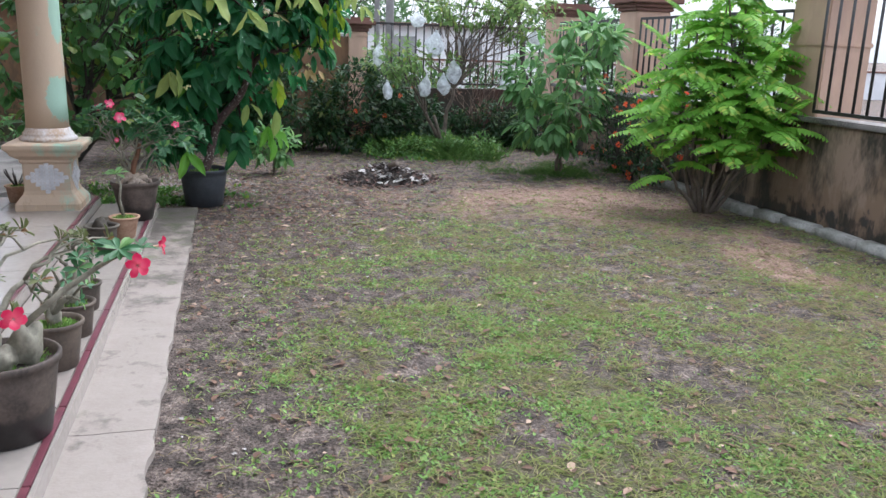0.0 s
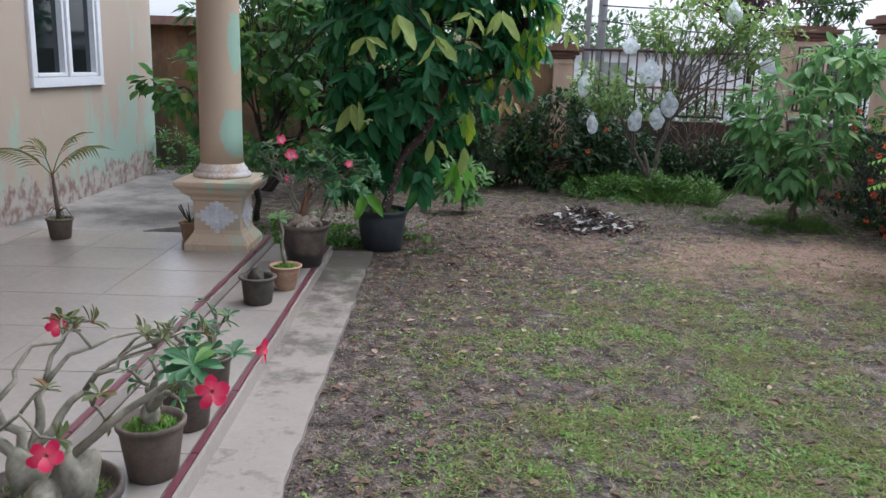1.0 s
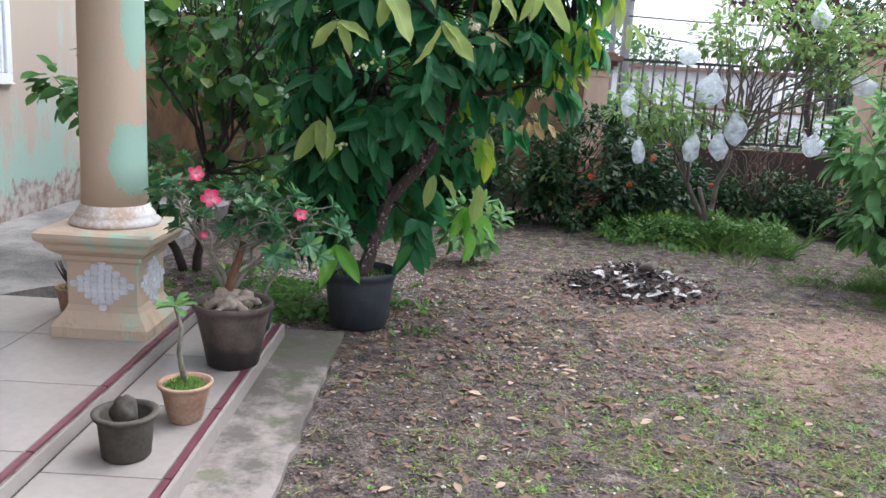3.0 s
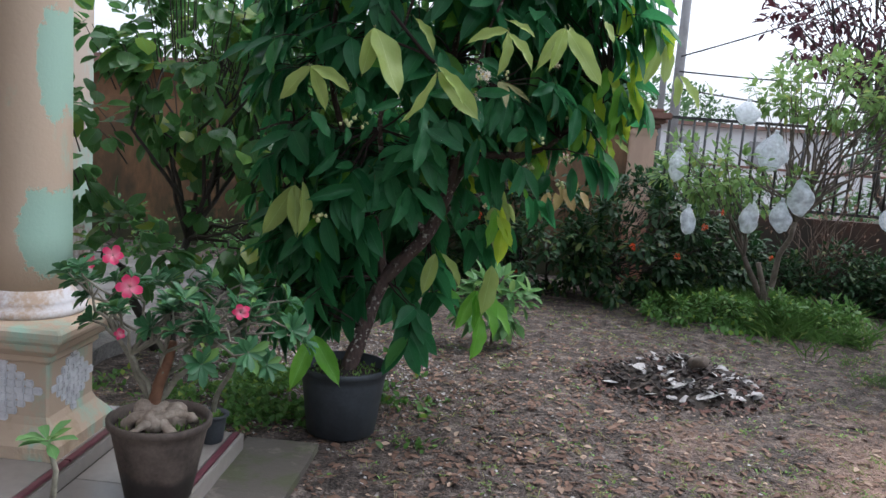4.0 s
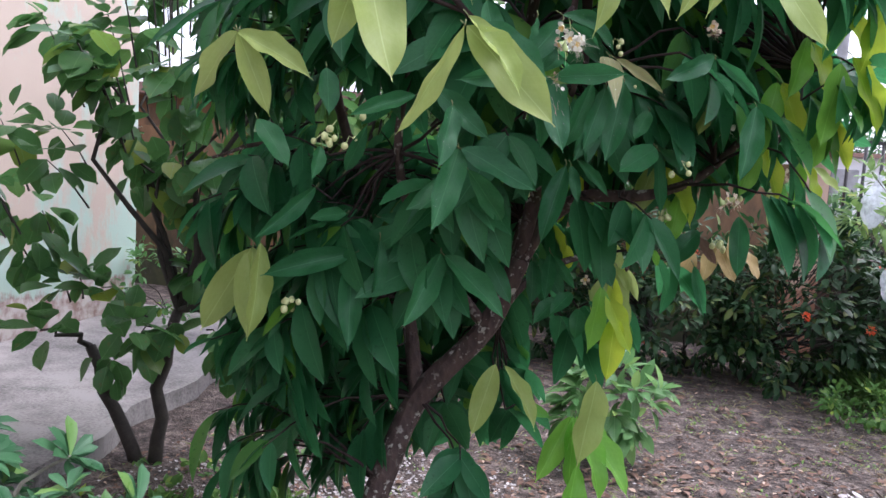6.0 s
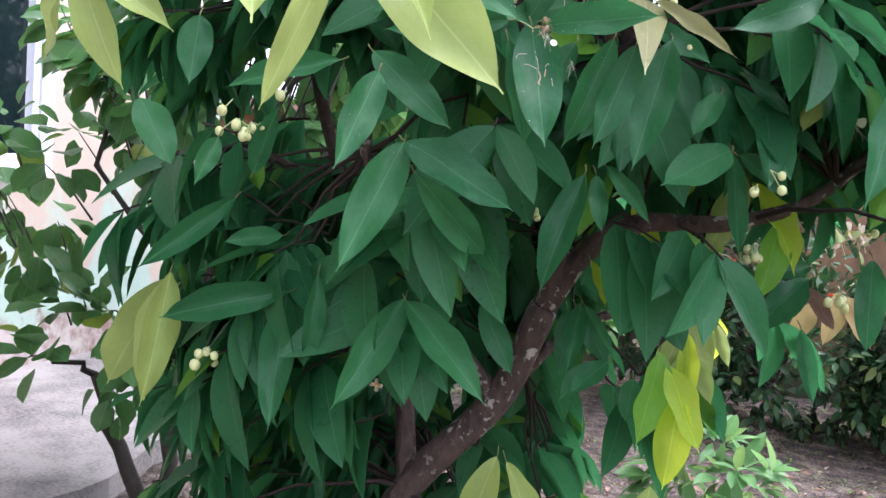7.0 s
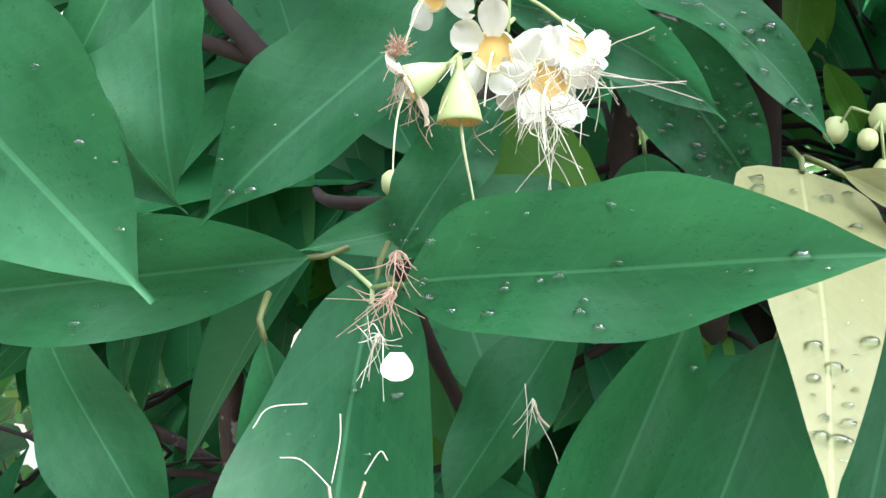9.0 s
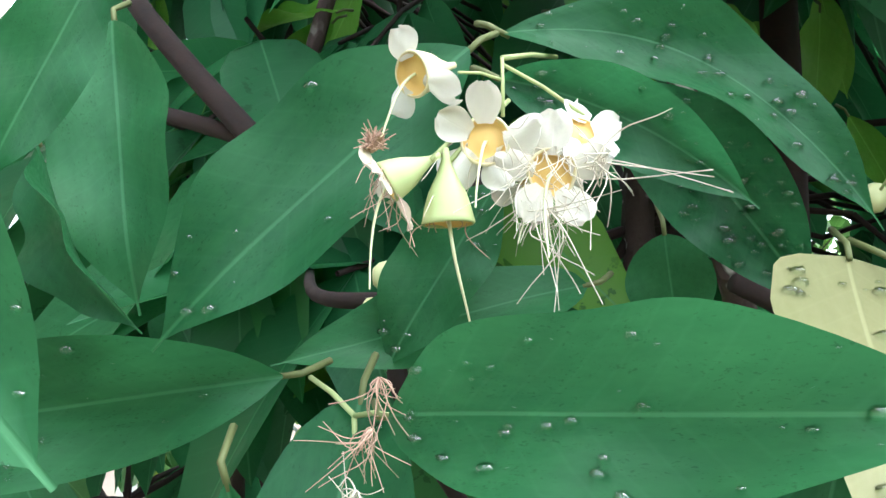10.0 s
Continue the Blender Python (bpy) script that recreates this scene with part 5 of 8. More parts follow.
def leaf_pose(base, tip, width, normal):
    """The pose and scale that lays the one-metre leaf from base to tip."""
    b, t = Vector(base), Vector(tip)
    d = t - b
    ln = d.length
    y = d / ln
    x = y.cross(Vector(normal)).normalized()
    z = x.cross(y)
    m = Matrix((x * width, y * ln, z * ln)).transposed().to_4x4()
    return Matrix.Translation(b) @ m


TREE = Vector((-0.22, 7.72, 0.0))
tree = thing("rose_apple_tree", TREE, "rose apple tree with long glossy leaves, young yellow-green shoots", "tree")
p = pot("large_plant_pot", TREE.x - 0.05, TREE.y + 0.05, 0.0, 0.215, 0.17, 0.345, M_POT_BLACK, "large dusty black plastic pot holding the rose apple tree", seed=20, rim=0.012, moss=0.5)

TRUNK = [Vector(v) for v in ((-0.26, 7.77, 0.28), (-0.2, 7.84, 0.5), (-0.12, 7.92, 0.75), (0.08, 7.9, 1.0), (0.17, 7.88, 1.22))]
BOUGHS = [
    ([TRUNK[4], (0.24, 7.9, 1.34), (0.34, 7.9, 1.41), (0.45, 7.9, 1.42), (0.55, 7.9, 1.44), (0.69, 8.0, 1.52), (0.9, 8.0, 1.8)], 0.026),
    ([TRUNK[4], (0.2, 7.86, 1.5), (0.15, 7.85, 1.85), (0.2, 7.8, 2.2), (0.1, 7.9, 2.6)], 0.024),
    ([TRUNK[2], (-0.2, 7.98, 1.05), (-0.35, 7.95, 1.4), (-0.45, 7.9, 1.8), (-0.4, 7.9, 2.3)], 0.026),
    ([TRUNK[3], (-0.1, 7.8, 1.25), (-0.15, 7.65, 1.5), (-0.1, 7.6, 1.8), (0.0, 7.6, 2.2)], 0.018),
    ([TRUNK[3], (0.2, 8.1, 1.15), (0.4, 8.4, 1.2), (0.5, 8.6, 1.1)], 0.016),
    ([TRUNK[1], (-0.1, 8.0, 0.8), (0.05, 8.2, 1.0), (0.1, 8.35, 1.3)], 0.018),
    ([Vector((0.2, 7.86, 1.5)), Vector((0.3, 7.65, 1.7)), Vector((0.3, 7.5, 1.9)), Vector((0.4, 7.4, 2.15))], 0.013),
    ([Vector((-0.35, 7.95, 1.4)), Vector((-0.6, 7.85, 1.5)), Vector((-0.75, 7.75, 1.45))], 0.012),
]
g = Geo()
stem = smooth_path(TRUNK, 6)
g.tube(stem, [r * (1 + 0.12 * noise.noise(q * 14)) for q, r in zip(stem, taper(0.043, 0.03, len(stem)))], 14)
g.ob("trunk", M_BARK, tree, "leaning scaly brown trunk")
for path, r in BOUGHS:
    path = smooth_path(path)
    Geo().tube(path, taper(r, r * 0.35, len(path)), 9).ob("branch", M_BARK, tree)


def crown_here(c):
    """Whether a spray of leaves may start here: the crown's outline, open towards its front."""
    x, y, z = c
    if z < 0.5 or z > 2.75:
        return False
    right = float(np.interp(z, (0.5, 0.62, 0.85, 1.2, 1.45, 1.95, 2.75), (0.02, 0.16, 0.42, 0.76, 0.92, 1.1, 0.6)))
    left = float(np.interp(z, (0.5, 0.65, 1.0, 2.75), (0.55, 0.68, 0.72, 0.7)))
    u = (x - 0.02) / (right if x > 0.02 else left)
    v = (y - 7.97) / (0.72 if z > 1.2 else 0.55)
    k = u * u + v * v
    lump = 1 + 0.4 * noise.noise(Vector((x * 2.2, y * 2.2, z * 2.2)))
    if k > lump:
        return False
    front = 7.56 - 0.25 * max(0.0, z - 1.95) - (0.25 * max(0.0, -0.3 - x))
    if z < 1.32 and x > 0.1 and y < 8.15:
        return False
    if z < 1.2 and y < 8.0 and abs(x - (-0.25 + 0.42 * (z - 0.3))) < 0.11:
        return False
    if z < 1.05 and y < 7.8 and x > -0.33:
        return False
    gap = noise.noise(Vector((x * 4, y * 4, z * 4 + 3)))
    if z < 1.56 and x > 0.12 and gap < 0.26:
        return False
    if x > 0.42 and y < 8.0 and z < 1.68 and gap < 0.25:
        return False
    if x > 0.62 and y < 8.15 and z > 1.8 and gap < 0.04:
        return False
    if x < -0.42 and y < 8.05 and 1.0 < z < 1.62 and gap < 0.0:
        return False
    if y > 7.85 and -0.9 < x < 0.3 and 1.55 < z < 2.5 and gap < 0.12:
        return False
    if 7.6 < y < 8.1 and 0.0 < x < 0.55 and 1.8 < z < 2.25 and gap < 0.1:
        return False
    return y > front and k > 0.06


def sprays():
    rng = random.Random(41)
    near, far, twigs = [], [], Geo()
    limb_pts = [Vector(q) for path, _ in BOUGHS for q in path] + TRUNK[2:]
    made = 0
    while made < 610:
        c = Vector((rng.uniform(-1.2, 1.4), rng.uniform(7.1, 9.0), rng.uniform(0.48, 2.75)))
        if not crown_here(c):
            continue
        made += 1
        out = Vector((c.x - 0.05, (c.y - 7.95) * 1.2, 0))
        out = out.normalized() if out.length > 0.01 else Vector((1, 0, 0))
        d = (out * 0.8 + Vector((0, 0, rng.uniform(-0.7, 0.35))) + unit(rng) * 0.4).normalized()
        q = min(limb_pts, key=lambda h: (h - c).length)
        twigs.tube(bough(rng, q, c, 0.08, 4, 0.06), [0.006, 0.005, 0.004, 0.0035, 0.003], 5, False)
        e = c + d * rng.uniform(0.1, 0.2)
        twigs.tube([c, c.lerp(e, 0.5) + Vector((0, 0, 0.01)), e], [0.003, 0.0025, 0.002], 5, False)
        n = rng.choice((3, 4, 4, 5))
        for i in range(n):
            s = c.lerp(e, (i + 0.5) / n)
            sd = d.cross(Vector((0, 0, 1)))
            sd = sd.normalized() if sd.length > 0.05 else Vector((1, 0, 0))
            if i % 2:
                sd = (sd * 0.6 + Vector((0, 0, 0.4)) + out * 0.5).normalized()
            for sg in (-1, 1):
                a = (sd * sg * rng.uniform(0.4, 1.0) + d * 0.5 + Vector((0, 0, -rng.uniform(0.4, 1.3)))).normalized()
                nrm = out * 0.9 + Vector((0, 0, 0.7)) + unit(rng) * 0.5
                ln = rng.uniform(0.13, 0.23)
                item = (s, a, nrm, ln, ln * rng.uniform(0.34, 0.42))
                tip = s + a * ln
                if tip.y < 7.3 and 1.2 < tip.z < 1.95 and tip.x > -0.1:
                    continue
                (near if c.y < 7.75 and c.z < 2.1 else far).append(item)
    twigs.ob("twig", M_TWIG_SHADED, tree, kind="stuff")
    rng.shuffle(near)
    blade = Geo().blades(T_LEAF, [(0, 0, 0)], [(0, 1, 0)], [(0, 0, 1)], 1.0, 1.0).mesh("leaf", M_LEAF)
    for s, a, nrm, ln, w in near[:150]:
        piece("leaf", blade, tree, m=leaf_pose(s, s + a * ln, w, nrm))
    rest = near[150:] + far
    Geo().blades(T_LEAF, [tuple(i[0]) for i in rest], [tuple(i[1]) for i in rest], [tuple(i[2]) for i in rest], [i[3] for i in rest], [i[4] for i in rest]).ob("crown", M_LEAF_CROWN, tree, kind="stuff")


sprays()

# ---- rubbish heap, bags, litter and lawn ----


def chip_mesh(name, mat, rng, sx, sy, sz):
    bm = bmesh.new()
    bmesh.ops.create_cube(bm, size=1.0)
    bmesh.ops.subdivide_edges(bm, edges=bm.edges[:], cuts=1, use_grid_fill=True)
    for v in bm.verts:
        v.co = Vector((v.co.x * sx, v.co.y * sy, v.co.z * sz)) + Vector((rng.uniform(-0.2, 0.2) * sx, rng.uniform(-0.2, 0.2) * sy, rng.uniform(-0.35, 0.35) * sz))
    return Geo().bm(bm).mesh(name, mat, False)


def heap():
    rng = random.Random(51)
    cx, cy = 1.68, 9.1
    h = thing("rubbish_heap", (cx, cy, 0), "heap of burnt rubbish, charred bark and pale scraps on bare soil", "rubbish heap")
    vs, fs, n, rings = [(cx, cy, 0.17)], [], 30, 7
    for j in range(1, rings + 1):
        for k in range(n):
            a, rr = 2 * math.pi * k / n, 0.5 * j / rings
            z = 0.17 * (1 - (j / rings) ** 1.2) + 0.03 * noise.noise(Vector((math.cos(a) * rr * 9, math.sin(a) * rr * 9, 1))) - (0.03 if j == rings else 0)
            vs.append((cx + 1.1 * rr * math.cos(a), cy + 0.9 * rr * math.sin(a), z))
    fs += [(0, 1 + k, 1 + (k + 1) % n) for k in range(n)]
    for j in range(rings - 1):
        b = 1 + j * n
        fs += [(b + k, b + n + k, b + n + (k + 1) % n, b + (k + 1) % n) for k in range(n)]
    Geo().put(vs, fs).ob("ash_mound", M_SOIL, h)
    kinds = [chip_mesh("scrap", m, rng, *d) for m, d in ((M_DEBRIS_PALE, (0.1, 0.06, 0.005)), (M_DEBRIS_PALE, (0.07, 0.03, 0.008)), (M_CHAR, (0.13, 0.018, 0.01)), (M_CHAR, (0.08, 0.035, 0.006)), (M_BARK_GREY, (0.19, 0.01, 0.01)), (M_REDLITTER, (0.075, 0.032, 0.003)), (M_CHAR, (0.045, 0.035, 0.02)), (M_DEBRIS, (0.1, 0.022, 0.005)))]
    rest = {}
    for i in range(1500):
        a, rr = rng.uniform(0, 6.28), 0.62 * rng.random() ** (0.9 if i % 3 else 0.55)
        x, y = cx + 1.1 * rr * math.cos(a), cy + 0.9 * rr * math.sin(a)
        z = 0.17 * max(0, 1 - (rr / 0.5) ** 1.2) + 0.012
        pale = rr < 0.46 and rng.random() < 0.1 + 0.3 * noise.noise(Vector((x * 6, y * 6, 2)))
        me = kinds[rng.choice((0, 1, 0)) if pale else rng.choice((2, 3, 6, 5, 7, 2, 4)) if rr < 0.42 else rng.choice((5, 5, 7, 3, 6))]
        m = Matrix.Translation((x, y, z)) @ Euler((rng.uniform(-0.6, 0.6), rng.uniform(-0.6, 0.6), rng.uniform(0, 6.28))).to_matrix().to_4x4() @ Matrix.Scale(rng.uniform(0.3, 0.8) * (1.5 if pale else 1.0 if rr < 0.42 else 0.75), 4)
        if i < 280:
            piece("scrap", me, h, m=m)
        else:
            mat = me.materials[0]
            rest.setdefault(mat.name, (mat, Geo()))[1].put([(m @ v.co)[:] for v in me.vertices], [tuple(q.vertices) for q in me.polygons])
    for mat, g in rest.values():
        g.ob("small_scrap", mat, h, smooth=False, kind="stuff")
    can = Geo().lathe([(0.03, 0), (0.034, 0.004), (0.034, 0.03), (0.031, 0.034), (0.034, 0.038), (0.034, 0.115), (0.03, 0.12)], (0, 0, 0), 18, 0.04, 2)
    can.ob("can", M_BARK_GREY, h, "rusty dented can", m=pose(cx + 0.04, cy - 0.1, 0.18, 70, 0, 40))


heap()


def bag(x, y, z, w, h, seed):
    """A thin clear bag drawn over a fruit: a flat rounded pouch, creased, gathered at its neck."""
    rng = random.Random(seed)
    b = thing("plastic_fruit_bag", (x, y, z + h), "crumpled white plastic bag tied round a fruit", "plastic bag", "fruit bags on the guava tree")
    bm = bmesh.new()
    bmesh.ops.create_icosphere(bm, subdivisions=4, radius=1.0)
    off = Vector((seed * 2.7, seed, 0))
    lean = rng.uniform(-0.2, 0.2)
    turn = Matrix.Rotation(rng.uniform(-0.6, 0.6), 3, "Z")
    for v in bm.verts:
        t = (1 - v.co.z) / 2
        k = (0.5 + 0.55 * min(1.0, t * 2.2)) * (1 + 0.35 * noise.noise(v.co * 1.3 + off)) + 0.1 * noise.noise(v.co * 6 + off)
        p = turn @ Vector((v.co.x * k * w * 0.5 + lean * w * (0.5 - t), v.co.y * k * w * 0.2, 0))
        v.co = Vector((x + p.x, y + p.y, z + h * 0.5 + v.co.z * h * 0.5 * (1 + 0.12 * noise.noise(v.co * 2 - off))))
    Geo().bm(bm).ob("sack", M_BAG, b)
    Geo().tube([(x + lean * w * 0.5, y, z + h * 0.95), (x + lean * w * 0.5 + 0.01, y, z + h * 1.08)], [0.012, 0.02], 7).ob("tied_neck", M_BAG, b)


bag(2.02, 10.8, 0.80, 0.15, 0.24, 1)
bag(2.58, 11.0, 0.83, 0.2, 0.30, 2)
bag(2.84, 11.0, 0.86, 0.17, 0.28, 3)
bag(2.98, 11.0, 1.02, 0.2, 0.32, 4)
bag(2.70, 11.0, 1.38, 0.3, 0.32, 5)
bag(1.93, 11.0, 1.23, 0.18, 0.3, 6)
bag(4.14, 11.0, 1.55, 0.26, 0.2, 7)
bag(3.65, 11.0, 2.14, 0.26, 0.26, 8)
bag(2.45, 11.0, 1.75, 0.2, 0.2, 9)
bag(3.75, 11.0, 0.95, 0.2, 0.22, 10)


def in_garden(x, y):
    return x > -0.3 or (y > 7.6 and x > -1.7)


def scatter(name, mat, n, keep, template, size, width, up, label, category, seed, cluster=1, radius=0.0, x0=-1.8, x1=5.1, y0=-2.5, y1=12.6, lie=False):
    rng = random.Random(seed)
    B, A, N, L = [], [], [], []
    tries = 0
    while len(B) < n and tries < n * 25:
        tries += 1
        x, y = rng.uniform(x0, x1), rng.uniform(y0, y1)
        if y < 0.8 and rng.random() < 0.55:
            continue
        if not in_garden(x, y) or rng.random() > keep(x, y):
            continue
        for _ in range(cluster):
            a = rng.uniform(0, 6.28)
            rr = radius * rng.random()
            px, py = x + rr * math.cos(a), y + rr * math.sin(a)
            B.append((px, py, height_at(px, py) + (0.006 if lie else -0.003)))
            b = rng.uniform(0, 6.28)
            A.append((math.cos(b), math.sin(b), rng.uniform(*up)))
            N.append((rng.uniform(-0.4, 0.4), rng.uniform(-0.4, 0.4), 1))
            L.append(size * rng.uniform(0.5, 1.2))
    g = Geo().blades(template, B, A, N, L, [l * width for l in L])
    return tagged(g.ob(name, mat), label, category, kind="stuff")


scatter("lawn_grass", M_GRASS, 68000, lambda x, y: lawn_at(x, y) * 0.9 + 0.04, T_BLADE, 0.06, 0.08, (0.1, 1.2), "short patchy green and straw lawn grass", "grass", 61, 5, 0.04)
scatter("lawn_weeds", M_WEED, 105000, lambda x, y: max(0.0, 0.55 + 1.5 * noise.noise(Vector((x * 2.6, y * 2.6, 12)))) * lawn_at(x, y) ** 1.2 * (0.35 + 0.65 * math.exp(-((x - 1.2) / 1.5) ** 2)) + 0.02, T_WEED, 0.026, 0.5, (0.0, 1.1), "small broad-leaved green weeds in the lawn", "weeds", 62, 10, 0.06)
scatter("straw_grass", M_STRAW, 28000, lambda x, y: min(1.0, 0.3 * lawn_at(x, y) + 0.7 * math.exp(-((x - 3.4) / 1.3) ** 2 - ((y - 4.0) / 2.6) ** 2) + 0.03), T_BLADE, 0.075, 0.05, (0.05, 0.9), "dry straw-coloured grass in the lawn", "grass", 69, 5, 0.05)
scatter("dead_leaves", M_DEADLEAF, 4600, lambda x, y: 0.15 + 0.85 * math.exp(-((x - 0.7) / 1.3) ** 2 - ((y - 8.2) / 1.6) ** 2), T_SMALL, 0.06, 0.45, (-0.05, 0.35), "dry brown fallen leaves on the soil", "leaf litter", 63, 1, 0, lie=True)
scatter("wood_chips", M_DEBRIS, 24000, lambda x, y: 0.3 + 0.7 * math.exp(-((x - 0.5) / 1.6) ** 2 - ((y - 7.6) / 2.6) ** 2), T_WEED, 0.027, 0.5, (-0.2, 0.7), "fine brown litter and crumbs on the soil", "litter", 64, 3, 0.08, lie=True)
scatter("pale_crumbs", M_DEBRIS_PALE, 900, lambda x, y: 0.2 + 0.8 * math.exp(-((x - 0.3) / 1.4) ** 2 - ((y - 8.0) / 1.8) ** 2), T_SMALL, 0.022, 0.7, (-0.2, 0.5), "pale stone crumbs on the soil", "litter", 65, 2, 0.1, lie=True)
scatter("leaf_bits", M_DEADLEAF, 12000, lambda x, y: 0.25 + 0.75 * math.exp(-((x - 0.6) / 2.0) ** 2 - ((y - 7.8) / 2.4) ** 2), T_WEED, 0.03, 0.55, (-0.1, 0.5), "broken bits of dry brown leaves on the soil", "leaf litter", 73, 3, 0.12, lie=True)
scatter("fence_grass", M_GRASS_TALL, 3600, lambda x, y: math.exp(-((x - 2.85) / 0.5) ** 2 - ((y - 11.4) / 0.55) ** 2) * max(0.0, -0.1 + 2.4 * noise.noise(Vector((x * 2.2, y * 2.2, 1)))), T_BLADE, 0.3, 0.03, (0.6, 2.8), "tall green grass round the guava tree", "grass", 66, 9, 0.1, x0=1.4, y0=10, y1=12.6)
scatter("fence_weeds", M_LEAF_GARDEN, 6000, lambda x, y: math.exp(-((x - 2.8) / 0.5) ** 2 - ((y - 11.5) / 0.5) ** 2) * max(0.0, 0.2 + 1.8 * noise.noise(Vector((x * 2.5, y * 2.5, 7)))), T_SMALL, 0.065, 0.6, (0.3, 2.6), "low leafy weeds along the fence", "weeds", 67, 8, 0.12, x0=1.0, y0=10, y1=12.6)
scatter("sapling_grass", M_GRASS_TALL, 2200, lambda x, y: math.exp(-((x - 4.0) / 0.8) ** 2 - ((y - 9.6) / 0.5) ** 2) * max(0.0, 0.2 + 1.8 * noise.noise(Vector((x * 3, y * 3, 4)))), T_BLADE, 0.11, 0.05, (0.8, 2.6), "grass tuft round the sapling's foot", "grass", 68, 8, 0.08, x0=3, y0=8.6, y1=10.4)

scatter("yard_weeds", M_LEAF_GARDEN, 3200, lambda x, y: math.exp(-((x + 0.85) / 0.55) ** 2 - ((y - 8.2) / 0.5) ** 2) * max(0.0, 0.3 + 1.9 * noise.noise(Vector((x * 3.1, y * 3.1, 21)))), T_SMALL, 0.055, 0.55, (0.2, 2.2), "leafy weeds on the soil behind the porch", "weeds", 72, 7, 0.08, x0=-1.7, x1=0.2, y0=7.62, y1=9.3)

# ---- beyond the fence ----


def utility_pole(x, y, h, r):
    p = thing("utility_pole", (x, y, 0), "grey concrete utility pole beyond the fence", "utility pole", "poles")
    Geo().tube([(x, y, 0), (x, y, h)], [r, r * 0.7], 10).ob("mast", M_POLE, p)
    Geo().box(x - 0.5, y - 0.05, h - 0.6, x + 0.5, y + 0.05, h - 0.5, 0.01).ob("crossarm", M_IRON, p, smooth=False)
    return p


utility_pole(4.9, 26, 8.5, 0.15)
utility_pole(4.15, 24, 8.5, 0.09)
for k, (a, b) in enumerate((((4.5, 24, 3.65), (14.0, 24, 8.6)), ((4.5, 24, 3.3), (16.0, 25, 4.6)), ((4.5, 24, 2.9), (14.0, 23, 3.4)))):
    a, b = Vector(a), Vector(b)
    pts = [a.lerp(b, s) - Vector((0, 0, 0.5 * math.sin(math.pi * s))) for s in np.linspace(0, 1, 14)]
    tagged(Geo().tube(pts, 0.018, 6).ob("overhead_cable", M_CABLE), "black overhead cable sagging between poles", "cable", "overhead cables")


def far_trees():
    rng = random.Random(71)
    for k in range(9):
        x, y = -14 + k * 6.5 + rng.uniform(-2, 2), rng.uniform(38, 60)
        h = rng.uniform(3.2, 5.5)
        shrub("far_tree", (x, y, 0), (((x, y, h * 0.6), (3.6, 2.2, h * 0.4), 3), ((x + 2, y, h * 0.5), (2.5, 2, h * 0.35), 2)), 70, 16, 0.4, 0.6, T_WEED, M_LEAF_FAR, M_BARK_DARK, "hazy distant green tree beyond the road", "tree", 80 + k, 1, 0.15, 0.1, 0.5, group="far trees", spread=0.55)


far_trees()
shrub("street_tree", (15.5, 36, 0), (((15.0, 36, 4.2), (1.6, 1.2, 1.6), 3), ((16.5, 36, 5.2), (1.2, 1, 1.2), 2)), 60, 18, 0.35, 0.5, T_SMALL, M_LEAF_FAR, M_BARK_DARK, "slim roadside tree beyond the fence", "tree", 95, 1, 0.12, 0.1, 0.5, spread=0.4)


def neighbour():
    n = thing("neighbour_house", (12, 9, 0), "white neighbouring house beyond the low wall", "house")
    Geo().box(10.0, 0, -0.05, 15, 9.5, 3.2).ob("wall", M_FARWALL, n, smooth=False)
    Geo().box(9.5, -0.4, 3.201, 15.5, 9.9, 3.35).ob("roof", M_ROOF, n, smooth=False)
    for y in (5.6, 7.4):
        w = Geo().box(9.96, y, 0.9, 9.998, y + 0.9, 2.1, 0.01).ob("window", M_IRON, n, smooth=False)
        Geo().box(9.945, y + 0.06, 0.96, 9.958, y + 0.84, 2.04).ob("pane", M_GLASS, w, smooth=False)
    s = thing("back_shed", (-4.5, 16, 0), "dim shed with a rusty roof behind the boundary wall", "shed")
    Geo().box(-7.5, 16, -0.05, -2.2, 18, 2.1).ob("wall", M_BOUNDARY, s, smooth=False)
    Geo().box(-7.8, 15.6, 2.101, -1.9, 18.3, 2.25).ob("roof", M_ROOF, s, smooth=False)


neighbour()


def roadside():
    """The pale house front and garden wall across the road, behind the fence."""
    h = thing("roadside_house", (7, 33, 0), "pale pinkish house front across the road", "house")
    Geo().box(-1.0, 33, -0.05, 12.0, 37, 2.3).ob("wall", M_FARWALL, h, smooth=False)
    Geo().box(-1.4, 32.6, 2.301, 12.4, 37.4, 2.42).ob("roof", M_ROOF, h, smooth=False)
    for x in (0.6, 3.4, 6.2, 9.0):
        Geo().box(x, 32.96, 0.9, x + 1.1, 32.998, 1.9, 0.01).ob("window", M_POLE, h, smooth=False)
    w = thing("roadside_wall", (5, 28, 0), "low pale garden wall across the road", "wall")
    Geo().box(-12, 28, -0.05, 26, 28.15, 1.05).ob("wall", M_FARWALL, w, smooth=False)
    Geo().box(-12, 27.96, 1.051, 26, 28.19, 1.12).ob("coping", M_CAP, w, smooth=False)


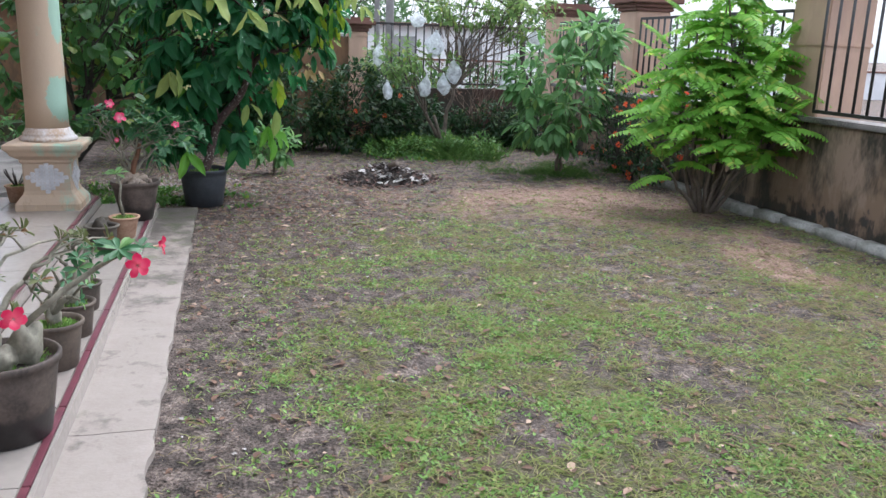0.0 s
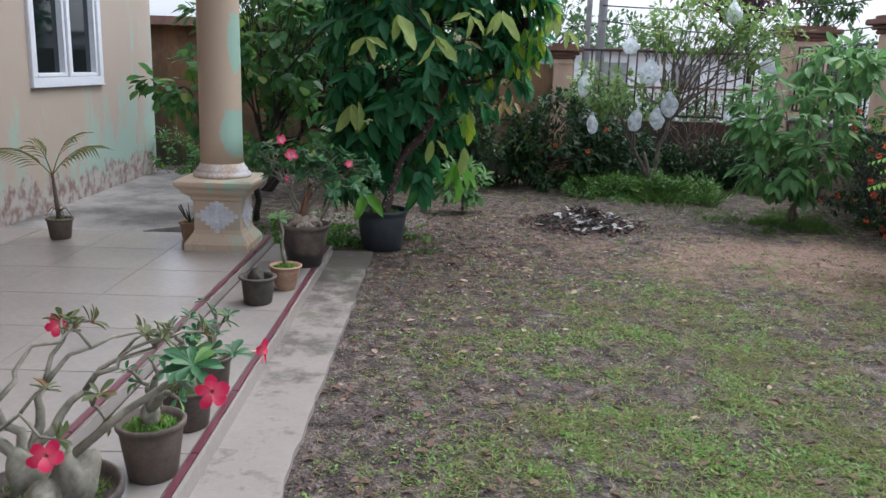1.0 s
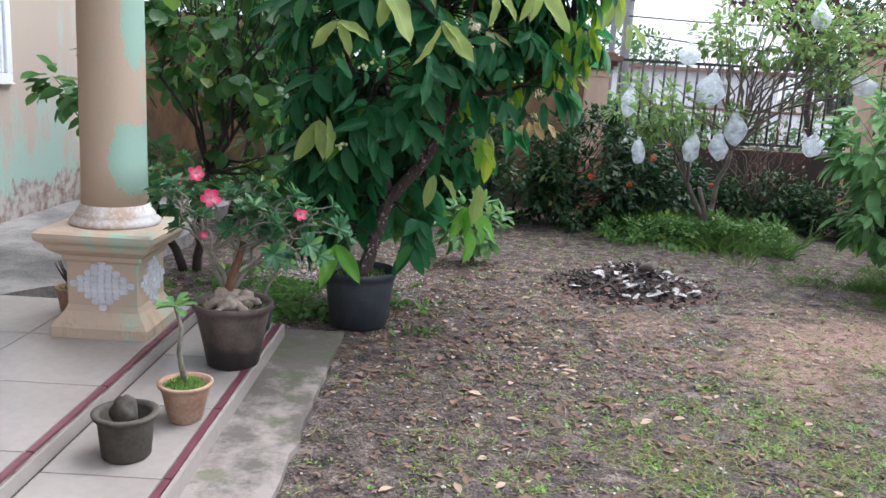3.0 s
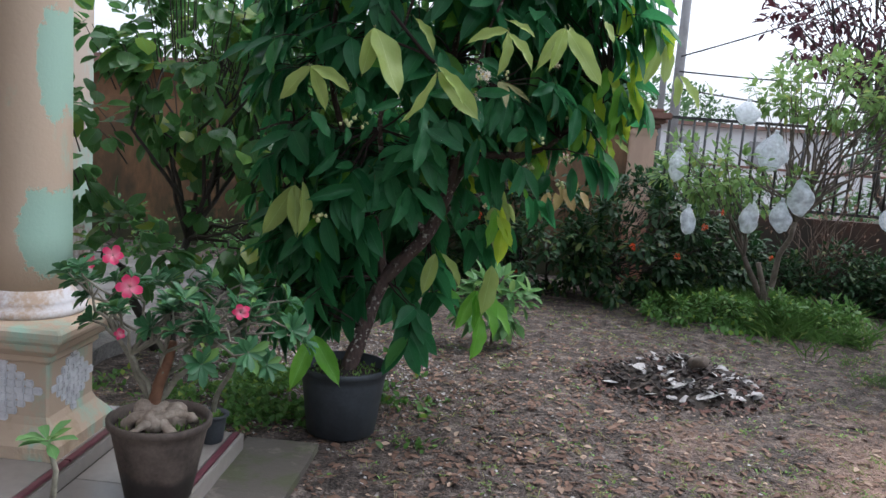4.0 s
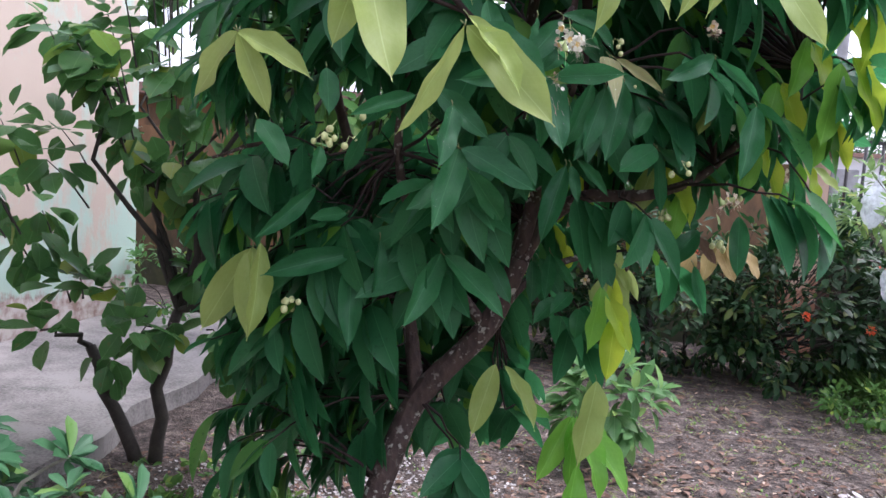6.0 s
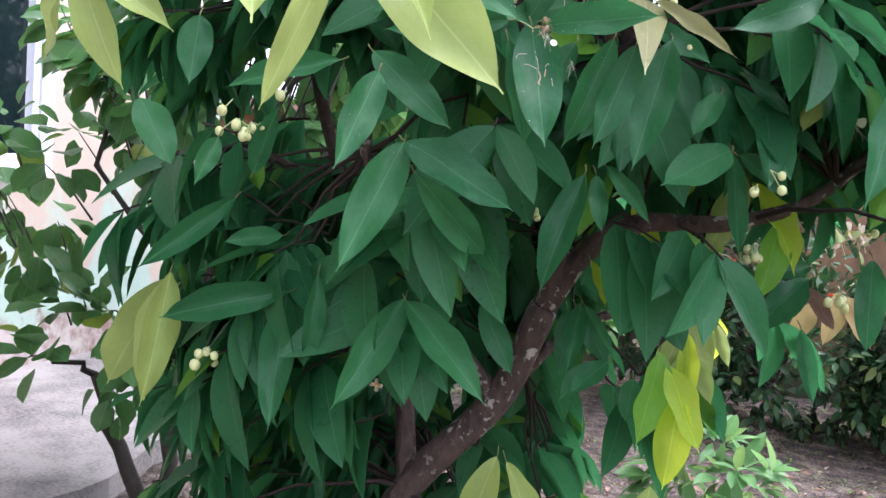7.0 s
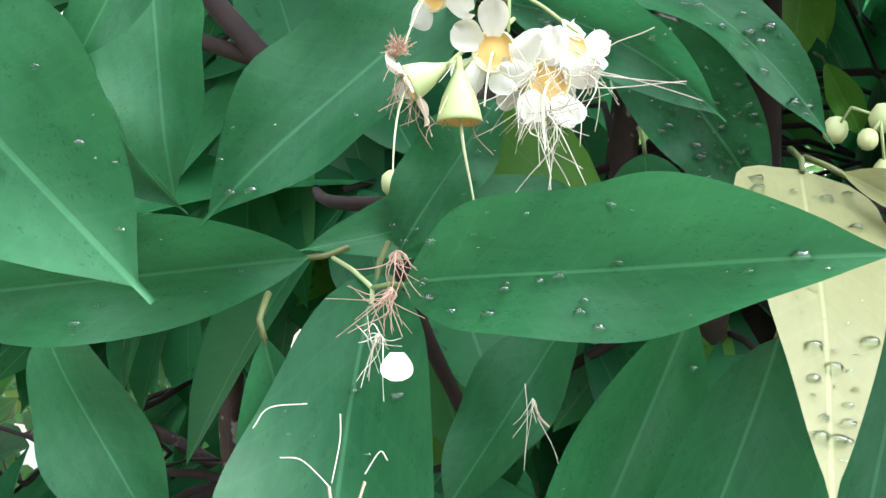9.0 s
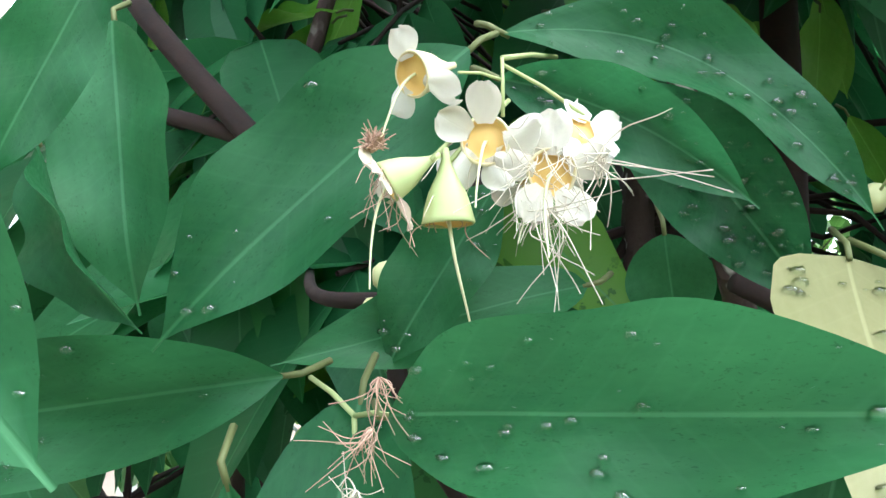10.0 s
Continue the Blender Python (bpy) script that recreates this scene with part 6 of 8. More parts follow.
roadside()
for bx, bw, bh in ((1.2, 1.3, 1.0), (3.4, 1.2, 1.25), (5.6, 1.4, 0.95), (8.2, 1.5, 1.2), (11.0, 1.5, 1.1)):
    shrub("roadside_bush", (bx, 19.0, 0), (((bx, 19.0, bh * 0.55), (bw, 0.6, bh * 0.5), 3),), 120, 12, 0.16, 0.5, T_SMALL, M_LEAF_FAR, M_BARK_DARK, "pale green roadside bush beyond the fence", "bush", int(bx * 10), 3, 0.02, 0.1, 0.3, group="roadside bushes", spread=0.2)


def kerb():
    rng = random.Random(91)
    k = thing("pavement_kerb", (5.0, 6, 0), "broken mossy kerb stones at the low wall's foot", "kerb", kind="structure")
    y = 3.6
    while y < 8.7:
        ln = rng.uniform(0.25, 0.5)
        bm = bmesh.new()
        bmesh.ops.create_cube(bm, size=1.0)
        bmesh.ops.bevel(bm, geom=bm.edges[:], offset=0.08, segments=2, affect="EDGES")
        x = 4.95 - 0.02 * (y - 6) + rng.uniform(-0.02, 0.02)
        for v in bm.verts:
            v.co = Vector((x + v.co.x * 0.13, y + ln / 2 + v.co.y * ln * 0.97, 0.02 + v.co.z * 0.12)) + Vector((rng.uniform(-0.008, 0.008), 0, rng.uniform(-0.008, 0.008)))
        Geo().bm(bm).ob("stone", M_STONE, k)
        y += ln


kerb()

# Added clump, placed for the rose apple's own bright low leaves.
shrub("low_leaf_clump", (0.45, 9.6, 0), (((0.42, 9.6, 0.36), (0.2, 0.2, 0.2), 3), ((0.6, 9.6, 0.3), (0.16, 0.16, 0.16), 2)), 26, 10, 0.13, 0.42, T_LEAF, M_LEAF_SAPLING, M_BARK_GREY, "added low clump standing in for the rose apple's bright leaves", "plant", 33, 2, 0.012, 0.3, 0.4, spread=0.05)
scatter("pale_gravel", M_DEBRIS_PALE, 3000, lambda x, y: math.exp(-((x + 0.6) / 0.6) ** 2 - ((y - 8.7) / 0.7) ** 2), T_SMALL, 0.02, 0.7, (-0.3, 0.6), "pale stone chips and shells under the tree", "gravel", 70, 3, 0.1, x0=-1.6, x1=1.0, y0=7.7, y1=10.0, lie=True)

# ---- leaves and flowers at the crown's front ----
BLADES = {}


def hero_blade(k, segs=26, sweep=0.0):
    """A long blade with a drip tip, arched between its ends, its edges gently rippled."""
    v, u, f = [], [], []
    for i in range(segs + 1):
        t = i / segs
        s = min(1.0, t / 0.95)
        w = (s ** (0.68 + 0.04 * k)) * ((1 - s) ** (0.74 + 0.04 * k)) * 1.38
        if k == 4:
            w = 0.5 * min(1.0, s / 0.1) ** 0.45 * (0.85 + 0.15 * min(1.0, s / 0.3)) * (1 - max(0.0, s - 0.25) / 0.75) ** 0.8
        w = max(w, 0.07 * (1 - t) / 0.2 if t > 0.8 else 0.0, 0.012)
        z = (0.08 + 0.05 * (k % 4)) * t * (1 - t) + 0.012 * math.sin(t * 7 + k)
        for c in (-1.0, -0.5, 0.0, 0.5, 1.0):
            rip = 0.035 * math.sin(t * (11 + 2 * k) + c * 2 + k) * abs(c) * w * (0.8 if k == 4 else 4)
            v.append((c * w + sweep * 4 * t * (1 - t), t, z + (0.03 if k == 4 else 0.1 + 0.05 * k) * abs(c) ** 1.4 * w + rip * 0.5))
            u.append((0.5 + c * w, t))
        if i:
            o = 5 * (i - 1)
            f += [(o + j, o + j + 1, o + j + 6, o + j + 5) for j in range(4)]
    return np.array(v, float), f, np.array(u, float)


def spray_leaf(base, tip, ratio=0.36, mat=None, facing=(0.4, -0.75, 0.5), drops=0, blunt=False, sweep=0.0):
    """One long leaf with its short stalk, from its foot to its drip tip; drops: rain drops left on it."""
    mat = mat or M_LEAF
    k = 4 if blunt else int(abs(base[0]) * 1000 + abs(tip[2]) * 1000) % 4
    shape = hero_blade(k, 26, sweep / ratio)
    key = (mat.name, k, sweep / ratio)
    if key not in BLADES:
        BLADES[key] = Geo().blades(shape, [(0, 0, 0)], [(0, 1, 0)], [(0, 0, 1)], 1.0, 1.0).mesh("leaf", mat)
    b, t = Vector(base), Vector(tip)
    n = Vector(facing) + Vector((0.25 * math.sin(b.x * 37), 0.2 * math.sin(b.z * 29), 0.25 * math.sin(t.x * 31)))
    m = leaf_pose(b, t, (t - b).length * ratio, n)
    leaf = piece("leaf", BLADES[key], tree, "", m)
    # a stalk that runs back into the crown
    d = (b - t).normalized()
    back = b + d * 0.012 + Vector((-0.006, 0.012, 0.004))
    Geo().tube([b + (t - b) * 0.02, b + d * 0.006, back], [0.0011, 0.0012, 0.0014], 6).ob("leaf_stalk", M_PETIOLE, leaf)
    if drops:
        rng = random.Random(int(b.x * 1000) + drops)
        g = Geo()
        z = (m.to_3x3() @ Vector((0, 0, 1))).normalized()
        for _ in range(drops):
            row = rng.randrange(2, 24)
            s = rng.uniform(-0.85, 0.85)
            j = 2 + int(abs(s) * 2) * (1 if s > 0 else -1)
            v0, v1 = Vector(shape[0][5 * row + j]), Vector(shape[0][5 * row + j + (1 if s > 0 else -1)])
            q = m @ v0.lerp(v1, abs(s) * 2 % 1.0)
            r = rng.choice((0.0006, 0.0008, 0.001, 0.0014, 0.0019, 0.0024))
            g.blob(q + z * r * 0.25, r, (1.15, 1.15, 0.7), 0.2, rng.random() * 9, 2)
        g.ob("rain_drop", M_WATER, leaf, "clear rain drops on the leaf", kind="stuff")


spray_leaf((0.150, 7.013, 1.732), (0.317, 7.053, 1.563), 0.37, M_LEAF_NEW, facing=(0.70, -0.71, 0.05), drops=8)
spray_leaf((0.145, 7.013, 1.732), (0.013, 7.063, 1.533), 0.16, M_LEAF_NEW, facing=(0.78, -0.62, 0.11))
spray_leaf((0.262, 7.305, 1.682), (0.324, 7.205, 1.518), 0.30, facing=(0.48, -0.87, 0.15), drops=22)
spray_leaf((0.244, 7.268, 1.656), (0.265, 7.317, 1.523), 0.32, facing=(0.49, -0.86, 0.16))
spray_leaf((0.287, 7.289, 1.677), (0.437, 7.265, 1.686), 0.31, facing=(0.40, -0.92, 0.05), drops=40)
spray_leaf((0.391, 7.405, 1.738), (0.418, 7.300, 1.623), 0.37, M_LEAF_FADED, facing=(0.37, -1.2, 0.1), blunt=True, drops=60)
spray_leaf((0.129, 7.262, 1.771), (0.205, 7.262, 1.698), 0.34, facing=(0.7, -0.55, -0.6))
spray_leaf((0.085, 7.314, 1.515), (0.065, 7.183, 1.336), 0.29, facing=(0.61, -0.72, 0.33), drops=22)
spray_leaf((0.093, 7.304, 1.517), (0.268, 7.285, 1.435), 0.33, facing=(0.53, -0.80, 0.28), drops=20)
spray_leaf((0.110, 7.310, 1.474), (0.170, 7.470, 1.352), 0.27, facing=(0.51, -0.80, 0.32))
spray_leaf((0.087, 7.217, 1.602), (0.087, 7.117, 1.470), 0.29, facing=(0.67, -0.71, 0.23), drops=24)
spray_leaf((0.361, 7.365, 1.677), (0.306, 7.355, 1.526), 0.33, facing=(0.39, -0.91, 0.16), drops=12)
spray_leaf((0.390, 7.369, 1.669), (0.352, 7.335, 1.527), 0.33, facing=(0.36, -0.92, 0.16))
spray_leaf((0.427, 7.432, 1.686), (0.400, 7.38, 1.502), 0.29, facing=(0.29, -0.94, 0.16), drops=10)
spray_leaf((0.514, 7.593, 1.550), (0.430, 7.467, 1.486), 0.37, facing=(0.22, -0.94, 0.24), drops=16)
spray_leaf((0.515, 7.615, 1.547), (0.540, 7.658, 1.386), 0.20, facing=(0.17, -0.95, 0.27))
spray_leaf((0.523, 7.619, 1.545), (0.605, 7.740, 1.490), 0.28, facing=(0.15, -0.96, 0.24))
spray_leaf((0.307, 7.515, 1.494), (0.264, 7.472, 1.304), 0.31, facing=(0.37, -0.87, 0.33))
spray_leaf((0.318, 7.546, 1.495), (0.344, 7.510, 1.406), 0.28, facing=(0.34, -0.90, 0.29))
spray_leaf((0.332, 7.558, 1.509), (0.413, 7.527, 1.426), 0.25, facing=(0.30, -0.91, 0.28))
spray_leaf((-0.203, 7.499, 1.241), (-0.419, 7.408, 1.172), 0.30, facing=(0.64, -0.65, 0.40))
spray_leaf((-0.217, 7.513, 1.230), (-0.186, 7.430, 1.000), 0.26, facing=(0.59, -0.67, 0.45))
spray_leaf((-0.131, 7.470, 1.284), (-0.141, 7.459, 1.116), 0.26, facing=(0.58, -0.70, 0.42))
spray_leaf((-0.021, 7.571, 1.313), (-0.117, 7.487, 1.220), 0.37, facing=(0.55, -0.75, 0.38))
spray_leaf((0.013, 7.521, 1.254), (-0.040, 7.385, 1.081), 0.31, facing=(0.53, -0.72, 0.46))
spray_leaf((0.030, 7.496, 1.254), (0.197, 7.457, 1.116), 0.31, facing=(0.46, -0.76, 0.46))
spray_leaf((0.142, 7.168, 1.761), (0.282, 7.193, 1.663), 0.42, facing=(0.8, -0.5, -0.25), drops=26)
spray_leaf((0.290, 7.315, 1.797), (0.219, 7.257, 1.692), 0.40, facing=(0.62, -0.78, 0.06), drops=14)
spray_leaf((0.230, 7.302, 1.687), (0.091, 7.214, 1.656), 0.30, facing=(0.74, -0.63, -0.1), drops=14)
spray_leaf((0.293, 7.330, 1.792), (0.372, 7.360, 1.746), 0.33, facing=(0.38, -0.91, 0.05), drops=30, sweep=-0.07)
spray_leaf((0.288, 7.340, 1.814), (0.400, 7.420, 1.748), 0.24, facing=(0.3, -0.9, 0.3), drops=60, sweep=-0.17)
spray_leaf((0.305, 7.400, 1.812), (0.374, 7.440, 1.722), 0.44, facing=(0.36, -0.92, 0.1), drops=150, sweep=-0.05)
spray_leaf((0.131, 7.286, 1.830), (0.160, 7.294, 1.707), 0.46, facing=(0.7, -0.55, -0.6))
spray_leaf((0.251, 7.205, 1.784), (0.235, 7.193, 1.727), 0.40, facing=(0.78, -0.63, 0.00))
spray_leaf((0.300, 7.401, 1.675), (0.263, 7.363, 1.585), 0.40, facing=(0.43, -0.89, 0.13))
spray_leaf((0.276, 7.361, 1.763), (0.243, 7.341, 1.690), 0.50, facing=(0.54, -0.84, 0.12), drops=16)
spray_leaf((0.312, 7.448, 1.758), (0.315, 7.459, 1.712), 0.80, facing=(0.37, -0.92, 0.12))
spray_leaf((-0.015, 7.292, 1.626), (-0.129, 7.180, 1.567), 0.23, facing=(0.71, -0.68, 0.17))
spray_leaf((0.017, 7.330, 1.646), (0.152, 7.328, 1.539), 0.30, facing=(0.59, -0.79, 0.17))
spray_leaf((0.615, 7.445, 1.750), (0.509, 7.336, 1.685), 0.25, facing=(0.55, -0.83, -0.10), drops=16)
spray_leaf((0.618, 7.446, 1.747), (0.719, 7.429, 1.653), 0.21, facing=(0.55, -0.83, -0.10), drops=12)
spray_leaf((0.732, 7.601, 1.659), (0.701, 7.518, 1.478), 0.30, facing=(0.02, -0.98, 0.20))
spray_leaf((-0.452, 7.472, 1.247), (-0.446, 7.401, 1.003), 0.28, M_LEAF_NEW, facing=(0.67, -0.61, 0.42))
spray_leaf((0.105, 7.670, 1.242), (0.184, 7.642, 1.123), 0.33, facing=(0.40, -0.81, 0.43))
spray_leaf((0.262, 7.797, 1.249), (0.262, 7.733, 1.125), 0.33, facing=(0.32, -0.85, 0.42))
spray_leaf((0.330, 7.766, 1.150), (0.282, 7.685, 1.099), 0.41, facing=(0.30, -0.84, 0.46))
spray_leaf((0.268, 7.811, 1.243), (0.339, 7.781, 1.157), 0.25, facing=(0.30, -0.86, 0.41))
spray_leaf((0.009, 7.684, 1.277), (0.048, 7.640, 1.187), 0.33, facing=(0.46, -0.80, 0.39))
spray_leaf((0.489, 7.599, 1.638), (0.460, 7.525, 1.563), 0.34, facing=(0.22, -0.96, 0.17))
spray_leaf((0.524, 7.672, 1.671), (0.594, 7.645, 1.612), 0.25, facing=(0.16, -0.98, 0.14))
spray_leaf((0.569, 7.744, 1.611), (0.653, 7.722, 1.545), 0.28, facing=(0.12, -0.97, 0.20))
spray_leaf((0.640, 7.725, 1.671), (0.612, 7.651, 1.588), 0.33, M_LEAF_NEW, facing=(0.11, -0.98, 0.16))
spray_leaf((0.514, 7.685, 1.611), (0.533, 7.635, 1.548), 0.57, facing=(0.18, -0.97, 0.19))
spray_leaf((0.658, 7.929, 1.336), (0.577, 7.830, 1.243), 0.31, facing=(0.12, -0.93, 0.36))
spray_leaf((0.406, 7.403, 1.734), (0.517, 7.393, 1.660), 0.18, M_LEAF_FADED, facing=(0.26, -0.96, 0.06))
spray_leaf((0.393, 7.451, 1.710), (0.484, 7.433, 1.656), 0.33, facing=(0.27, -0.96, 0.08))
spray_leaf((-0.181, 7.186, 1.665), (-0.152, 7.136, 1.564), 0.41, facing=(0.77, -0.61, 0.16))
spray_leaf((-0.237, 7.313, 1.502), (-0.232, 7.255, 1.426), 0.41, facing=(0.72, -0.64, 0.27))
spray_leaf((-0.182, 7.334, 1.450), (-0.126, 7.313, 1.561), 0.33, facing=(0.69, -0.69, 0.24))
spray_leaf((-0.241, 7.519, 1.337), (-0.308, 7.433, 1.321), 0.37, facing=(0.64, -0.69, 0.34))
spray_leaf((-0.390, 7.303, 1.556), (-0.298, 7.282, 1.450), 0.41, facing=(0.75, -0.62, 0.24))
spray_leaf((-0.297, 7.444, 1.401), (-0.405, 7.330, 1.270), 0.25, facing=(0.69, -0.64, 0.33))
spray_leaf((-0.457, 7.569, 1.107), (-0.439, 7.513, 0.982), 0.41, facing=(0.63, -0.64, 0.44))
spray_leaf((-0.423, 7.635, 1.037), (-0.491, 7.539, 0.911), 0.33, facing=(0.61, -0.64, 0.46))
spray_leaf((-0.023, 7.594, 1.296), (0.081, 7.579, 1.205), 0.28, facing=(0.48, -0.78, 0.39))
spray_leaf((0.097, 7.683, 1.465), (0.113, 7.626, 1.339), 0.25, facing=(0.44, -0.84, 0.30))
spray_leaf((-0.090, 7.590, 1.356), (0.007, 7.582, 1.395), 0.25, facing=(0.53, -0.79, 0.31))
spray_leaf((-0.162, 7.555, 1.331), (-0.024, 7.562, 1.313), 0.33, facing=(0.56, -0.76, 0.34))
spray_leaf((0.386, 7.668, 1.710), (0.463, 7.636, 1.554), 0.33, facing=(0.26, -0.96, 0.15))
spray_leaf((0.211, 7.640, 1.669), (0.284, 7.610, 1.563), 0.33, facing=(0.38, -0.91, 0.16))
spray_leaf((-0.011, 7.544, 1.741), (0.071, 7.519, 1.632), 0.41, facing=(0.54, -0.83, 0.11))
spray_leaf((-0.104, 7.502, 1.749), (-0.005, 7.486, 1.657), 0.33, facing=(0.59, -0.80, 0.10))
spray_leaf((0.294, 7.407, 1.730), (0.213, 7.312, 1.690), 0.25, facing=(0.47, -0.88, 0.05))
spray_leaf((0.406, 8.294, 1.127), (0.371, 8.226, 1.012), 0.60, M_LEAF_NEW, facing=(0.22, -0.89, 0.40))
spray_leaf((0.436, 8.273, 1.100), (0.418, 8.208, 0.930), 0.42, M_LEAF_NEW, facing=(0.21, -0.88, 0.42))
spray_leaf((0.450, 8.311, 1.082), (0.500, 8.282, 0.976), 0.40, M_LEAF_NEW, facing=(0.19, -0.89, 0.41))
spray_leaf((0.365, 8.107, 1.076), (0.463, 8.101, 0.991), 0.30, facing=(0.22, -0.87, 0.44))
spray_leaf((0.430, 8.478, 1.231), (0.440, 8.423, 1.029), 0.30, M_LEAF_NEW, facing=(0.20, -0.91, 0.36))
spray_leaf((0.478, 8.548, 1.133), (0.524, 8.517, 1.024), 0.30, M_LEAF_NEW, facing=(0.18, -0.91, 0.37))
spray_leaf((0.194, 7.983, 1.203), (0.202, 7.933, 1.073), 0.45, facing=(0.33, -0.85, 0.40))
spray_leaf((0.213, 7.992, 1.210), (0.296, 7.977, 1.092), 0.40, facing=(0.30, -0.87, 0.40))
spray_leaf((0.279, 7.959, 1.099), (0.219, 7.882, 1.028), 0.50, facing=(0.30, -0.84, 0.44))
spray_leaf((0.337, 8.092, 1.051), (0.336, 8.041, 0.963), 0.50, facing=(0.25, -0.86, 0.45))
spray_leaf((0.381, 8.131, 1.313), (0.377, 8.073, 1.142), 0.50, facing=(0.24, -0.90, 0.36))
spray_leaf((0.364, 8.140, 1.241), (0.435, 8.120, 1.121), 0.50, facing=(0.23, -0.90, 0.37))
spray_leaf((0.659, 7.984, 1.325), (0.578, 7.895, 1.226), 0.42, facing=(0.12, -0.92, 0.36))
spray_leaf((0.664, 8.043, 1.352), (0.580, 7.959, 1.330), 0.35, facing=(0.12, -0.94, 0.32))
spray_leaf((0.664, 7.985, 1.316), (0.719, 7.960, 1.240), 0.30, M_DEADLEAF, facing=(0.08, -0.93, 0.36))
spray_leaf((0.664, 8.034, 1.225), (0.702, 7.996, 1.079), 0.26, facing=(0.09, -0.91, 0.41))
spray_leaf((0.531, 8.091, 1.338), (0.572, 8.060, 1.254), 0.40, facing=(0.16, -0.93, 0.33))
spray_leaf((0.769, 7.983, 1.383), (0.773, 7.928, 1.211), 0.30, facing=(0.04, -0.94, 0.35))
spray_leaf((0.719, 8.073, 1.426), (0.749, 8.039, 1.375), 0.30, facing=(0.07, -0.95, 0.29))
spray_leaf((0.671, 8.066, 1.618), (0.640, 7.999, 1.498), 0.40, facing=(0.11, -0.97, 0.21))
spray_leaf((0.539, 7.906, 1.753), (0.520, 7.846, 1.656), 0.40, facing=(0.18, -0.98, 0.12))
spray_leaf((0.344, 7.867, 1.687), (0.348, 7.817, 1.581), 0.40, facing=(0.29, -0.94, 0.16))
spray_leaf((-0.362, 7.137, 1.728), (-0.299, 7.172, 1.557), 0.34, M_LEAF_NEW)
spray_leaf((-0.505, 7.539, 1.223), (-0.461, 7.429, 1.004), 0.34, M_LEAF_NEW)
spray_leaf((-0.501, 7.521, 1.224), (-0.642, 7.523, 0.985), 0.34, M_LEAF_NEW)
spray_leaf((-0.399, 7.603, 0.516), (-0.239, 7.507, 0.307), 0.34, M_LEAF_BRIGHT)
spray_leaf((-0.399, 7.603, 0.516), (-0.474, 7.493, 0.268), 0.34, M_LEAF_BRIGHT)
spray_leaf((0.140, 7.742, 0.933), (0.095, 7.685, 0.737), 0.34, M_LEAF_NEW)
spray_leaf((-0.131, 7.232, 1.901), (0.005, 7.050, 1.629), 0.32, M_LEAF_NEW)
spray_leaf((0.400, 7.150, 1.915), (0.370, 7.090, 1.731), 0.28, M_LEAF_NEW)
spray_leaf((0.400, 7.200, 1.923), (0.240, 7.140, 1.855), 0.28, M_LEAF_NEW)
spray_leaf((0.401, 7.100, 1.899), (0.503, 7.040, 1.758), 0.28, M_LEAF_NEW)
spray_leaf((0.398, 7.200, 1.959), (0.507, 7.140, 1.892), 0.28, M_LEAF_NEW)
spray_leaf((0.615, 7.150, 1.940), (0.514, 7.090, 1.764), 0.28, M_LEAF_NEW)
spray_leaf((0.614, 7.100, 1.932), (0.561, 7.040, 1.761), 0.28, M_LEAF_NEW)
spray_leaf((0.624, 7.150, 1.935), (0.771, 7.090, 1.720), 0.28, M_LEAF_NEW)
spray_leaf((0.637, 7.200, 1.952), (0.657, 7.140, 1.854), 0.28, M_LEAF_NEW)
spray_leaf((0.172, 7.700, 0.943), (0.273, 7.640, 0.791), 0.28, M_LEAF_NEW)
spray_leaf((0.019, 7.300, 1.959), (0.111, 7.240, 1.812), 0.28, M_LEAF_NEW)
spray_leaf((0.792, 7.400, 2.011), (0.830, 7.340, 1.916), 0.28, M_LEAF_NEW)
spray_leaf((0.340, 8.100, 0.702), (0.250, 8.040, 0.490), 0.33, M_LEAF_BRIGHT)
spray_leaf((0.348, 8.100, 0.703), (0.355, 8.040, 0.476), 0.33, M_LEAF_BRIGHT)
spray_leaf((0.358, 8.050, 0.719), (0.453, 7.990, 0.465), 0.33, M_LEAF_BRIGHT)
spray_leaf((0.366, 8.100, 0.704), (0.537, 8.040, 0.484), 0.33, M_LEAF_BRIGHT)
spray_leaf((0.378, 8.150, 0.708), (0.462, 8.090, 0.646), 0.33, M_LEAF_BRIGHT)
spray_leaf((0.011, 7.950, 0.475), (0.137, 7.890, 0.397), 0.33, M_LEAF_BRIGHT)
spray_leaf((0.017, 7.900, 0.490), (-0.060, 7.840, 0.398), 0.33, M_LEAF_BRIGHT)
# Right-hand leaves take the young colour for the light behind them.
spray_leaf((0.398, 8.400, 1.213), (0.481, 8.340, 1.000), 0.33, M_LEAF_NEW)
spray_leaf((0.351, 8.400, 1.069), (0.419, 8.340, 0.884), 0.33, M_LEAF_NEW)
spray_leaf((0.443, 8.350, 1.163), (0.488, 8.290, 1.089), 0.33, M_LEAF_NEW)
spray_leaf((1.229, 8.000, 1.861), (1.225, 7.940, 1.703), 0.33, M_LEAF_NEW)
spray_leaf((1.241, 8.000, 1.862), (1.337, 7.940, 1.697), 0.33, M_LEAF_NEW)
spray_leaf((1.402, 8.100, 1.842), (1.416, 8.040, 1.778), 0.33, M_LEAF_NEW)
spray_leaf((1.089, 8.000, 2.078), (1.163, 7.940, 1.910), 0.33, M_LEAF_NEW)
spray_leaf((1.111, 8.000, 2.102), (1.191, 7.940, 1.981), 0.33, M_LEAF_NEW)
spray_leaf((0.989, 8.200, 1.536), (1.061, 8.140, 1.464), 0.33, M_LEAF_NEW)
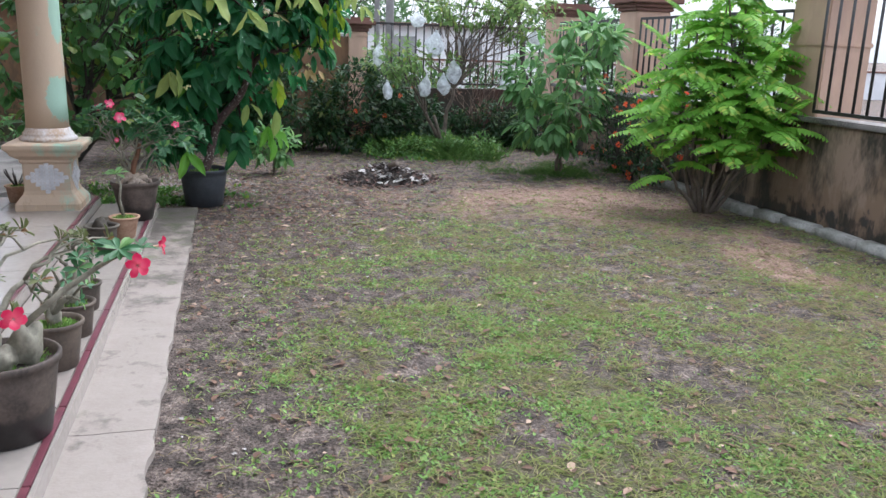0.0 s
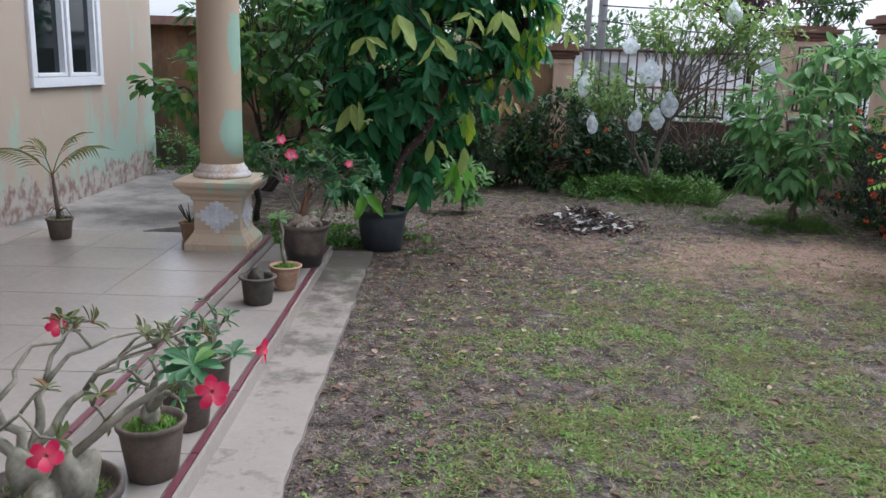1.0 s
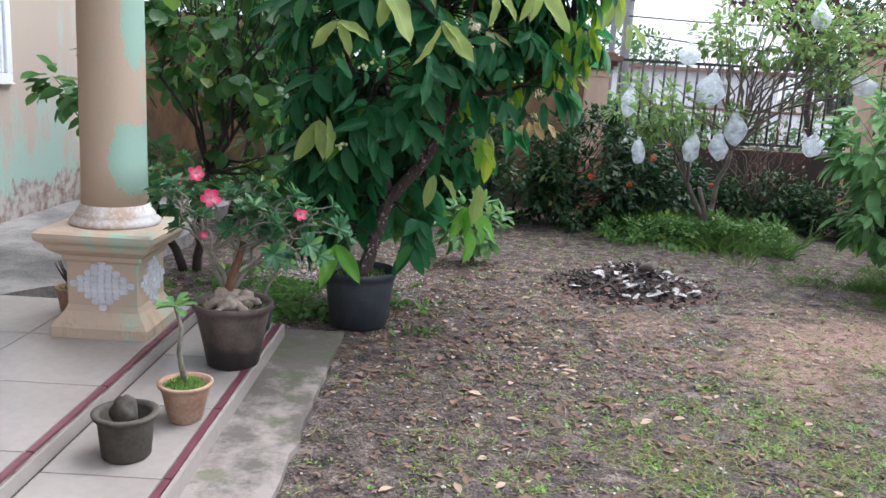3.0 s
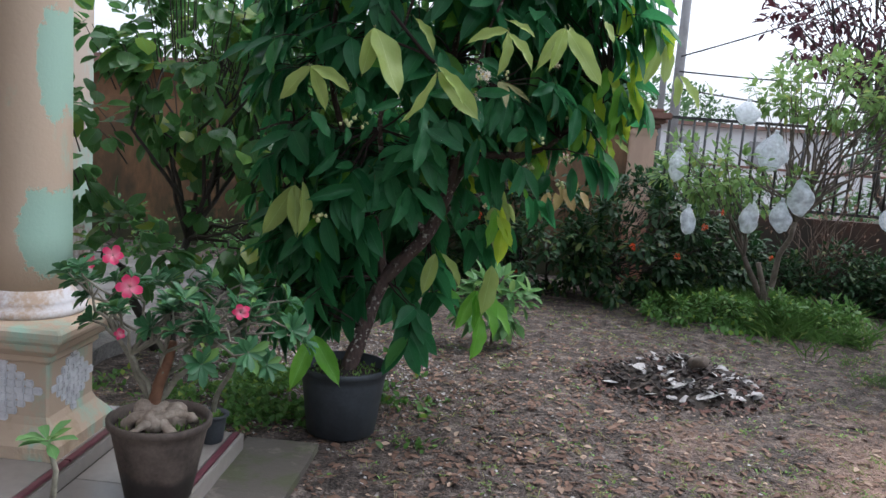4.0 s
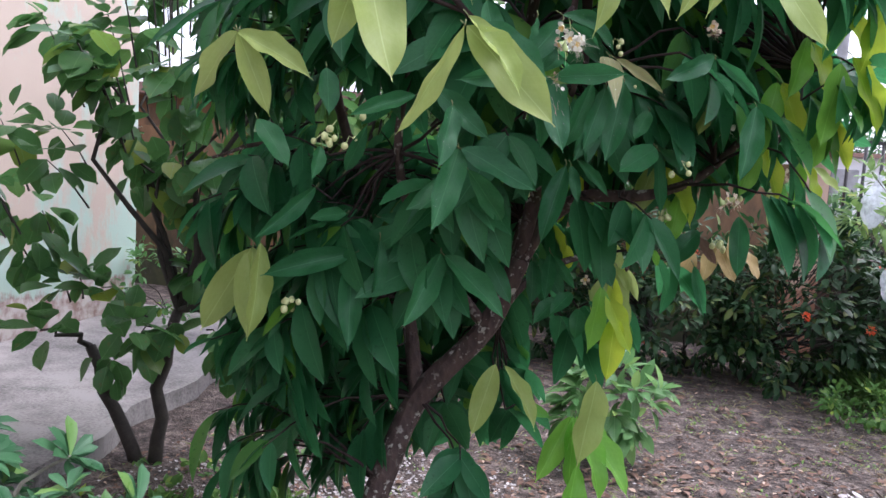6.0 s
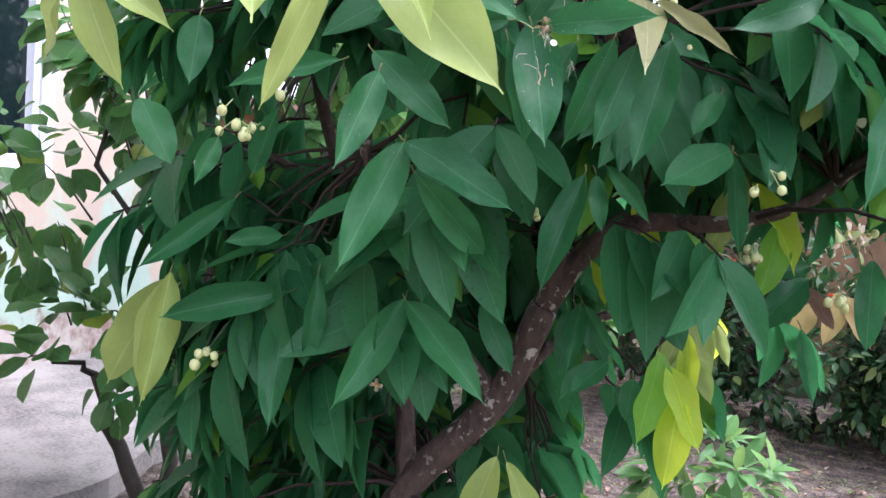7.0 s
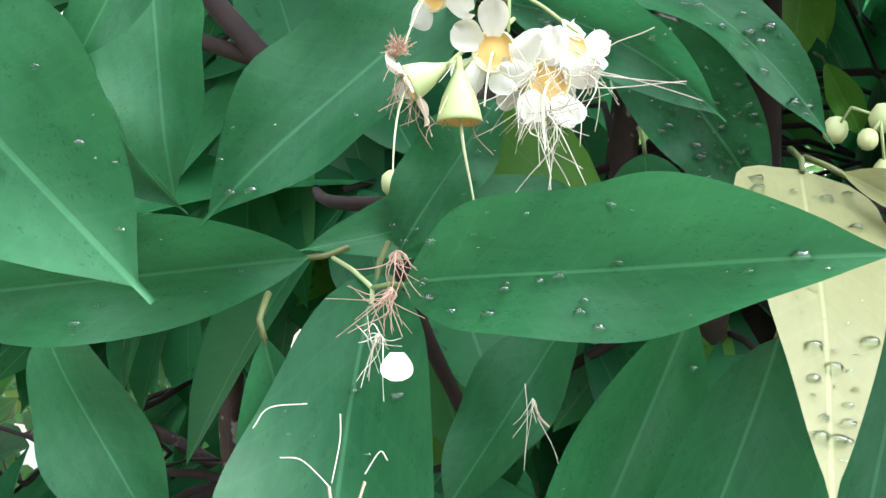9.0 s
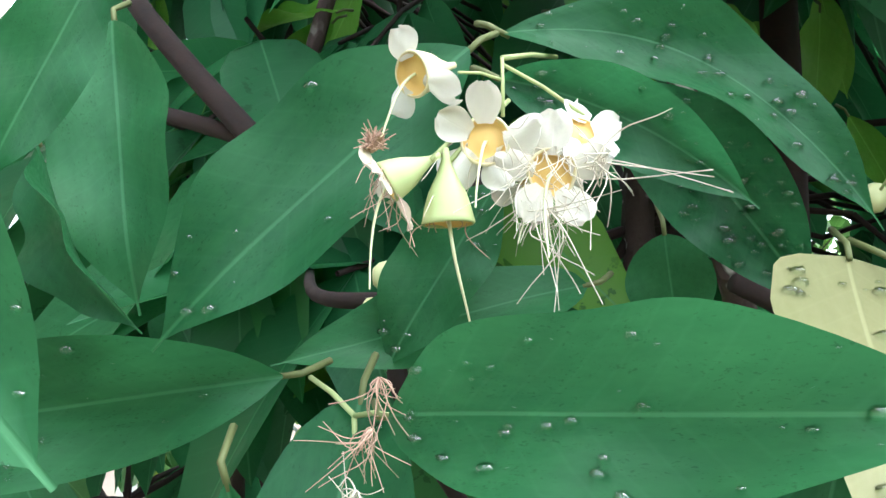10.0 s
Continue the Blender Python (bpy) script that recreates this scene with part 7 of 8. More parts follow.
spray_leaf((0.878, 8.200, 1.465), (0.881, 8.140, 1.338), 0.33, M_LEAF_NEW)
spray_leaf((1.154, 8.100, 2.000), (1.075, 8.040, 1.797), 0.33, M_LEAF_NEW)
spray_leaf((-0.131, 7.232, 1.901), (-0.163, 7.161, 1.705), 0.34, M_LEAF_NEW)
spray_leaf((0.150, 7.023, 1.752), (0.263, 6.983, 1.605), 0.30, M_LEAF_NEW, facing=(0.75, -0.67, 0.01))
spray_leaf((-0.362, 7.137, 1.728), (-0.197, 7.154, 1.637), 0.34, M_LEAF_NEW)
spray_leaf((-0.362, 7.137, 1.728), (-0.503, 7.215, 1.590), 0.30, M_LEAF_NEW)
# Lit and bright leaf colours carry the light behind these rear and right-hand leaves.
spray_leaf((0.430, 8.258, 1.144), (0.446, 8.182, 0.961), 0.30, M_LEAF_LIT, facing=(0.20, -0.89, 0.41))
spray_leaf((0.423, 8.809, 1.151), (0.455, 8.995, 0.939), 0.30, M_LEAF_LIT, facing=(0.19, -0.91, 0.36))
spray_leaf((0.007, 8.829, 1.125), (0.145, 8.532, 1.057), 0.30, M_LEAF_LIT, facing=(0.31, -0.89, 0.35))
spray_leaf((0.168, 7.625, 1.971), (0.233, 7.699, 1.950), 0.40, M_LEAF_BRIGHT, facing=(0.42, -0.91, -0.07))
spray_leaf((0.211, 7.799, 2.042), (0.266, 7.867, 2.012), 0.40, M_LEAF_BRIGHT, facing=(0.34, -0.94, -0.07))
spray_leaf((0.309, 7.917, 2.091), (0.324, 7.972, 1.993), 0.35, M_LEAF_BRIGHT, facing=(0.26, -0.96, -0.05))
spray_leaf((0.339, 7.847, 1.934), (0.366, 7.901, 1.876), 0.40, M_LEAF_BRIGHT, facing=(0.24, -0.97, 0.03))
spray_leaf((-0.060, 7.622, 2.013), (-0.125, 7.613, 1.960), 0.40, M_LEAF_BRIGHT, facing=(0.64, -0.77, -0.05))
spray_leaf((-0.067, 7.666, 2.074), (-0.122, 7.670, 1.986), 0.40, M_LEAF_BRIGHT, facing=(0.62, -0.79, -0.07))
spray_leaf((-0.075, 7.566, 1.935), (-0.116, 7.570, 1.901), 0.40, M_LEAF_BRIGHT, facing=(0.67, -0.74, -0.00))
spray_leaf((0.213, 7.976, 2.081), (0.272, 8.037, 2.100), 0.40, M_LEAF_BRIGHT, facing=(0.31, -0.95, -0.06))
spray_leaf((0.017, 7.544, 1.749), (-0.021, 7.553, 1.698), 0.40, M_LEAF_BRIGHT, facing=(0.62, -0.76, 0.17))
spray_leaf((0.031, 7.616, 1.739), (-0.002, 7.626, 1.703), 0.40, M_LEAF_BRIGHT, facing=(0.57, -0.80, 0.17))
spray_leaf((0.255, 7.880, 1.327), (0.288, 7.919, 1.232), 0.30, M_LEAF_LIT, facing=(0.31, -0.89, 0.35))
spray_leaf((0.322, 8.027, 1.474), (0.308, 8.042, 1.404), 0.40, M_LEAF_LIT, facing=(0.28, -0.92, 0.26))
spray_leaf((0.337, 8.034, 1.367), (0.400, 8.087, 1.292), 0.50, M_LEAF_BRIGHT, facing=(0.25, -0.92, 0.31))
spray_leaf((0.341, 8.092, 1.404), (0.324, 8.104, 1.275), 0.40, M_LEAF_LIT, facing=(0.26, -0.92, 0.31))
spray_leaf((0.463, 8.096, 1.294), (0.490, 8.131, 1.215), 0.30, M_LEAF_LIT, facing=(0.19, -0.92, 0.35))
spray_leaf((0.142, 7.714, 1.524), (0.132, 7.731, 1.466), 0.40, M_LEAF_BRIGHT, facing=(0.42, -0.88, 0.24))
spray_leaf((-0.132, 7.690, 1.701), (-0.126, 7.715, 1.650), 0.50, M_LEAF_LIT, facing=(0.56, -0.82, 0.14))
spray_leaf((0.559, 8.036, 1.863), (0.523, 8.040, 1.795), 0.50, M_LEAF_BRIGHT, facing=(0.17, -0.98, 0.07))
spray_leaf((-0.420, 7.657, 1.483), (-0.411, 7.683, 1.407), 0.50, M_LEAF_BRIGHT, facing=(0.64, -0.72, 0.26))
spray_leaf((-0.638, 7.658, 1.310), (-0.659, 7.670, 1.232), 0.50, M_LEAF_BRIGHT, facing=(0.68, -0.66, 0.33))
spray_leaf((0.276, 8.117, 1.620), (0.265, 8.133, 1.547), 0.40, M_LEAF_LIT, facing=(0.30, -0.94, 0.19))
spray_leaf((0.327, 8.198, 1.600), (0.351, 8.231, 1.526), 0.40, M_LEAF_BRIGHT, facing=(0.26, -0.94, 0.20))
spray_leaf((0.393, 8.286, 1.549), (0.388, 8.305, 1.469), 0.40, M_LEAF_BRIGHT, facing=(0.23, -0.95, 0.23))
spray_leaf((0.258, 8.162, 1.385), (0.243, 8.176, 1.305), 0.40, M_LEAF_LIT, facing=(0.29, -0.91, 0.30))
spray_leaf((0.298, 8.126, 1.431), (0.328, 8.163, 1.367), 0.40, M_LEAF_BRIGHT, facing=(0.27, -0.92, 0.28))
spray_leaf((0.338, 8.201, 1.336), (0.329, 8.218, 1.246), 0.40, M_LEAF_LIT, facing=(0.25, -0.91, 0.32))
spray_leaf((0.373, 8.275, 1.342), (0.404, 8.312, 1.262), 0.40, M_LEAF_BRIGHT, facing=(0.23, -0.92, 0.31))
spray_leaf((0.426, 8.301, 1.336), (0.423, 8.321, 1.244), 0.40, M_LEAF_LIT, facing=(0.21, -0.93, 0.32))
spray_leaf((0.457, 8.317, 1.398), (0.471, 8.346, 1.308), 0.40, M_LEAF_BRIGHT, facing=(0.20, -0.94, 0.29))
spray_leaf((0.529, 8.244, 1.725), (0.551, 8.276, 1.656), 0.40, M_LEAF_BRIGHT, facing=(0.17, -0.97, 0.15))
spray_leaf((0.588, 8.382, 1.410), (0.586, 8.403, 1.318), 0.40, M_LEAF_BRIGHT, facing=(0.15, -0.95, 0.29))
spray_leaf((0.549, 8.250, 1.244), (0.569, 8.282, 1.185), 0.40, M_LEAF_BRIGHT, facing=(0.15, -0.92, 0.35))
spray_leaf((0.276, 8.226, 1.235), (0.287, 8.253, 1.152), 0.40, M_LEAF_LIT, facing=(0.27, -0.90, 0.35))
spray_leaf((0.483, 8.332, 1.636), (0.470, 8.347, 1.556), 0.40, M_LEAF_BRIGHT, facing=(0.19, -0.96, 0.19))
# Right edge: the light through these leaves is in their colours.
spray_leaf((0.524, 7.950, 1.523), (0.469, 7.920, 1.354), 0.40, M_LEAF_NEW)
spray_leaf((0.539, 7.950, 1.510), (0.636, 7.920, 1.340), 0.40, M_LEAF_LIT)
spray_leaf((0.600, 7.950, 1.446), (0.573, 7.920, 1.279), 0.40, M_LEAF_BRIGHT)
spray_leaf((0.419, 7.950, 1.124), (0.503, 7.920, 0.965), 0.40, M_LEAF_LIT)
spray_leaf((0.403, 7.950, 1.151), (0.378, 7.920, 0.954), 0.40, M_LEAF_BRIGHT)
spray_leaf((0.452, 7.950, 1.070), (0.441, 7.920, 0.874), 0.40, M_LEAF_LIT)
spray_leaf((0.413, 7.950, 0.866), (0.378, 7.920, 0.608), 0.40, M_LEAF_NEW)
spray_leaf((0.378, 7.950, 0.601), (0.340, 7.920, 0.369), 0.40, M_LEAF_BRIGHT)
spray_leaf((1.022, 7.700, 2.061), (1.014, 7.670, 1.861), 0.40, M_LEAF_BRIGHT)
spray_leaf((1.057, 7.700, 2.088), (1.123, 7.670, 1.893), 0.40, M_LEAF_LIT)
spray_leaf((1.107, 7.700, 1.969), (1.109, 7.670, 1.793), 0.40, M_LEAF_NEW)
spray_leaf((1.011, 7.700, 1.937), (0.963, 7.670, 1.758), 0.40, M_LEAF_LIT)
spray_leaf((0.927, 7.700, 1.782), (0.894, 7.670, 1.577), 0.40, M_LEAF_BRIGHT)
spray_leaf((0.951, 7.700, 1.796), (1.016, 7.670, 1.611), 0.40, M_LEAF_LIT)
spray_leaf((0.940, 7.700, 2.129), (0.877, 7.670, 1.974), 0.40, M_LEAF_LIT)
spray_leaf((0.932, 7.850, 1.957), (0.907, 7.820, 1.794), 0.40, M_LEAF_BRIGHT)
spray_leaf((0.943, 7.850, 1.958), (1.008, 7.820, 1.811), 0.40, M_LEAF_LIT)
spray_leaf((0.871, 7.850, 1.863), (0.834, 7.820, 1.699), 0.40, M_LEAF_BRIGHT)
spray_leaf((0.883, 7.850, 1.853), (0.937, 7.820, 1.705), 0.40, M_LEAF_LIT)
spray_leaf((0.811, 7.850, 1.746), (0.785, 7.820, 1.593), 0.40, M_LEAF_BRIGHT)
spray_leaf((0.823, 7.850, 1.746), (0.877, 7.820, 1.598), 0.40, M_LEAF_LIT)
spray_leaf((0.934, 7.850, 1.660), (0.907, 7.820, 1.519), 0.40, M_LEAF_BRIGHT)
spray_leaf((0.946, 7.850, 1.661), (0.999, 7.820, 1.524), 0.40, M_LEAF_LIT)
spray_leaf((0.778, 7.850, 1.582), (0.739, 7.820, 1.439), 0.40, M_LEAF_BRIGHT)
spray_leaf((0.789, 7.850, 1.582), (0.837, 7.820, 1.433), 0.40, M_LEAF_LIT)
spray_leaf((0.990, 7.850, 2.073), (0.952, 7.820, 1.932), 0.40, M_LEAF_BRIGHT)
spray_leaf((1.002, 7.850, 2.073), (1.065, 7.820, 1.938), 0.40, M_LEAF_LIT)
spray_leaf((0.886, 7.850, 1.541), (0.870, 7.820, 1.411), 0.40, M_LEAF_BRIGHT)
spray_leaf((0.898, 7.850, 1.542), (0.938, 7.820, 1.427), 0.40, M_LEAF_LIT)
# More leaves coloured bright for the light at the crown's back.
spray_leaf((-0.034, 7.600, 2.008), (-0.162, 7.600, 1.997), 0.40, M_LEAF_BRIGHT)
spray_leaf((-0.203, 7.700, 2.017), (-0.250, 7.700, 1.945), 0.40, M_LEAF_LIT)
spray_leaf((0.175, 7.750, 2.031), (0.089, 7.750, 2.008), 0.40, M_LEAF_LIT)
spray_leaf((0.326, 7.800, 2.013), (0.320, 7.800, 1.914), 0.40, M_LEAF_BRIGHT)
spray_leaf((-0.104, 7.700, 1.759), (-0.130, 7.650, 1.700), 0.40, M_LEAF_BRIGHT)
spray_leaf((-0.290, 7.600, 2.082), (-0.300, 7.600, 2.000), 0.40, M_LEAF_BRIGHT)
for bx, bz, tx, tz in ((0.78, 1.24, 0.75, 1.09), (0.8, 1.23, 0.87, 1.1), (0.86, 1.3, 0.84, 1.18), (0.72, 1.2, 0.66, 1.08), (0.9, 1.22, 0.95, 1.12)):
    spray_leaf((bx, 8.75, bz), (tx, 8.7, tz), 0.42, M_LEAF_DRYING)
FALLEN_WHITE = (((0.276, 7.247, 1.622), (0.281, 7.250, 1.622), (0.288, 7.250, 1.619), (0.293, 7.250, 1.616)), ((0.300, 7.257, 1.620), (0.301, 7.262, 1.626), (0.304, 7.262, 1.624)), ((0.311, 7.250, 1.607), (0.314, 7.247, 1.600), (0.316, 7.244, 1.596)), ((0.264, 7.247, 1.629), (0.265, 7.252, 1.635), (0.274, 7.259, 1.637)), ((0.285, 7.262, 1.635), (0.289, 7.258, 1.628), (0.293, 7.251, 1.617)), ((0.342, 7.353, 1.646), (0.346, 7.353, 1.652), (0.349, 7.354, 1.655)), ((0.322, 7.358, 1.581), (0.327, 7.357, 1.596), (0.337, 7.358, 1.614)), ((0.318, 7.356, 1.581), (0.320, 7.354, 1.591), (0.321, 7.354, 1.594)), ((0.317, 7.363, 1.552), (0.318, 7.362, 1.557), (0.319, 7.361, 1.562)), ((0.311, 7.334, 1.646), (0.311, 7.338, 1.633), (0.309, 7.342, 1.614)), ((0.314, 7.340, 1.634), (0.319, 7.345, 1.623), (0.321, 7.349, 1.613)))
FALLEN_PINK = (((0.293, 7.250, 1.616), (0.297, 7.247, 1.610), (0.299, 7.243, 1.604), (0.298, 7.237, 1.598)), ((0.301, 7.256, 1.618), (0.302, 7.252, 1.612), (0.303, 7.248, 1.608)), ((0.299, 7.243, 1.605), (0.299, 7.239, 1.600), (0.301, 7.237, 1.596)), ((0.313, 7.338, 1.639), (0.315, 7.340, 1.634), (0.318, 7.342, 1.631)))


def wisps(g, rng, c, d, n, length, r, spread=0.6, curl=0.3):
    """Thin bent stamens that spring from c round direction d."""
    c, d = Vector(c), Vector(d).normalized()
    for _ in range(n):
        u = (d + unit(rng) * spread).normalized()
        w, k = unit(rng) * curl, unit(rng) * curl * 0.5
        ln = length * rng.uniform(0.55, 1.15)
        pts = [c + u * ln * s + w * ln * s * s + k * ln * math.sin(s * 4.0) * 0.5 + Vector((0, 0, -0.25 * ln * s * s)) for s in np.linspace(0, 1, 8)]
        g.tube(pts, taper(r, r * 0.5, 8), 4, False)


def round_petal(rng, bend, cup):
    """A spoon-shaped petal, 1 long along y and 1 wide, with a rounded and slightly ruffled end."""
    rows, cols = 9, 7
    ph = rng.uniform(0, 6.28)
    notch = rng.uniform(0.0, 0.1)
    v, u, f = [], [], []
    for i in range(rows):
        t = i / (rows - 1)
        w = 0.5 * (0.42 + 0.58 * math.sin(min(1.0, t / 0.6) * math.pi / 2)) if t < 0.6 else 0.5 * math.sqrt(max(0.0, 1 - ((t - 0.6) / 0.42) ** 2))
        for j in range(cols):
            c = 2 * j / (cols - 1) - 1
            y = t - notch * t * (1 - abs(c)) * 0.6
            z = bend * t * t + cup * c * c * w * 1.2 + 0.1 * math.sin(4.2 * c + 5 * t + ph) * t + 0.05 * math.sin(9 * c + ph * 2 + 3 * t) * t * t
            v.append((c * w, y, z))
            u.append((0.5 + c * w, t))
        if i:
            o = cols * (i - 1)
            f += [(o + j, o + j + 1, o + cols + j + 1, o + cols + j) for j in range(cols - 1)]
    return np.array(v, float), f, np.array(u, float)


def open_flower(c, d, r, rng, fresh=True, petals=5, tuft=8, style=2.2):
    """A rose apple flower: bell-shaped cup with a golden floor, rounded petals, stamens and one long style. r: the cup's radius."""
    c, d = Vector(c), Vector(d).normalized()
    m = Matrix.Translation(c) @ d.to_track_quat("Z", "Y").to_matrix().to_4x4()
    up = Vector((0, 0, 1)) - d * d.z
    e = up.normalized() if up.length > 0.2 else d.orthogonal().normalized()
    f = d.cross(e)
    bell = [(r * 0.14, -r * 2.8), (r * 0.19, -r * 2.3), (r * 0.4, -r * 1.75), (r * 0.72, -r * 1.1), (r * 0.9, -r * 0.5), (r * 0.98, -r * 0.1), (r * 1.02, r * 0.05), (r * 0.97, r * 0.13), (r * 0.9, r * 0.1), (r * 0.86, -r * 0.05)]
    fl = Geo().lathe(bell, (0, 0, 0), 24, 0.03, 0, (True, False)).ob("flower", M_CUPRIM if fresh else M_CALYX, tree, "cream rose apple flower with a yellow cup" if fresh else "withered rose apple flower", m=m)
    floor = [(r * 0.9, r * 0.11), (r * 0.86, r * 0.0), (r * 0.8, -r * 0.08), (r * 0.64, -r * 0.15), (r * 0.42, -r * 0.16), (r * 0.24, -r * 0.12), (r * 0.1, -r * 0.12), (r * 0.03, -r * 0.1)]
    Geo().lathe(floor, (0, 0, 0), 24, 0.02, 0, (False, True)).ob("cup_floor", M_CUP, fl, "orange-yellow inner cup", m=m)
    for i in range(petals):
        a = i * 2 * math.pi / petals + rng.uniform(-0.2, 0.2)
        o = e * math.cos(a) + f * math.sin(a)
        t = round_petal(rng, rng.uniform(-0.25, 0.3), rng.uniform(-0.5, 0.5))
        g = Geo().blades(t, [tuple(c + o * r * 0.68 + d * r * 0.1)], [tuple(o + d * rng.uniform(-0.25, 0.5))], [tuple(d - o * 0.1 + unit(rng) * 0.35)], r * rng.uniform(1.4, 1.95), r * rng.uniform(1.45, 1.8))
        g.ob("petal", M_PETALWHITE if fresh else M_PETALOLD, fl)
    g = Geo()
    for i in range(tuft):
        a = rng.uniform(0, 6.28)
        o = e * math.cos(a) + f * math.sin(a)
        wisps(g, rng, c + o * r * 0.9, o * 0.6 + d * 0.3 + Vector((0, 0, -0.9)), 1, r * 1.9, r * 0.03, 0.45, 0.7)
    for i in range(5 if tuft else 0):
        a = rng.uniform(0, 6.28)
        o = e * math.cos(a) + f * math.sin(a)
        wisps(g, rng, c + o * r * 0.75 - d * r * 0.1, o * 0.3 + d, 1, r * 0.45, r * 0.03, 0.4, 0.8)
    if tuft:
        g.ob("stamen", M_STAMEN if fresh else M_STAMEN_OLD, fl, kind="stuff")
    if style:
        g = Geo()
        wisps(g, rng, c - d * r * 0.15, d * 0.9 + Vector((0, 0, -0.8)), 1, r * style * 1.5, r * 0.085, 0.25, 0.25)
        g.ob("style", M_STYLE, fl, "long pale green style")
    return fl


M_CUPRIM = plain("cream_flower_cup", (0.75, 0.68, 0.42), 0.5)
M_STYLE = plain("pale_green_style", (0.66, 0.68, 0.4), 0.5)
M_PETALOLD = leaf_material("fading_petal", (0.7, 0.55, 0.4), (0.8, 0.7, 0.56), 0.6, 0.3, 0.0)
FR = random.Random(5)
open_flower((0.311, 7.294, 1.757), (0.48, -0.85, -0.05), 0.0074, FR, True, 5, 10, 2.6)
open_flower((0.327, 7.305, 1.7485), (0.6, -0.78, -0.18), 0.0074, FR, True, 5, 40, 3.6)
open_flower((0.293, 7.281, 1.776), (-0.15, -0.8, -0.4), 0.0068, FR, True, 3, 0, 2.4)
open_flower((0.331, 7.315, 1.763), (0.55, -0.6, 0.45), 0.006, FR, True, 5, 18, 2.0)
open_flower((0.3195, 7.309, 1.7455), (0.3, -0.6, -0.6), 0.0055, FR, True, 4, 34, 3.0)
open_flower((0.2915, 7.2745, 1.742), (-0.6, -0.5, -0.5), 0.006, FR, False, 4, 22, 3.0)
open_flower((0.3035, 7.288, 1.7325), (0.05, 0.1, -1.0), 0.0076, FR, False, 0, 2, 2.6)
g = Geo()
wisps(g, FR, (0.287, 7.272, 1.7505), (0.1, -0.2, 0.8), 90, 0.006, 0.0003, 0.4, 0.7)
wisps(g, FR, (0.2865, 7.272, 1.7525), (0.5, -0.2, 0.5), 40, 0.005, 0.0003, 0.4, 0.7)
g.ob("withered_stamen", M_STAMEN_OLD, tree, "tuft of withered brown stamens", kind="stuff")
g = Geo()
wisps(g, FR, (0.338, 7.31, 1.752), (0.8, -0.2, -0.2), 16, 0.016, 0.0003, 0.8, 1.2)
wisps(g, FR, (0.326, 7.304, 1.738), (0.2, -0.2, -1.0), 20, 0.014, 0.00028, 0.8, 1.3)
g.ob("loose_stamen", M_STAMEN, tree, "spray of thin cream stamens", kind="stuff")
for a, b, r in (((0.31, 7.305, 1.768), (0.309, 7.305, 1.787), 0.0006), ((0.303, 7.29, 1.778), (0.309, 7.305, 1.78), 0.0005), ((0.309, 7.305, 1.785), (0.33, 7.32, 1.77), 0.0006), ((0.309, 7.305, 1.787), (0.30, 7.36, 1.81), 0.0009), ((0.3035, 7.287, 1.75), (0.309, 7.31, 1.775), 0.0008), ((0.301, 7.281, 1.749), (0.306, 7.305, 1.772), 0.0008), ((0.267, 7.296, 1.676), (0.244, 7.3, 1.687), 0.0009), ((0.267, 7.296, 1.676), (0.268, 7.296, 1.664), 0.0009), ((0.287, 7.29, 1.677), (0.267, 7.296, 1.676), 0.0009)):
    Geo().tube([a, Vector(a).lerp(Vector(b), 0.5) + Vector((0, 0, 0.001)), b], r, 7).ob("stalk", M_CALYX, tree)
for path, r in ((((0.3, 7.44, 1.85), (0.262, 7.4, 1.79), (0.226, 7.37, 1.735), (0.224, 7.37, 1.705), (0.23, 7.38, 1.67), (0.2, 7.5, 1.6)), 0.0055), (((0.223, 7.37, 1.72), (0.17, 7.38, 1.725), (0.05, 7.5, 1.76)), 0.004), (((0.1, 7.44, 1.80), (0.059, 7.433, 1.83), (-0.043, 7.403, 1.938), (-0.1, 7.45, 2.0)), 0.009), (((0.06, 7.44, 1.83), (-0.031, 7.427, 1.859), (-0.15, 7.55, 1.9)), 0.006), (((0.315, 7.73, 1.6), (0.312, 7.713, 1.898), (0.313, 7.695, 2.05), (0.32, 7.7, 2.3)), 0.016), (((0.314, 7.561, 1.751), (0.367, 7.649, 1.72), (0.42, 7.8, 1.68)), 0.006)):
    path = smooth_path(path)
    Geo().tube(path, taper(r, r * 0.7, len(path)), 9).ob("branch", M_TWIG_SHADED, tree)
# withered stamens caught on the leaf below, and a fallen petal
g = Geo()
wisps(g, FR, (0.2860, 7.2826, 1.6879), (0.1, -0.1, -1.0), 16, 0.014, 0.00024, 0.35, 1.0)
wisps(g, FR, (0.2946, 7.2700, 1.6743), (-0.4, -0.1, -0.8), 20, 0.0095, 0.00022, 0.7, 1.4)
g.ob("withered_stamen", M_STAMEN_OLD, tree, "tuft of withered pink-brown stamens", kind="stuff")
g = Geo()
wisps(g, FR, (0.2991, 7.2597, 1.6601), (-0.6, -0.1, -0.6), 16, 0.0095, 0.0002, 0.8, 1.4)
wisps(g, FR, (0.3135, 7.336, 1.641), (0.0, -0.1, -1.0), 7, 0.009, 0.0002, 0.25, 0.7)
g.ob("fallen_stamen", M_STAMEN, tree, "loose pale stamens stuck to leaves", kind="stuff")
g = Geo()
g.blades(round_petal(FR, 0.2, 0.3), [(0.3063, 7.2592, 1.6553)], [(0.15, -0.1, -1)], [(0.5, -0.8, 0.3)], 0.0085, 0.0095)
g.ob("fallen_petal", M_PETALWHITE, tree, "fallen white petal")


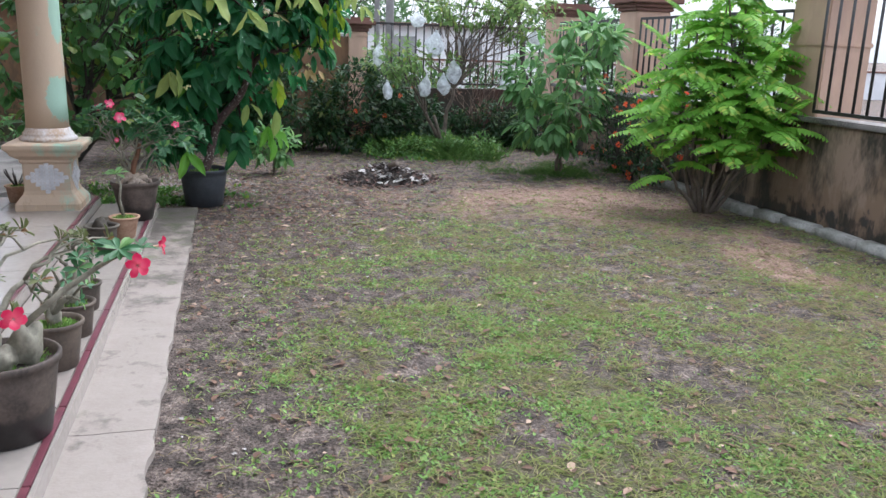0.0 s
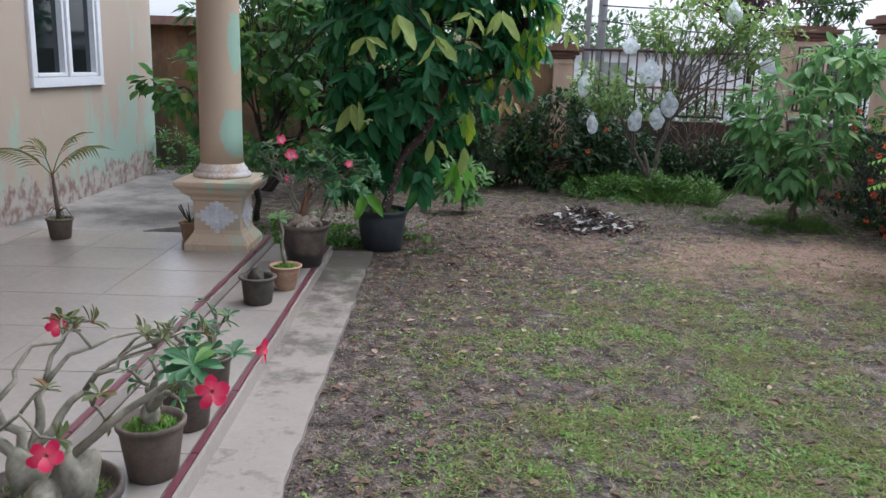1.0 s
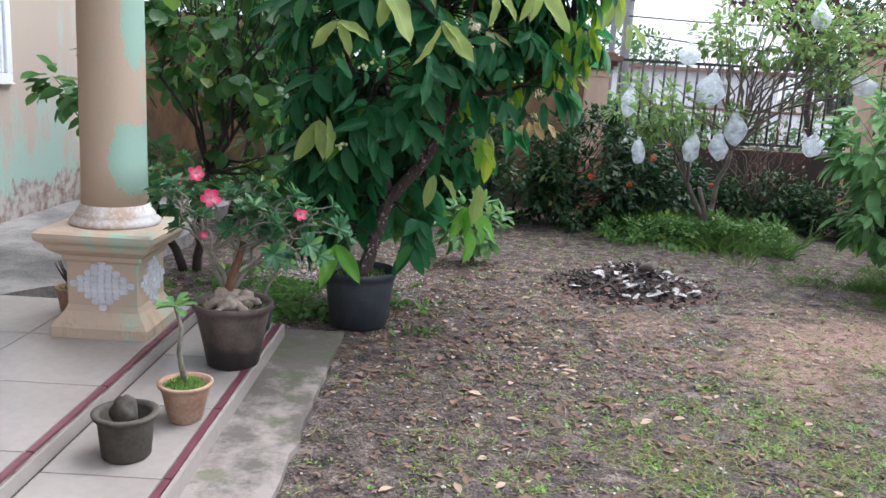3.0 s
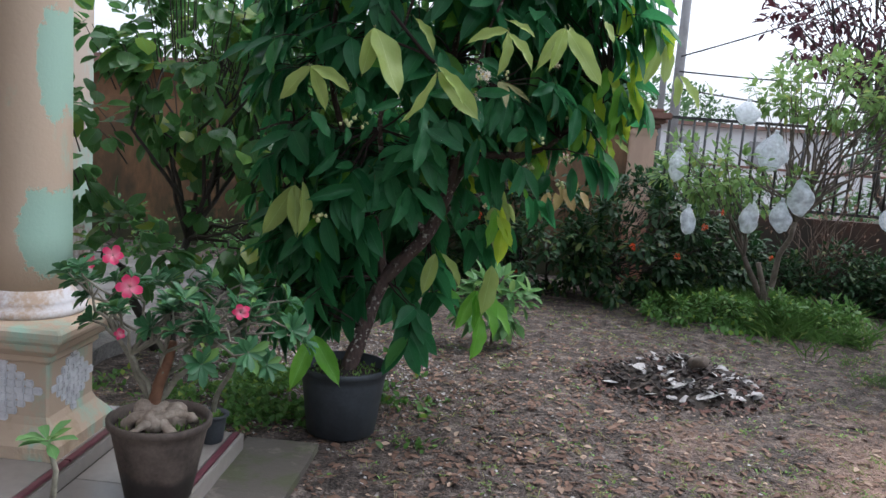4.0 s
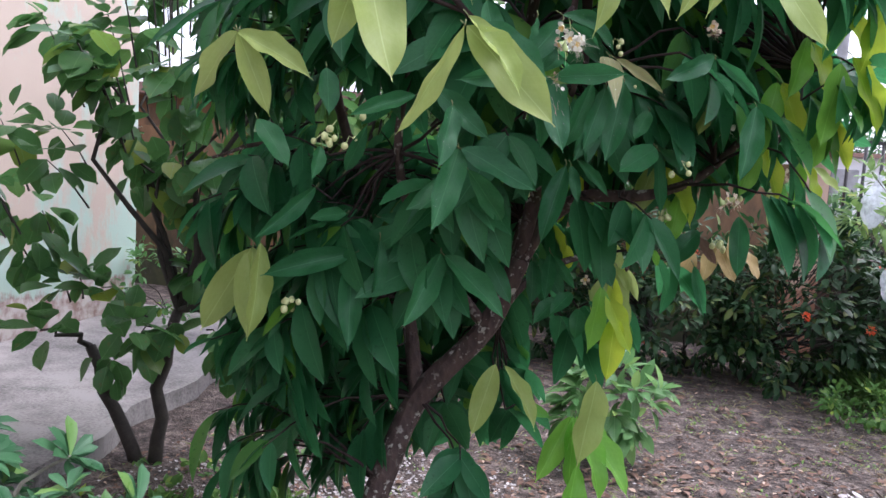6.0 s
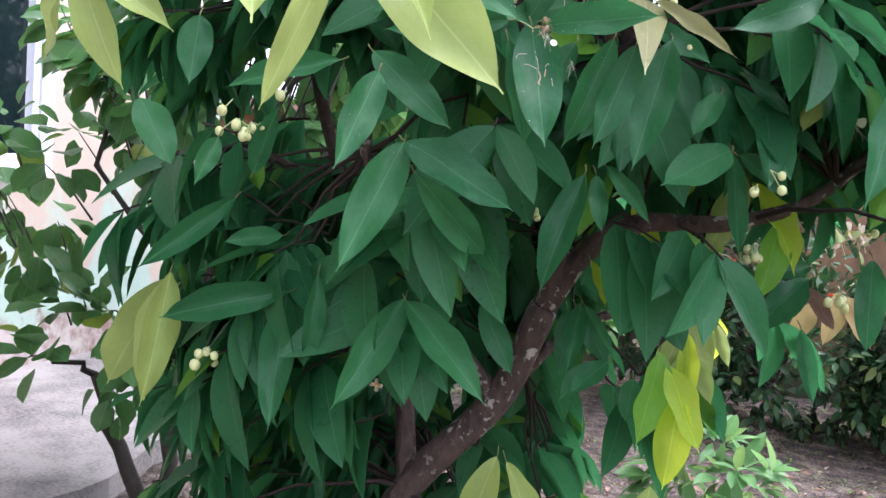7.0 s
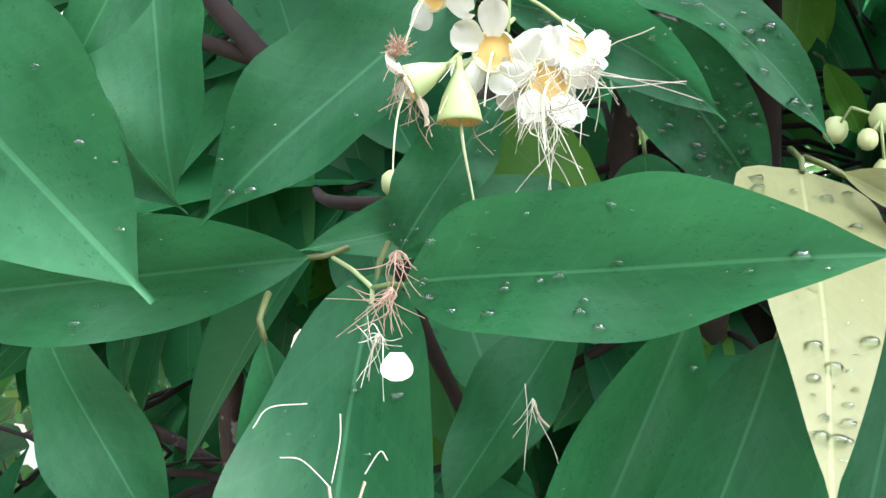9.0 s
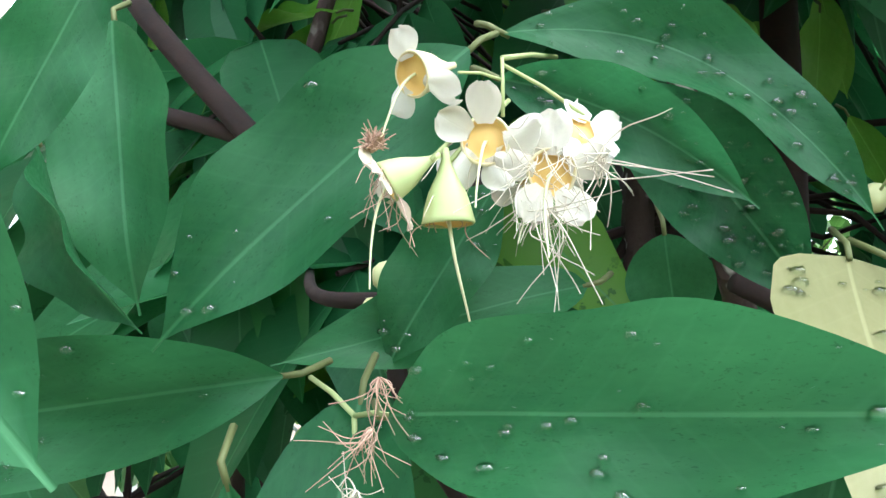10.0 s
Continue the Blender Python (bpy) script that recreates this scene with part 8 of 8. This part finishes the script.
for path in FALLEN_WHITE:
    Geo().tube(smooth_path(path), 0.0002, 6).ob("fallen_stamen", M_STAMEN, tree, "pale stamen stuck to a wet leaf")
for path in FALLEN_PINK:
    Geo().tube(smooth_path(path), 0.00045, 6).ob("fallen_stalk", M_STAMEN_OLD, tree, "pink-brown flower scrap stuck to a wet leaf")


def flower_cluster(c, n, r, rng, fresh=True):
    """Several small flowers on one head."""
    for i in range(n):
        o = Vector(c) + Vector((rng.uniform(-1, 1), rng.uniform(-0.6, 0.6), rng.uniform(-0.8, 0.8))) * r * 1.9
        open_flower(o, unit(rng) + Vector((0.4, -1.0, -0.2)), r, rng, fresh, 3, 26)


def bud_group(c, n, r, rng, mat=M_BUD):
    c = Vector(c)
    for i in range(n):
        o = c + Vector((rng.uniform(-1, 1), rng.uniform(-1, 1), rng.uniform(-0.8, 0.6))) * r * 2.4
        b = Geo().blob(o, r * rng.uniform(0.75, 1.1), (1, 1, 1.15), 0.08, i, 2).ob("flower_bud", mat, tree)
        Geo().tube([o, o.lerp(c, 0.5) + Vector((0, 0, r)), c + Vector((0, 0, 2 * r))], r * 0.13, 5).ob("stalk", M_CALYX, b)


bud_group((-0.190, 7.283, 1.548), 2, 0.007, FR)
bud_group((-0.162, 7.293, 1.515), 3, 0.007, FR)
bud_group((-0.401, 7.538, 1.079), 5, 0.009, FR)
bud_group((0.574, 7.573, 1.508), 2, 0.008, FR)
bud_group((0.558, 7.564, 1.482), 1, 0.009, FR)
bud_group((0.559, 7.832, 1.382), 5, 0.008, FR)
bud_group((0.712, 7.951, 1.296), 6, 0.009, FR)
bud_group((0.199, 7.616, 1.420), 2, 0.007, FR)
bud_group((0.753, 7.979, 1.423), 4, 0.008, FR)
bud_group((0.410, 7.514, 1.772), 2, 0.0065, FR)
bud_group((0.443, 7.440, 1.673), 1, 0.0065, FR)
bud_group((0.396, 7.522, 1.782), 2, 0.0065, FR)
bud_group((0.221, 7.369, 1.723), 2, 0.006, FR)
bud_group((-0.257, 7.383, 1.520), 5, 0.009, FR)
bud_group((-0.357, 7.463, 1.097), 5, 0.009, FR)
bud_group((-0.146, 7.360, 1.569), 1, 0.008, FR)
open_flower((0.091, 7.689, 1.289), (0.4, -0.8, -0.1), 0.009, FR, False, 4, 34)
open_flower((0.106, 7.706, 1.281), (0.4, -0.8, -0.1), 0.009, FR, False, 4, 34)
open_flower((0.074, 7.692, 1.278), (0.4, -0.8, -0.1), 0.008, FR, False, 4, 34)
open_flower((0.048, 7.680, 1.283), (0.4, -0.8, -0.1), 0.008, FR, False, 4, 34)
open_flower((0.411, 7.784, 1.640), (0.4, -0.8, -0.1), 0.010, FR, False, 4, 34)
open_flower((0.396, 7.779, 1.671), (0.4, -0.8, -0.1), 0.007, FR, True, 4, 34)
open_flower((0.687, 7.743, 1.618), (0.4, -0.8, -0.1), 0.010, FR, True, 4, 34)
open_flower((0.571, 7.631, 1.565), (0.4, -0.8, -0.1), 0.006, FR, True, 4, 34)
open_flower((0.354, 7.998, 1.158), (0.4, -0.8, -0.1), 0.007, FR, False, 4, 34)
open_flower((-0.143, 7.761, 1.022), (0.4, -0.8, -0.1), 0.006, FR, False, 4, 34)
open_flower((0.409, 7.792, 1.641), (0.4, -0.8, -0.1), 0.008, FR, False, 4, 34)
flower_cluster((0.878, 8.030, 1.502), 6, 0.008, FR, False)
flower_cluster((0.700, 7.644, 1.429), 4, 0.008, FR, False)
flower_cluster((0.633, 7.682, 1.844), 3, 0.007, FR, False)
flower_cluster((0.480, 8.013, 1.339), 7, 0.007, FR, False)
flower_cluster((0.626, 8.142, 1.432), 3, 0.007, FR, False)
flower_cluster((0.452, 7.889, 1.367), 5, 0.007, FR, False)
